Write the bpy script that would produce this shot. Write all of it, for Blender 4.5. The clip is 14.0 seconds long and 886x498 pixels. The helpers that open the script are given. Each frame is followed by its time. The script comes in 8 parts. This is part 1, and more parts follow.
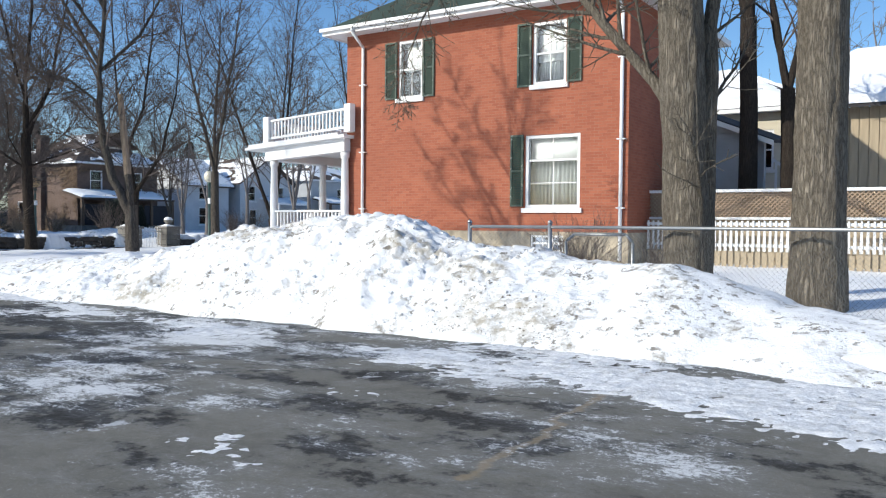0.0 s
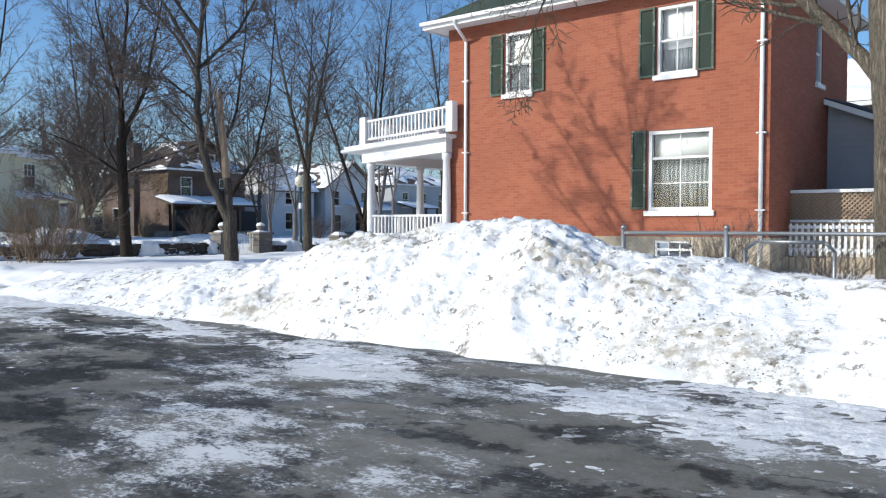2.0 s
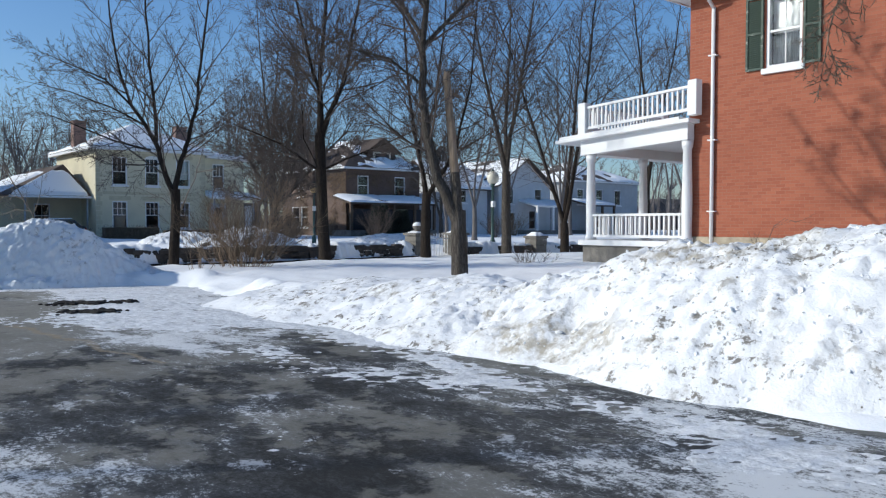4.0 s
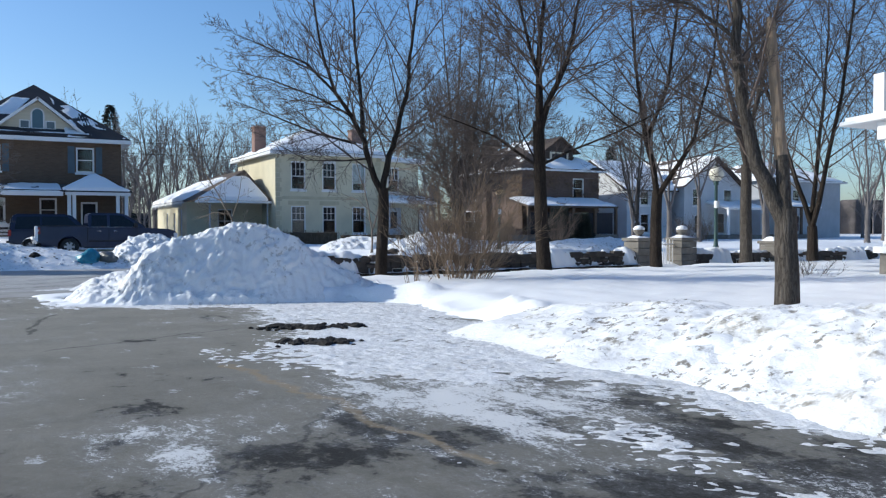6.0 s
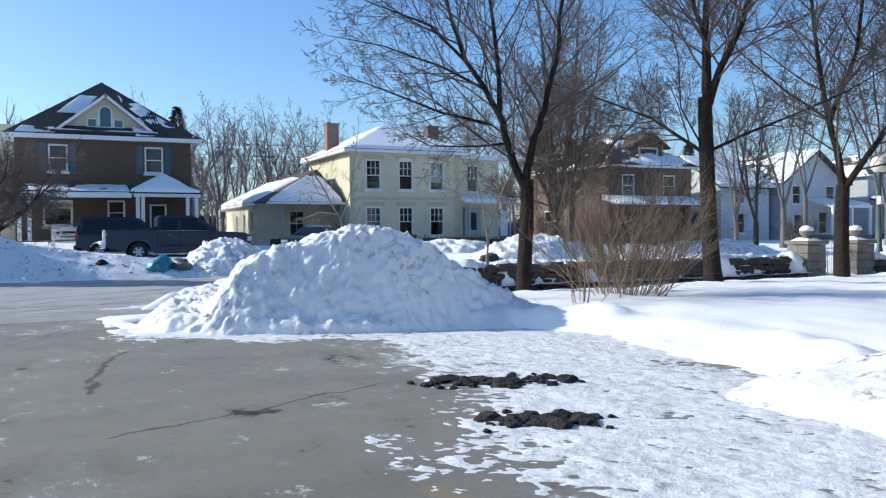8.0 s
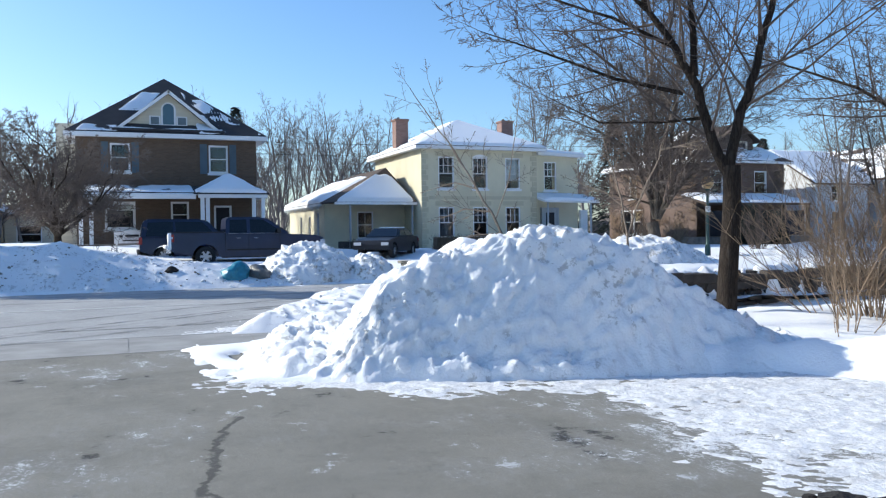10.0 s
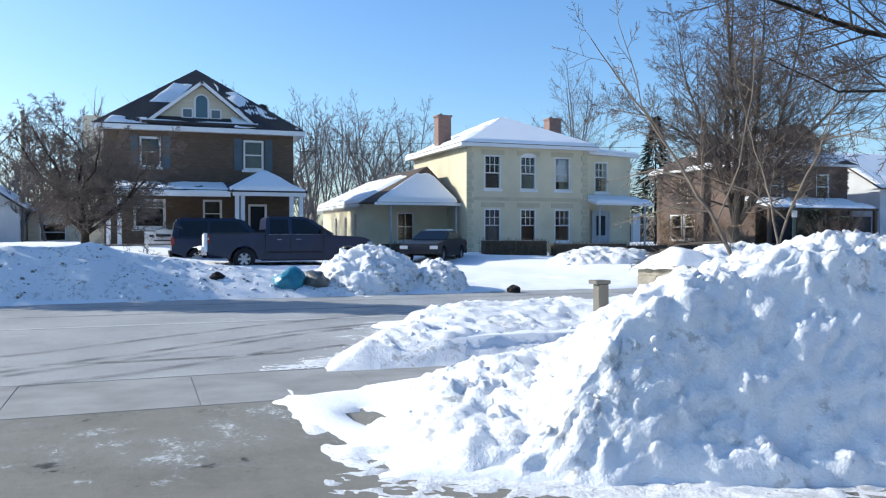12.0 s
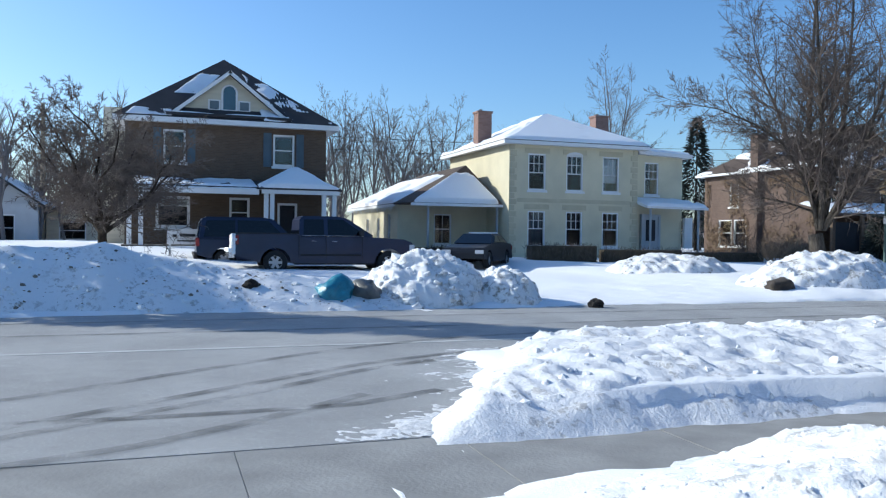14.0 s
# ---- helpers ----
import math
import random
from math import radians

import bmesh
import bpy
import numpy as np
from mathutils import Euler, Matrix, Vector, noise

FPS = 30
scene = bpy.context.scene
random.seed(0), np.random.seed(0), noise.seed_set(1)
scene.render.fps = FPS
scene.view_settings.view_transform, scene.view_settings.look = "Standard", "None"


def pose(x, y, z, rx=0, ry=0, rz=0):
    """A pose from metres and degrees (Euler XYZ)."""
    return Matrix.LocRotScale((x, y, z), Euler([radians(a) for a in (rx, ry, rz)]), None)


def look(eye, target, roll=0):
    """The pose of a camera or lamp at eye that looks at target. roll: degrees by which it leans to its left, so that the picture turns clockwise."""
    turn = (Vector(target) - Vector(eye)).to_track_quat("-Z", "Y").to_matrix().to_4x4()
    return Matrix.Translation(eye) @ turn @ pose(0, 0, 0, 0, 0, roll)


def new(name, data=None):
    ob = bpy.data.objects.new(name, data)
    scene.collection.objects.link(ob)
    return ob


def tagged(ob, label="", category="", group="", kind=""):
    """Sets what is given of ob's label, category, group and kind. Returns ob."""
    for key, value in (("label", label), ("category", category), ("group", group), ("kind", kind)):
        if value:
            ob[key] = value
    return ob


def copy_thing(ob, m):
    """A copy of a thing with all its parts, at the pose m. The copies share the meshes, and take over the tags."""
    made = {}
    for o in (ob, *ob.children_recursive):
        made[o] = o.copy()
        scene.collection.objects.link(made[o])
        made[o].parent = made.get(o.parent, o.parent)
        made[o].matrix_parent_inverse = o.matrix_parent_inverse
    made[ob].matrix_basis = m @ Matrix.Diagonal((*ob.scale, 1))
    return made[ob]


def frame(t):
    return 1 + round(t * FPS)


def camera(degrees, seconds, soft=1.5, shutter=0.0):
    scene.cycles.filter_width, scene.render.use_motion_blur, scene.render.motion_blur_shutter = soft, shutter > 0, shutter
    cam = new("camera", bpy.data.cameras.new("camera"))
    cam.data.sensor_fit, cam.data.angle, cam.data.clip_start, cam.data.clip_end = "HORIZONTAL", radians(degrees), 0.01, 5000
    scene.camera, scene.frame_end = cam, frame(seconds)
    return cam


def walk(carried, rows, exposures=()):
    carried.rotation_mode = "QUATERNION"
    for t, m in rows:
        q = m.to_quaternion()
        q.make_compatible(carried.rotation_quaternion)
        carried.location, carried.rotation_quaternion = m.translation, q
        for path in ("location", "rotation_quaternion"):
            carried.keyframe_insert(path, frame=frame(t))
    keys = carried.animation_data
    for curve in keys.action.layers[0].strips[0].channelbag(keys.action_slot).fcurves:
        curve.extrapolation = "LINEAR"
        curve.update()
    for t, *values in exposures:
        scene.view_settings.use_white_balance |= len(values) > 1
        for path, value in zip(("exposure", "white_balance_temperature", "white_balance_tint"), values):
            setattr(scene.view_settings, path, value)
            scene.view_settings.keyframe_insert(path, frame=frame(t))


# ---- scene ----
cam = camera(57.1, 14.0, soft=1.2)
PATH = [
    (0, (2.424, 0.791, 1.21), (1.317, 2.455, 1.147), 0.5),
    (0.5, (2.146, 0.967, 1.214), (1.025, 2.622, 1.15), 0.3),
    (1, (1.796, 1.16, 1.218), (0.641, 2.791, 1.159), 0.2),
    (1.5, (1.369, 1.377, 1.214), (0.166, 2.974, 1.158), 0.1),
    (2, (0.852, 1.583, 1.236), (-0.408, 3.136, 1.181), 0.2),
    (2.5, (0.218, 1.816, 1.243), (-1.105, 3.314, 1.185), 0.6),
    (3, (-0.53, 2.045, 1.239), (-1.923, 3.479, 1.181), 0.4),
    (3.5, (-1.425, 2.214, 1.293), (-2.884, 3.581, 1.231), 0.3),
    (4, (-2.278, 2.431, 1.315), (-3.811, 3.715, 1.253), 0.1),
    (6.5, (-7.069, 2.978, 1.287), (-8.839, 3.907, 1.243), -0.1),
    (7, (-8.055, 3.046, 1.304), (-9.839, 3.948, 1.265), -0.2),
    (7.5, (-9.033, 3.111, 1.321), (-10.829, 3.988, 1.275), -0.4),
    (8, (-9.982, 3.146, 1.324), (-11.792, 3.995, 1.277), -0.4),
    (8.5, (-10.936, 3.167, 1.335), (-12.758, 3.989, 1.281), -0.5),
    (11, (-14.995, 2.756, 1.371), (-16.866, 3.462, 1.339), -0.5),
    (11.5, (-15.797, 2.665, 1.386), (-17.669, 3.368, 1.352), -0.3),
    (12, (-16.6, 2.596, 1.389), (-18.474, 3.293, 1.352), -0.0),
    (12.5, (-17.358, 2.58, 1.384), (-19.234, 3.272, 1.353), 0.3),
    (13, (-18.097, 2.616, 1.381), (-19.977, 3.296, 1.346), 0.4),
    (13.5, (-18.833, 2.627, 1.395), (-20.719, 3.292, 1.372), 0.7),
    (14, (-19.567, 2.61, 1.39), (-21.458, 3.261, 1.36), 0.7),
]
EXPOSURE = [(0.0, 0.06, 6450, 6), (1.5, 0.02, 6400, 6), (3.0, -0.16, 6300, 6), (4.0, -0.32, 6150, 6), (6.5, 0.04, 6200, 6), (8.5, 0.27, 6250, 6), (11.0, 0.4, 6300, 6), (12.5, 0.3, 6200, 5), (14.0, 0.14, 6050, 4)]
walk(cam, [(t, look(eye, target, roll)) for t, eye, target, roll in PATH], EXPOSURE)


# ---- world and sun ----
SUN = Vector((-0.567 * 0.9, -0.823 * 0.9, 0.45)).normalized()
world = bpy.data.worlds.new("world")
scene.world = world
world.use_nodes = True
wn = world.node_tree.nodes
sky = wn.new("ShaderNodeTexSky")
sky.sky_type = "NISHITA"
sky.sun_disc = False
sky.sun_elevation = math.asin(SUN.z)
sky.sun_rotation = math.atan2(SUN.x, SUN.y)
sky.air_density, sky.dust_density, sky.ozone_density = 1.0, 1.0, 3.2
wn["Background"].inputs["Strength"].default_value = 0.15
deep = wn.new("ShaderNodeHueSaturation")
deep.inputs["Saturation"].default_value = 1.12
world.node_tree.links.new(sky.outputs[0], deep.inputs["Color"])
clear = wn.new("ShaderNodeMix")
clear.data_type, clear.blend_type = "RGBA", "MULTIPLY"
clear.inputs[0].default_value = 1.0
clear.inputs[7].default_value = (0.93, 0.985, 1.09, 1)
world.node_tree.links.new(deep.outputs[0], clear.inputs[6])
world.node_tree.links.new(clear.outputs[2], wn["Background"].inputs["Color"])
lamp = bpy.data.lights.new("sun", "SUN")
lamp.energy, lamp.angle, lamp.color = 4.5, radians(0.6), (1.0, 0.94, 0.85)
new("sun", lamp).matrix_world = look(SUN * 60, (0, 0, 0))


# ---- materials ----
def nodes_of(name):
    m = bpy.data.materials.new(name)
    m.use_nodes = True
    t = m.node_tree
    return m, t, t.nodes["Principled BSDF"]


def link(t, a, b):
    t.links.new(a, b)


def coords(t, scale=(1, 1, 1), kind="Object"):
    tc = t.nodes.new("ShaderNodeTexCoord")
    mp = t.nodes.new("ShaderNodeMapping")
    mp.inputs["Scale"].default_value = scale
    link(t, tc.outputs[kind], mp.inputs["Vector"])
    return mp.outputs[0]


def noise_tex(t, vec, scale, detail=4.0, rough=0.55):
    n = t.nodes.new("ShaderNodeTexNoise")
    n.inputs["Scale"].default_value, n.inputs["Detail"].default_value, n.inputs["Roughness"].default_value = scale, detail, rough
    link(t, vec, n.inputs["Vector"])
    return n.outputs["Fac"]


def ramp(t, fac, lo, hi, a=(0, 0, 0), b=(1, 1, 1)):
    r = t.nodes.new("ShaderNodeValToRGB")
    r.color_ramp.elements[0].position, r.color_ramp.elements[1].position = lo, hi
    r.color_ramp.elements[0].color, r.color_ramp.elements[1].color = (*a, 1), (*b, 1)
    link(t, fac, r.inputs[0])
    return r.outputs[0]


def mixc(t, fac, a, b, mode="MIX"):
    m = t.nodes.new("ShaderNodeMix")
    m.data_type, m.blend_type = "RGBA", mode
    for v, i in ((fac, 0), (a, 6), (b, 7)):
        if isinstance(v, (int, float)):
            m.inputs[i].default_value = v
        elif isinstance(v, tuple):
            m.inputs[i].default_value = (*v, 1)
        else:
            link(t, v, m.inputs[i])
    return m.outputs[2]


def maths(t, op, a, b=0.0):
    m = t.nodes.new("ShaderNodeMath")
    m.operation = op
    for v, i in ((a, 0), (b, 1)):
        if isinstance(v, (int, float)):
            m.inputs[i].default_value = v
        else:
            link(t, v, m.inputs[i])
    return m.outputs[0]


def bump(t, b, height, strength, dist=0.02):
    n = t.nodes.new("ShaderNodeBump")
    n.inputs["Strength"].default_value, n.inputs["Distance"].default_value = strength, dist
    link(t, height, n.inputs["Height"])
    link(t, n.outputs[0], b.inputs["Normal"])


def plain(name, color, rough=0.6, metal=0.0, vary=0.25, big=1.2, fine=30.0, relief=0.15, stretch=(1, 1, 1), dist=0.01):
    """A surface with stains and grain at two scales."""
    m, t, b = nodes_of(name)
    v = coords(t, stretch)
    n1, n2 = noise_tex(t, v, big, 5), noise_tex(t, v, fine, 3)
    dark = tuple(c * (1 - vary) for c in color)
    light = tuple(min(1, c * (1 + vary * 0.7)) for c in color)
    c = mixc(t, ramp(t, n1, 0.3, 0.7), dark, light)
    c = mixc(t, maths(t, "MULTIPLY", n2, 0.35), c, tuple(c0 * 0.75 for c0 in color))
    link(t, c, b.inputs["Base Color"])
    b.inputs["Roughness"].default_value, b.inputs["Metallic"].default_value = rough, metal
    bump(t, b, n2, relief, dist)
    return m


def brick(name, a, c, mortar, wear=0.3):
    m, t, b = nodes_of(name)
    tc = t.nodes.new("ShaderNodeTexCoord")
    s = t.nodes.new("ShaderNodeSeparateXYZ")
    link(t, tc.outputs["Object"], s.inputs[0])
    u = maths(t, "ADD", s.outputs[0], s.outputs[1])
    cb = t.nodes.new("ShaderNodeCombineXYZ")
    link(t, u, cb.inputs[0])
    link(t, s.outputs[2], cb.inputs[1])
    br = t.nodes.new("ShaderNodeTexBrick")
    br.inputs["Scale"].default_value = 1.0
    br.inputs["Brick Width"].default_value, br.inputs["Row Height"].default_value = 0.215, 0.073
    br.inputs["Mortar Size"].default_value, br.inputs["Mortar Smooth"].default_value = 0.006, 0.4
    br.inputs["Color1"].default_value, br.inputs["Color2"].default_value = (*a, 1), (*c, 1)
    br.inputs["Mortar"].default_value = (*mortar, 1)
    link(t, cb.outputs[0], br.inputs["Vector"])
    n1, n2 = noise_tex(t, tc.outputs["Object"], 0.9, 6), noise_tex(t, tc.outputs["Object"], 26, 4)
    col = mixc(t, maths(t, "MULTIPLY", ramp(t, n1, 0.35, 0.75), wear), br.outputs["Color"], tuple(0.55 * v for v in a))
    col = mixc(t, maths(t, "MULTIPLY", n2, 0.3), col, tuple(min(1, 1.35 * v) for v in c))
    link(t, col, b.inputs["Base Color"])
    b.inputs["Roughness"].default_value = 0.85
    h = maths(t, "ADD", maths(t, "MULTIPLY", br.outputs["Fac"], -1.0), maths(t, "MULTIPLY", n2, 0.5))
    bump(t, b, h, 0.5, 0.008)
    return m


def snow_mat(name, dirt=0.0, lo=0.55, hi=0.7, stains=(), fleck=0.5):
    m, t, b = nodes_of(name)
    v = coords(t)
    n1, n2, n3 = noise_tex(t, v, 2.2, 6, 0.6), noise_tex(t, v, 45, 4), noise_tex(t, v, 9, 6, 0.65)
    col = mixc(t, n2, (0.85, 0.86, 0.865), (0.92, 0.92, 0.915)) if not dirt else mixc(t, n2, (0.80, 0.803, 0.80), (0.89, 0.89, 0.885))
    if dirt:
        k = maths(t, "MULTIPLY", ramp(t, n1, lo, hi), ramp(t, n3, 0.45, 0.62))
        col = mixc(t, maths(t, "MULTIPLY", k, dirt), col, (0.20, 0.17, 0.12))
        # dark flecks: dirt, and the shadows of pits and chunks painted with it
        pit_shade_dirt = maths(t, "MULTIPLY", ramp(t, noise_tex(t, v, 8.5, 10, 0.72), 0.54, 0.585), ramp(t, noise_tex(t, v, 1.3, 4, 0.6), 0.48, 0.56))
        col = mixc(t, maths(t, "MULTIPLY", pit_shade_dirt, fleck), col, (0.17, 0.148, 0.118))
    for sx, sy, rx, ry in stains:
        g = t.nodes.new("ShaderNodeMapping")
        g.inputs["Location"].default_value = (-sx / rx, -sy / ry, 0)
        g.inputs["Scale"].default_value = (1 / rx, 1 / ry, 0)
        link(t, v, g.inputs["Vector"])
        ln = t.nodes.new("ShaderNodeVectorMath")
        ln.operation = "LENGTH"
        link(t, g.outputs[0], ln.inputs[0])
        near = ramp(t, maths(t, "ADD", ln.outputs["Value"], maths(t, "MULTIPLY", maths(t, "SUBTRACT", n1, 0.5), 2.4)), 0.55, 1.1, (1, 1, 1), (0, 0, 0))
        k3 = maths(t, "MULTIPLY", near, ramp(t, n3, 0.38, 0.6))
        col = mixc(t, maths(t, "MULTIPLY", k3, 0.75), col, (0.30, 0.25, 0.165))
    link(t, col, b.inputs["Base Color"])
    b.inputs["Roughness"].default_value = 0.75
    b.inputs["Specular IOR Level"].default_value = 0.25
    b.inputs["Subsurface Weight"].default_value = 0.0
    bump(t, b, maths(t, "ADD", n3, maths(t, "MULTIPLY", n2, 0.35)), 0.55 if dirt else 0.4, 0.035 if dirt else 0.03)
    return m


POOLS = ((-0.15, 5.05, 0.75, 0.17), (-1.1, 4.85, 0.35, 0.2), (-2.25, 3.65, 0.3, 0.25), (-8.1, 6.6, 1.3, 0.22), (-6.3, 6.15, 1.5, 0.25), (-5.0, 6.8, 1.1, 0.16), (-4.9, 7.6, 1.3, 0.12))
DARK_CRACK, SAND = (0.035, 0.034, 0.032), (0.26, 0.20, 0.12)
CRACKS = ((-17.2, 3.3, -19.6, 3.7, 0.035, DARK_CRACK), (-15.6, 3.4, -16.6, 5.6, 0.03, DARK_CRACK), (0.4, 4.0, 0.15, 6.3, 0.05, SAND), (-4.0, 5.6, 0.2, 5.9, 0.02, DARK_CRACK), (-9.6, 3.2, -12.0, 5.6, 0.03, DARK_CRACK), (-13.8, 4.9, -9.8, 5.3, 0.06, SAND))


def asphalt_mat(name, base, ice, wet, cracks=CRACKS):
    """Salt-greyed asphalt with wet dark patches, packed ice in streaks and long cracks."""
    m, t, b = nodes_of(name)
    v = coords(t)
    vs = coords(t, (0.75, 1.15, 1.0))
    grain = noise_tex(t, v, 160, 3, 0.7)
    blotch = noise_tex(t, v, 0.6, 5, 0.6)
    col = mixc(t, ramp(t, blotch, 0.3, 0.7), tuple(0.82 * c for c in base), tuple(1.18 * c for c in base))
    if wet:
        tide = t.nodes.new("ShaderNodeSeparateXYZ")
        link(t, v, tide.inputs[0])
        dry = t.nodes.new("ShaderNodeMapRange")
        dry.inputs["From Min"].default_value, dry.inputs["From Max"].default_value = -7.0, -14.0
        link(t, maths(t, "ADD", tide.outputs[0], maths(t, "MULTIPLY", blotch, 4.0)), dry.inputs["Value"])
        col = mixc(t, dry.outputs[0], col, tuple(1.4 * c for c in base))
    col = mixc(t, maths(t, "MULTIPLY", ramp(t, grain, 0.3, 0.7), 0.55), col, tuple(0.4 * c for c in base))
    col = mixc(t, ramp(t, noise_tex(t, v, 42, 6, 0.85), 0.57, 0.66), col, tuple(1.8 * c for c in base))
    sx = t.nodes.new("ShaderNodeSeparateXYZ")
    link(t, v, sx.inputs[0])

    def span(src, a, c):
        mr = t.nodes.new("ShaderNodeMapRange")
        mr.inputs["From Min"].default_value, mr.inputs["From Max"].default_value = a, c
        link(t, src, mr.inputs["Value"])
        return mr.outputs[0]

    # soft traffic smears and fine mottling
    smear = noise_tex(t, coords(t, (0.9, 0.5, 1.0)), 1.1, 7, 0.68)
    col = mixc(t, maths(t, "MULTIPLY", ramp(t, smear, 0.46, 0.66), 0.3), col, tuple(0.55 * c for c in base))
    col = mixc(t, maths(t, "MULTIPLY", ramp(t, noise_tex(t, v, 11, 7, 0.75), 0.54, 0.66), 0.28), col, tuple(0.5 * c for c in base))
    # wet patches: pools, and a run of streaks over the middle of the lot
    east = span(sx.outputs[0], -14.0, -10.0)
    middle = maths(t, "MULTIPLY", span(sx.outputs[0], -12.0, -8.5), span(sx.outputs[0], -1.0, -4.5))
    middle = maths(t, "MULTIPLY", middle, maths(t, "MULTIPLY", span(sx.outputs[1], 2.5, 4.2), span(sx.outputs[1], 8.0, 6.6)))
    ragged = noise_tex(t, v, 6.5, 9, 0.74)
    wn_ = maths(t, "ADD", maths(t, "MULTIPLY", noise_tex(t, vs, 1.45, 3, 0.5), 0.6), maths(t, "MULTIPLY", ragged, 0.4))
    wn_ = maths(t, "ADD", wn_, maths(t, "SUBTRACT", maths(t, "ADD", maths(t, "MULTIPLY", middle, 0.075), maths(t, "MULTIPLY", east, 0.066)), 0.045))
    for px, py, rx, ry in (POOLS if wet else ()):
        g = t.nodes.new("ShaderNodeMapping")
        g.inputs["Location"].default_value, g.inputs["Scale"].default_value = (-px / rx, -py / ry, 0), (1 / rx, 1 / ry, 0)
        link(t, v, g.inputs["Vector"])
        ln = t.nodes.new("ShaderNodeVectorMath")
        ln.operation = "LENGTH"
        link(t, g.outputs[0], ln.inputs[0])
        wn_ = maths(t, "MAXIMUM", wn_, maths(t, "ADD", maths(t, "MULTIPLY", ln.outputs["Value"], -0.1), maths(t, "ADD", maths(t, "MULTIPLY", ragged, 0.5), 0.42)))
    w = maths(t, "MULTIPLY", ramp(t, wn_, 0.562, 0.6), wet)
    damp = maths(t, "MULTIPLY", ramp(t, wn_, 0.47, 0.58), maths(t, "MULTIPLY", maths(t, "ADD", 0.25, maths(t, "MULTIPLY", east, 0.4)), wet))
    col = mixc(t, damp, col, tuple(0.5 * c for c in base))
    col = mixc(t, maths(t, "MULTIPLY", w, 0.92), col, (0.026, 0.025, 0.023))
    # long cracks, one of them filled with sand
    wob = maths(t, "SUBTRACT", noise_tex(t, v, 1.6, 6, 0.6), 0.5)
    for cx, cy, ex, ey, half, tone in (cracks if wet else ()):
        ln = math.hypot(ex - cx, ey - cy)
        dx, dy = (ex - cx) / ln, (ey - cy) / ln
        u = maths(t, "ADD", maths(t, "ADD", maths(t, "MULTIPLY", sx.outputs[0], dx), maths(t, "MULTIPLY", sx.outputs[1], dy)), -(cx * dx + cy * dy))
        q = maths(t, "ADD", maths(t, "ADD", maths(t, "MULTIPLY", sx.outputs[0], -dy), maths(t, "MULTIPLY", sx.outputs[1], dx)), cx * dy - cy * dx)
        q = maths(t, "ABSOLUTE", maths(t, "ADD", q, maths(t, "MULTIPLY", wob, 0.6)))
        inside = maths(t, "MULTIPLY", maths(t, "GREATER_THAN", u, 0.0), maths(t, "LESS_THAN", u, ln))
        col = mixc(t, maths(t, "MULTIPLY", maths(t, "MULTIPLY", inside, ramp(t, q, half * 0.4, half, (1, 1, 1), (0, 0, 0))), 0.7), col, tone)
    # packed ice: streaks over the east of the lot, a wide sheet where the lot meets the lawn
    big = noise_tex(t, vs, 0.5, 3, 0.5)
    fine = noise_tex(t, vs, 2.6, 14, 0.82)
    rim = maths(t, "MULTIPLY", span(sx.outputs[1], 5.6, 7.9), east)
    patch = maths(t, "MULTIPLY", span(sx.outputs[1], 4.9, 6.3), maths(t, "SUBTRACT", 1.0, east))
    near = maths(t, "MULTIPLY", span(sx.outputs[1], -0.5, 3.5), east)
    lift = maths(t, "ADD", maths(t, "ADD", maths(t, "MULTIPLY", rim, 0.05), maths(t, "MULTIPLY", patch, 0.07)), maths(t, "MULTIPLY", near, 0.05))
    k = maths(t, "ADD", maths(t, "ADD", maths(t, "MULTIPLY", big, 0.42), maths(t, "MULTIPLY", fine, 0.48)), maths(t, "ADD", lift, maths(t, "MULTIPLY", noise_tex(t, v, 30, 8, 0.85), 0.3)))
    k = maths(t, "SUBTRACT", k, 0.05)
    icef = maths(t, "MULTIPLY", ramp(t, k, 0.636, 0.665), ice)
    col = mixc(t, icef, col, (0.77, 0.77, 0.755))
    thin = maths(t, "MULTIPLY", ramp(t, k, 0.56, 0.645), 0.2 * ice)
    col = mixc(t, thin, col, (0.38, 0.39, 0.40))
    # scattered flecks of ice
    fleck = maths(t, "MULTIPLY", ramp(t, maths(t, "ADD", maths(t, "MULTIPLY", noise_tex(t, v, 2.3, 3, 0.5), 0.6), maths(t, "MULTIPLY", noise_tex(t, v, 19, 8, 0.8), 0.4)), 0.605, 0.635), 0.75 * max(ice, 0.25))
    col = mixc(t, fleck, col, (0.55, 0.56, 0.57))
    link(t, col, b.inputs["Base Color"])
    rg = t.nodes.new("ShaderNodeMix")
    rg.inputs[2].default_value, rg.inputs[3].default_value = 0.9, 0.75
    link(t, w, rg.inputs[0])
    link(t, rg.outputs[0], b.inputs["Roughness"])
    link(t, maths(t, "SUBTRACT", 0.3, maths(t, "MULTIPLY", w, 0.18)), b.inputs["Specular IOR Level"])
    bump(t, b, maths(t, "ADD", grain, maths(t, "MULTIPLY", icef, maths(t, "MULTIPLY", fine, 4.0))), 0.35, 0.012)
    return m


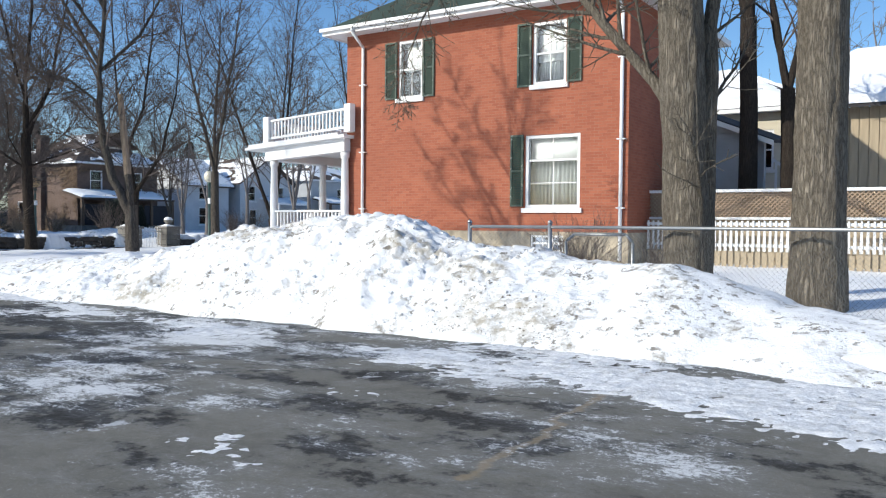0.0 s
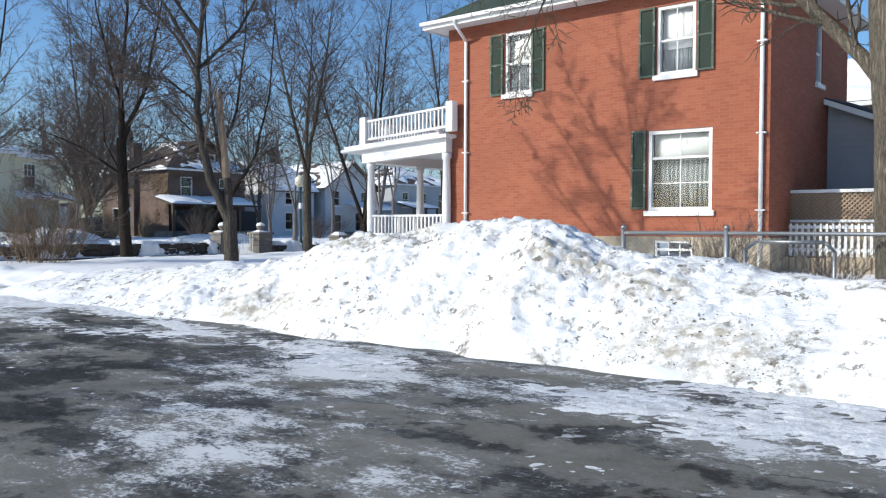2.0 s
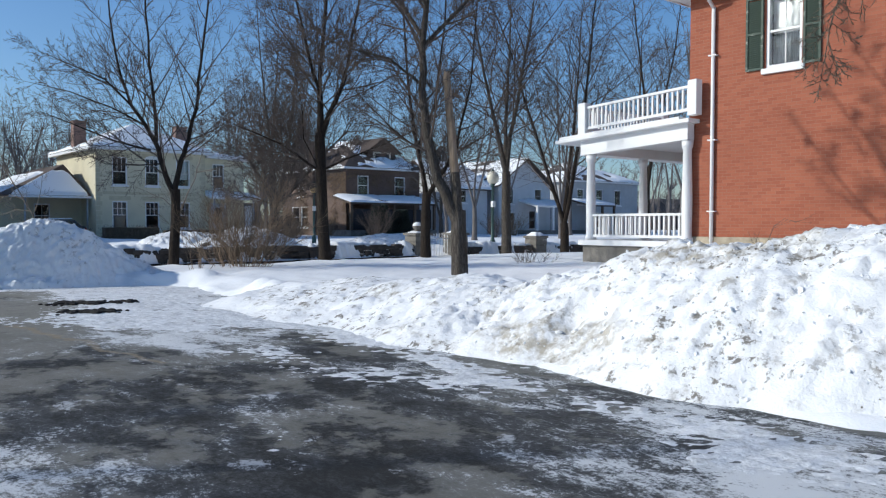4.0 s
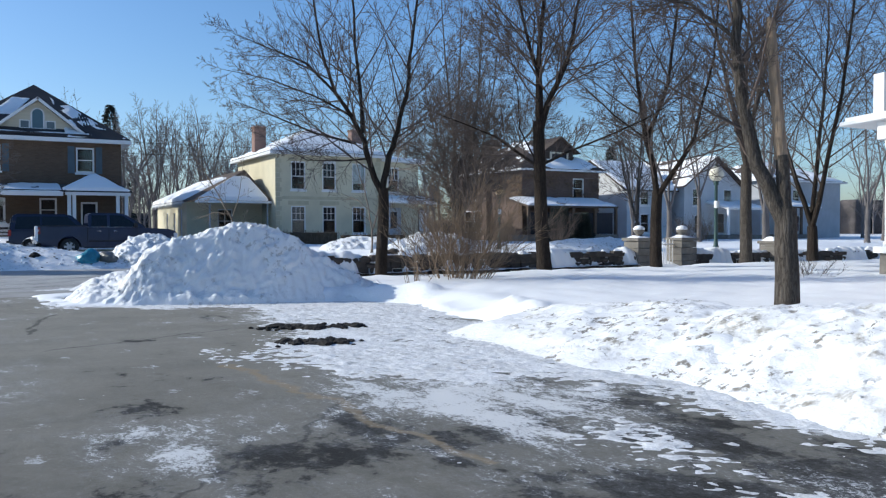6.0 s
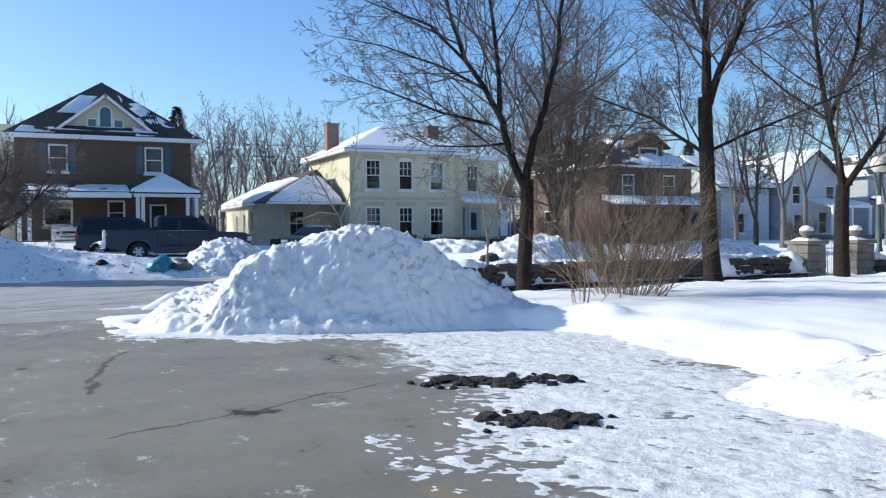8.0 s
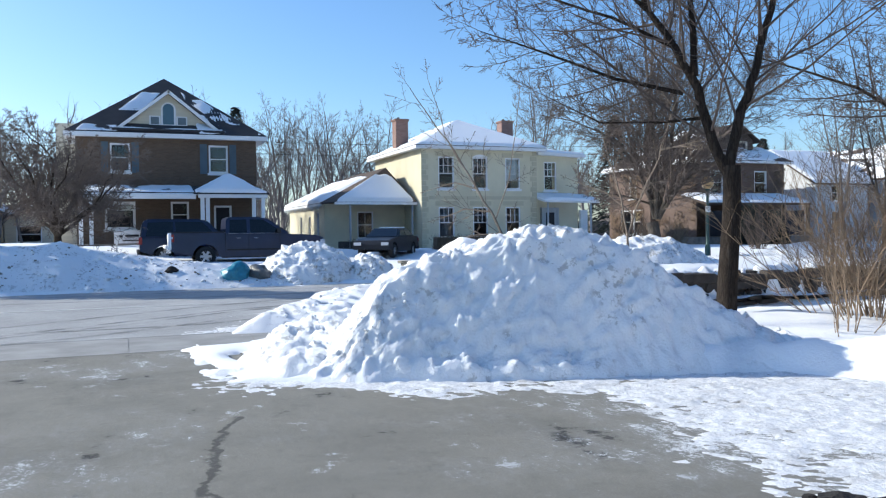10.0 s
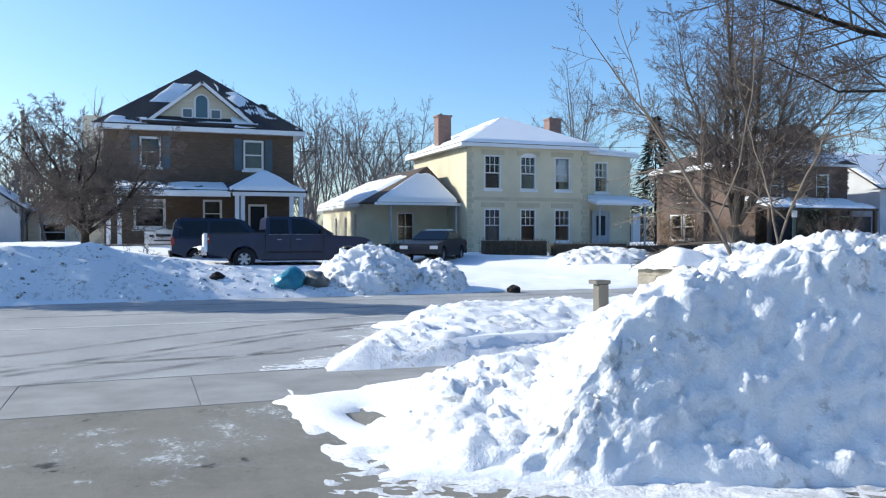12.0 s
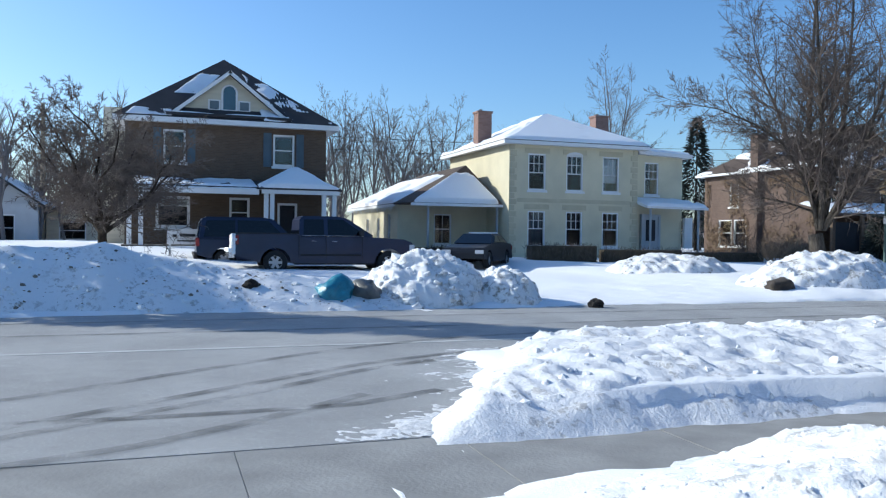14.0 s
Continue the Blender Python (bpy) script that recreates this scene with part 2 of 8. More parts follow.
def bark_mat(name, a, c, relief=0.9):
    """Bark with long dark furrows between lighter ridges."""
    m, t, b = nodes_of(name)
    v = coords(t, (9, 9, 1.5))
    n1, n2 = noise_tex(t, v, 2.4, 6, 0.65), noise_tex(t, coords(t), 1.1, 3)
    crumb = noise_tex(t, coords(t), 38, 5, 0.7)
    fur = maths(t, "ABSOLUTE", maths(t, "SUBTRACT", noise_tex(t, coords(t, (15, 15, 2.3)), 1.7, 5, 0.62), 0.5))
    col = mixc(t, ramp(t, n1, 0.3, 0.72), tuple(0.3 * x + 0.7 * y for x, y in zip(a, c)), c)
    col = mixc(t, maths(t, "MULTIPLY", ramp(t, fur, 0.0, 0.06, (1, 1, 1), (0, 0, 0)), 0.8), col, a)
    col = mixc(t, maths(t, "MULTIPLY", ramp(t, crumb, 0.4, 0.65), 0.3), col, tuple(0.55 * y for y in c))
    col = mixc(t, maths(t, "MULTIPLY", n2, 0.22), col, tuple(0.6 * x for x in a))
    link(t, col, b.inputs["Base Color"])
    b.inputs["Roughness"].default_value = 0.95
    b.inputs["Specular IOR Level"].default_value = 0.1
    bump(t, b, maths(t, "ADD", maths(t, "ADD", maths(t, "MULTIPLY", n1, 0.4), maths(t, "MULTIPLY", crumb, 0.25)), maths(t, "MINIMUM", maths(t, "MULTIPLY", fur, 8.0), 1.0)), relief, 0.035)
    return m


def glass_mat(name, tint=(0.9, 0.93, 0.93)):
    m, t, b = nodes_of(name)
    b.inputs["Base Color"].default_value = (*tint, 1)
    b.inputs["Transmission Weight"].default_value = 1.0
    b.inputs["Roughness"].default_value = 0.02
    b.inputs["IOR"].default_value = 1.45
    return m


M_SNOW = snow_mat("snow_clean")
M_BANK = snow_mat("snow_ploughed", 0.85, 0.50, 0.62)
M_BANKMAIN = snow_mat("snow_ploughed_dirty", 0.8, 0.52, 0.63, ((-1.75, 8.2, 0.85, 0.4), (-6.4, 9.25, 1.1, 0.35), (-3.4, 9.0, 0.7, 0.3), (-7.6, 8.15, 1.0, 0.28), (-2.6, 8.9, 0.5, 0.25)), fleck=0.9)
M_PILE = snow_mat("snow_heaped", 0.3, 0.56, 0.7, fleck=0.45)
M_CRUST = snow_mat("packed_ice", 0.45, 0.5, 0.7)
_t = M_CRUST.node_tree
_b = _t.nodes["Principled BSDF"]
_grain = maths(_t, "ADD", maths(_t, "MULTIPLY", noise_tex(_t, coords(_t), 34, 4, 0.8), 0.6), maths(_t, "MULTIPLY", noise_tex(_t, coords(_t), 3.2, 6, 0.7), 0.4))
link(_t, mixc(_t, ramp(_t, _grain, 0.36, 0.56), (0.50, 0.505, 0.505), _b.inputs["Base Color"].links[0].from_socket), _b.inputs["Base Color"])
M_ROOFSNOW = snow_mat("snow_on_roof")
M_LOT = asphalt_mat("asphalt_lot", (0.2, 0.19, 0.161), 1.0, 1.0)
M_ROAD = asphalt_mat("asphalt_road", (0.43, 0.43, 0.42), 0.05, 0.0)
M_WALK = plain("concrete_walk", (0.31, 0.305, 0.29), 0.9, vary=0.3, big=1.6, relief=0.4)
M_REDBRICK = brick("brick_red", (0.255, 0.068, 0.034), (0.34, 0.105, 0.054), (0.28, 0.14, 0.09), 0.35)
M_BROWNBRICK = brick("brick_brown", (0.092, 0.058, 0.036), (0.13, 0.084, 0.053), (0.125, 0.10, 0.075), 0.4)
M_CHIMNEY = brick("brick_chimney", (0.22, 0.125, 0.098), (0.28, 0.168, 0.135), (0.25, 0.19, 0.16), 0.4)
M_RUSTBRICK = brick("brick_rust", (0.105, 0.068, 0.051), (0.15, 0.098, 0.074), (0.14, 0.104, 0.085), 0.6)
M_BUFF = plain("buff_painted_brick", (0.66, 0.595, 0.42), 0.85, vary=0.12, big=0.8, fine=20, relief=0.2)
M_QUOIN = plain("quoin_stone", (0.55, 0.49, 0.34), 0.85, vary=0.15)
M_WHITE = plain("white_paint", (0.78, 0.78, 0.77), 0.5, vary=0.07, relief=0.05)
M_CREAM = plain("cream_shingle", (0.62, 0.56, 0.43), 0.8, vary=0.1, stretch=(1, 1, 6))
M_GREYWALL = plain("grey_siding", (0.42, 0.44, 0.46), 0.75, vary=0.12)
M_WHITEWALL = plain("white_siding", (0.58, 0.59, 0.6), 0.7, vary=0.1)
M_SHUTTER = plain("green_shutter", (0.06, 0.088, 0.066), 0.7, vary=0.3, big=6)
_t = M_SHUTTER.node_tree
_b = _t.nodes["Principled BSDF"]
_peel = maths(_t, "MULTIPLY", ramp(_t, noise_tex(_t, coords(_t, (1, 1, 1.6)), 5.5, 6, 0.7), 0.56, 0.62), 0.6)
link(_t, mixc(_t, _peel, _b.inputs["Base Color"].links[0].from_socket, (0.34, 0.36, 0.31)), _b.inputs["Base Color"])
M_BLUESHUTTER = plain("slate_blue_shutter", (0.09, 0.13, 0.16), 0.7)
M_SHINGLE = plain("dark_shingle", (0.045, 0.042, 0.045), 0.9, vary=0.3, fine=14, relief=0.5)
M_GREENROOF = plain("green_shingle", (0.035, 0.055, 0.04), 0.9, vary=0.3, fine=14, relief=0.5)
M_BROWNROOF = plain("brown_shingle", (0.085, 0.06, 0.046), 0.9, vary=0.3, fine=14, relief=0.5)
M_STONE = plain("field_stone", (0.2, 0.183, 0.157), 0.9, vary=0.4, big=3, relief=0.6, dist=0.02)
M_DARKSTONE = plain("dark_rubble", (0.07, 0.058, 0.048), 0.92, vary=0.5, big=4, relief=0.7, dist=0.02)
M_GLASS = glass_mat("window_glass")
M_ICE = plain("ice", (0.72, 0.76, 0.8), 0.15, vary=0.08)
M_CURTAIN = plain("lace_curtain", (0.15, 0.165, 0.18), 0.9, vary=0.4, big=8, stretch=(1, 1, 0.2))
M_BLIND = plain("white_blind", (0.72, 0.73, 0.73), 0.9, vary=0.05)
# near-black: indoor gloom painted in; also on doors, panes and porch panels
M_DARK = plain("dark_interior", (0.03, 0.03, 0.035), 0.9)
M_BARK = bark_mat("bark_grey", (0.085, 0.07, 0.053), (0.33, 0.285, 0.225))
M_BARKM = bark_mat("bark_mid", (0.055, 0.046, 0.038), (0.19, 0.165, 0.14))
M_BARKD = bark_mat("bark_dark", (0.028, 0.022, 0.018), (0.08, 0.064, 0.052))
M_TWIGMID = plain("twig_grey_brown", (0.15, 0.118, 0.1), 0.9, vary=0.3, relief=0.0)
M_TWIG = plain("twig_brown", (0.115, 0.088, 0.073), 0.9, vary=0.3, relief=0.0)
# far twigs paler and greyer: distance haze mixed into the colour
M_TWIGFAR = plain("twig_far_hazed", (0.19, 0.17, 0.165), 0.95, vary=0.25, relief=0.0)
M_SHRUB = plain("shrub_tan", (0.26, 0.185, 0.12), 0.9, vary=0.3, relief=0.0)
M_HEDGE = plain("hedge_brown", (0.07, 0.055, 0.035), 0.95, vary=0.4, big=6, fine=40, relief=0.6)
M_GALV = plain("galvanised_steel", (0.42, 0.43, 0.43), 0.45, 0.8, vary=0.15)
M_WIRE = plain("dull_fence_wire", (0.16, 0.16, 0.155), 0.6, 0.5, vary=0.2)
M_LAMPGREEN = plain("lamp_post_green", (0.035, 0.08, 0.073), 0.5, vary=0.15)
M_WOOD = plain("weathered_wood", (0.43, 0.345, 0.235), 0.85, vary=0.25, stretch=(8, 8, 0.6))
M_LATTICE = plain("cedar_lattice", (0.33, 0.24, 0.165), 0.85, vary=0.2)
M_SOIL = plain("black_soil", (0.022, 0.019, 0.016), 0.95, vary=0.4, relief=0.8, dist=0.03)


# ---- building helpers ----
def part(name, bm, material, parent, label=""):
    me = bpy.data.meshes.new(name)
    bm.to_mesh(me)
    bm.free()
    return part_mesh(name, me, material, parent, label)


def part_mesh(name, me, material, parent, label=""):
    if not me.materials:
        me.materials.append(material)
    ob = new(name, me)
    if parent is not None:
        ob.parent = parent
        if parent.parent is None and parent.data is None:
            ob.matrix_parent_inverse = parent.matrix_basis.inverted()
    return tagged(ob, label)


def thing(name, loc, label, category, group="", kind=""):
    ob = new(name)
    ob.empty_display_size = 0.2
    ob.matrix_basis = Matrix.Translation(loc)
    return tagged(ob, label, category, group, kind)


def solo(name, bm, material, label, category="", group="", kind=""):
    return tagged(part(name, bm, material, None), label, category, group, kind)


def pydata(name, verts, faces, smooth=False):
    me = bpy.data.meshes.new(name)
    me.from_pydata(verts, [], faces)
    if smooth:
        me.polygons.foreach_set("use_smooth", [True] * len(me.polygons))
    me.update()
    return me


def solid(bm, thick):
    bm.normal_update()
    bmesh.ops.solidify(bm, geom=bm.faces[:], thickness=thick)


def box(bm, x0, y0, z0, x1, y1, z1, m=None, bevel=0.0):
    lo, hi = (min(x0, x1), min(y0, y1), min(z0, z1)), (max(x0, x1), max(y0, y1), max(z0, z1))
    vs = [bm.verts.new((x, y, z)) for z in (lo[2], hi[2]) for y in (lo[1], hi[1]) for x in (lo[0], hi[0])]
    fs = [bm.faces.new([vs[i] for i in q]) for q in ((0, 2, 3, 1), (4, 5, 7, 6), (0, 1, 5, 4), (2, 6, 7, 3), (0, 4, 6, 2), (1, 3, 7, 5))]
    if bevel:
        es = list({e for f in fs for e in f.edges})
        out = bmesh.ops.bevel(bm, geom=es, offset=bevel, segments=2, profile=0.5, affect="EDGES")
        vs = list({v for f in out["faces"] for v in f.verts} | {v for v in vs if v.is_valid})
    if m is not None:
        for v in vs:
            v.co = m @ v.co
    return vs


def tube(bm, p, q, r0, r1=None, n=10, caps=True):
    p, q, r1 = Vector(p), Vector(q), r0 if r1 is None else r1
    d = (q - p).normalized()
    a = d.orthogonal().normalized()
    b = d.cross(a)
    ra = [bm.verts.new(p + r0 * (math.cos(6.2832 * i / n) * a + math.sin(6.2832 * i / n) * b)) for i in range(n)]
    rb = [bm.verts.new(q + r1 * (math.cos(6.2832 * i / n) * a + math.sin(6.2832 * i / n) * b)) for i in range(n)]
    for i in range(n):
        f = bm.faces.new((ra[i], ra[(i + 1) % n], rb[(i + 1) % n], rb[i]))
        f.smooth = True
    if caps:
        bm.faces.new(ra[::-1])
        bm.faces.new(rb)


def lathe(bm, base, prof, n=16):
    """A turned shape on a vertical axis: profile rows of radius and height."""
    rings = []
    for r, z in prof:
        rings.append([bm.verts.new((base[0] + r * math.cos(6.2832 * i / n), base[1] + r * math.sin(6.2832 * i / n), base[2] + z)) for i in range(n)])
    for a, b in zip(rings, rings[1:]):
        for i in range(n):
            bm.faces.new((a[i], a[(i + 1) % n], b[(i + 1) % n], b[i])).smooth = True
    bm.faces.new(rings[0][::-1])
    bm.faces.new(rings[-1])


def axes(origin, u, w):
    """A frame on a wall: u to the right as seen from outside, z up, w outwards."""
    u, w = Vector(u), Vector(w)
    v = Vector((0, 0, 1))
    return Matrix(((u.x, v.x, w.x, origin[0]), (u.y, v.y, w.y, origin[1]), (u.z, v.z, w.z, origin[2]), (0, 0, 0, 1)))


FACE_S = ((1, 0, 0), (0, -1, 0))
FACE_E = ((0, 1, 0), (1, 0, 0))


def wall(bm, m, u0, u1, v0, v1, holes, thick=0.28):
    """A wall panel in the frame m with openings (u0, v0, u1, v1) that go through it, as one joined shell."""
    us = sorted({u0, u1, *(h[0] for h in holes), *(h[2] for h in holes)})
    vs = sorted({v0, v1, *(h[1] for h in holes), *(h[3] for h in holes)})
    n, k = len(us) - 1, len(vs) - 1
    solid = {(i, j) for i in range(n) for j in range(k) if not any(h[0] < (us[i] + us[i + 1]) / 2 < h[2] and h[1] < (vs[j] + vs[j + 1]) / 2 < h[3] for h in holes)}
    made = {}

    def at(i, j, w):
        if (i, j, w) not in made:
            made[i, j, w] = bm.verts.new(m @ Vector((us[i], vs[j], -thick * w)))
        return made[i, j, w]

    for i, j in solid:
        bm.faces.new((at(i, j, 0), at(i + 1, j, 0), at(i + 1, j + 1, 0), at(i, j + 1, 0)))
        bm.faces.new((at(i, j, 1), at(i, j + 1, 1), at(i + 1, j + 1, 1), at(i + 1, j, 1)))
        for q, (a, b) in (((i, j - 1), ((i, j), (i + 1, j))), ((i + 1, j), ((i + 1, j), (i + 1, j + 1))), ((i, j + 1), ((i + 1, j + 1), (i, j + 1))), ((i - 1, j), ((i, j + 1), (i, j)))):
            if q not in solid:
                bm.faces.new((at(*a, 0), at(*a, 1), at(*b, 1), at(*b, 0)))


def wall_part(parent, material, m, u0, u1, v0, v1, holes=(), thick=0.28, name="wall", label=""):
    bm = bmesh.new()
    wall(bm, m, u0, u1, v0, v1, list(holes), thick)
    return part(name, bm, material, parent, label)


def prism(bm, pts, shift):
    """A polygon given a thickness along a vector."""
    a = [bm.verts.new(q) for q in pts]
    b = [bm.verts.new(Vector(q) + Vector(shift)) for q in pts]
    bm.faces.new(a[::-1])
    bm.faces.new(b)
    for i in range(len(a)):
        j = (i + 1) % len(a)
        bm.faces.new((a[i], a[j], b[j], b[i]))
    bmesh.ops.recalc_face_normals(bm, faces=bm.faces[:])


def window(parent, m, u0, v0, u1, v1, cols=2, rows=2, fr=0.07, sill=0.12, inset=0.08, curtain=None, blind=None, split=0.5, trim=M_WHITE, side=0.04, name="window", bar=0.022, upper=None):
    """A sash window in an opening: frame, sill, two sashes with bars, panes, and what hangs behind them."""
    bm = bmesh.new()
    w = -inset
    for a, b, c, d in ((u0, v0, u0 + fr, v1), (u1 - fr, v0, u1, v1), (u0 + fr, v1 - fr, u1 - fr, v1), (u0 + fr, v0, u1 - fr, v0 + fr)):
        box(bm, a, b, w - 0.07, c, d, w + 0.05, m)
    top = part(name, bm, trim, parent)
    mid = v0 + (v1 - v0) * split
    bm = bmesh.new()
    box(bm, u0 + fr, mid - 0.025, w - 0.05, u1 - fr, mid + 0.025, w + 0.03, m)
    for lo, hi, off in ((v0 + fr, mid - 0.025, 0.0), (mid + 0.025, v1 - fr, 0.02)):
        nc = cols if upper is None or hi < mid + 0.01 else upper[0]
        for i in range(1, nc):
            c = u0 + fr + (u1 - u0 - 2 * fr) * i / nc
            box(bm, c - bar / 2, lo, w - 0.03 + off, c + bar / 2, hi, w + off, m)
        nr = rows if hi < mid + 0.01 else max(1, rows - 1) if upper is None else upper[1]
        for j in range(1, nr):
            z = lo + (hi - lo) * j / nr
            box(bm, u0 + fr, z - bar / 2, w - 0.032 + off, u1 - fr, z + bar / 2, w + 0.001 + off, m)
    part("sash", bm, trim, top)
    for lo, hi in ((v0 + fr, mid - 0.025), (mid + 0.025, v1 - fr)):
        bm = bmesh.new()
        box(bm, u0 + fr - 0.004, lo, w - 0.02, u1 - fr + 0.004, hi, w - 0.014, m)
        part("pane", bm, M_GLASS, top).visible_shadow = False
    if sill:
        bm = bmesh.new()
        box(bm, u0 - side - 0.03, v0 - sill, -0.2, u1 + side + 0.03, v0, 0.07, m, bevel=0.008)
        part("sill", bm, trim, top)
    for top_v, low_v, mt, nm in ((blind[0], blind[1], M_BLIND, "blind") if blind else (0, 0, None, ""), (curtain[0], curtain[1], M_CURTAIN, "curtain") if curtain else (0, 0, None, "")):
        if mt is None:
            continue
        bm = bmesh.new()
        n = 40 if nm == "curtain" else 2
        row = []
        for i in range(n + 1):
            u = u0 + fr + (u1 - u0 - 2 * fr) * i / n
            d = w - 0.16 - (0.025 * math.sin(i * 1.9) + 0.012 * math.sin(i * 4.1) if nm == "curtain" else -0.03)
            row.append((bm.verts.new(m @ Vector((u, low_v, d))), bm.verts.new(m @ Vector((u, top_v, d)))))
        for a, b in zip(row, row[1:]):
            bm.faces.new((a[0], b[0], b[1], a[1])).smooth = True
        solid(bm, 0.004)
        part(nm, bm, mt, top)
    return top


def shutter(parent, m, u0, v0, u1, v1, material):
    bm = bmesh.new()
    f = 0.05
    for a, b, c, d in ((u0, v0, u0 + f, v1), (u1 - f, v0, u1, v1), (u0 + f, v1 - f, u1 - f, v1), (u0 + f, v0, u1 - f, v0 + f), (u0 + f, (v0 + v1) / 2 - f / 2, u1 - f, (v0 + v1) / 2 + f / 2)):
        box(bm, a, b, 0.004, c, d, 0.05, m)
    ob = part("shutter", bm, material, parent)
    if material is M_SHUTTER:
        bm = bmesh.new()
        box(bm, -(u1 - u0) / 2 + f, -0.022, -0.005, (u1 - u0) / 2 - f, 0.022, 0.005)
        me = bpy.data.meshes.new("slat")
        bm.to_mesh(me)
        bm.free()
        z = v0 + f
        while z < v1 - f - 0.03:
            slat = part_mesh("slat", me, material, ob)
            slat.matrix_basis = m @ Matrix.Translation(((u0 + u1) / 2, z + 0.02, 0.022)) @ Matrix.Rotation(radians(35), 4, "X")
            z += 0.045
    else:
        bm = bmesh.new()
        box(bm, u0 + f, v0 + f, 0.004, u1 - f, v1 - f, 0.03, m)
        part("shutter_panel", bm, material, ob)
    return ob


def hip_roof(parent, x0, x1, y0, y1, z, peak, over, material, ridge_x=0.0, ridge_y=0.0, fascia=M_WHITE, thick=0.16):
    """A hip roof on a box, with soffit, fascia and gutter. ridge_x, ridge_y: half lengths of its ridge."""
    a0, a1, b0, b1 = x0 - over, x1 + over, y0 - over, y1 + over
    cx, cy = (x0 + x1) / 2, (y0 + y1) / 2
    bm = bmesh.new()
    e = [bm.verts.new(p) for p in ((a0, b0, z), (a1, b0, z), (a1, b1, z), (a0, b1, z))]
    r = [bm.verts.new((cx + sx * ridge_x, cy + sy * ridge_y, peak)) for sx, sy in ((-1, -1), (1, -1), (1, 1), (-1, 1))]
    for i in range(4):
        j = (i + 1) % 4
        bm.faces.new((e[i], e[j], r[j], r[i]))
    bmesh.ops.remove_doubles(bm, verts=bm.verts[:], dist=0.001)
    for f in [f for f in bm.faces if f.calc_area() < 1e-4]:
        bm.faces.remove(f)
    solid(bm, 0.06)
    roof = part("roof", bm, material, parent)
    bm = bmesh.new()
    for p in ((a0 - 0.02, b0 - 0.02, a1 + 0.02, b0 + 0.02), (a0 - 0.02, b1 - 0.02, a1 + 0.02, b1 + 0.02), (a0 - 0.02, b0 + 0.02, a0 + 0.02, b1 - 0.02), (a1 - 0.02, b0 + 0.02, a1 + 0.02, b1 - 0.02)):
        box(bm, p[0], p[1], z - thick, p[2], p[3], z - 0.02)
    part("fascia", bm, fascia, roof)
    bm = bmesh.new()
    box(bm, a0 + 0.025, b0 + 0.025, z - thick + 0.02, a1 - 0.025, b1 - 0.025, z - thick + 0.05)
    part("soffit", bm, fascia, roof)
    return roof


# smooth value noise on arrays
PERM = np.random.RandomState(7).rand(64, 64)


def vnoise(x, y, seed=0):
    x, y = x + seed * 13.37, y + seed * 7.71
    xi, yi = np.floor(x).astype(int), np.floor(y).astype(int)
    fx, fy = x - xi, y - yi
    fx, fy = fx * fx * (3 - 2 * fx), fy * fy * (3 - 2 * fy)
    g = lambda i, j: PERM[i % 64, j % 64]
    return (g(xi, yi) * (1 - fx) + g(xi + 1, yi) * fx) * (1 - fy) + (g(xi, yi + 1) * (1 - fx) + g(xi + 1, yi + 1) * fx) * fy - 0.5


def fbm(x, y, scale, octaves=4, seed=0, gain=0.5):
    out, a = 0 * x, 1.0
    for k in range(octaves):
        out = out + a * vnoise(x * scale, y * scale, seed + k)
        scale, a = scale * 2.03, a * gain
    return out


def clods(x, y, scale, seed=0):
    """Broken lumps: rounded tops and sharp creases."""
    return 0.5 - 2 * np.abs(vnoise(x * scale, y * scale, seed)) + 0.5 * (0.5 - 2 * np.abs(vnoise(x * scale * 2.1, y * scale * 2.1, seed + 3)))


def sheet(name, xs, ys, height, smooth=True, floor=None):
    X, Y = np.meshgrid(xs, ys)
    Z = height(X, Y)
    verts = np.stack([X, Y, Z], -1).reshape(-1, 3).tolist()
    n, k = len(xs), len(ys)
    faces = [(j * n + i, j * n + i + 1, (j + 1) * n + i + 1, (j + 1) * n + i) for j in range(k - 1) for i in range(n - 1)]
    if floor is not None:
        high = (Z > floor).reshape(-1)
        faces = [f for f in faces if high[f[0]] or high[f[1]] or high[f[2]] or high[f[3]]]
        used = sorted({i for f in faces for i in f})
        at = {i: k for k, i in enumerate(used)}
        verts, faces = [verts[i] for i in used], [tuple(at[i] for i in f) for f in faces]
    return pydata(name, verts, faces, smooth)


def roof_snow(parent, corners, thick, cover, seed, n=36):
    """Snow lying on a roof slope; corners run along the eave, then back along the top. It thins out below the roof where it has slid."""
    a, b, c, d = (Vector(p) for p in corners)
    nrm = (b - a).cross(d - a).normalized()
    if nrm.z < 0:
        nrm = -nrm
    verts, faces = [], []
    for j in range(n + 1):
        for i in range(n + 1):
            s, q = i / n, j / n
            p = a.lerp(b, s).lerp(d.lerp(c, s), q)
            f = float(fbm(np.array(p.x * 0.5 + p.y * 0.5), np.array(p.z * 0.9 + p.y * 0.4), 1.0, 4, seed))
            edge = min(s, 1 - s, q * 1.0, 1 - q) * n
            h = thick * max(-1.0, min(1.0, (cover + f) * 3.0))
            h = h if edge > 0.5 else -0.03
            verts.append(tuple(p + nrm * (h + 0.012 * math.sin(i * 1.7) * math.sin(j * 2.3))))
    for j in range(n):
        for i in range(n):
            k = j * (n + 1) + i
            faces.append((k, k + 1, k + n + 2, k + n + 1))
    return part_mesh("snow_cover", pydata("snow_cover", verts, faces, True), M_ROOFSNOW, parent, "old snow on the roof slope")


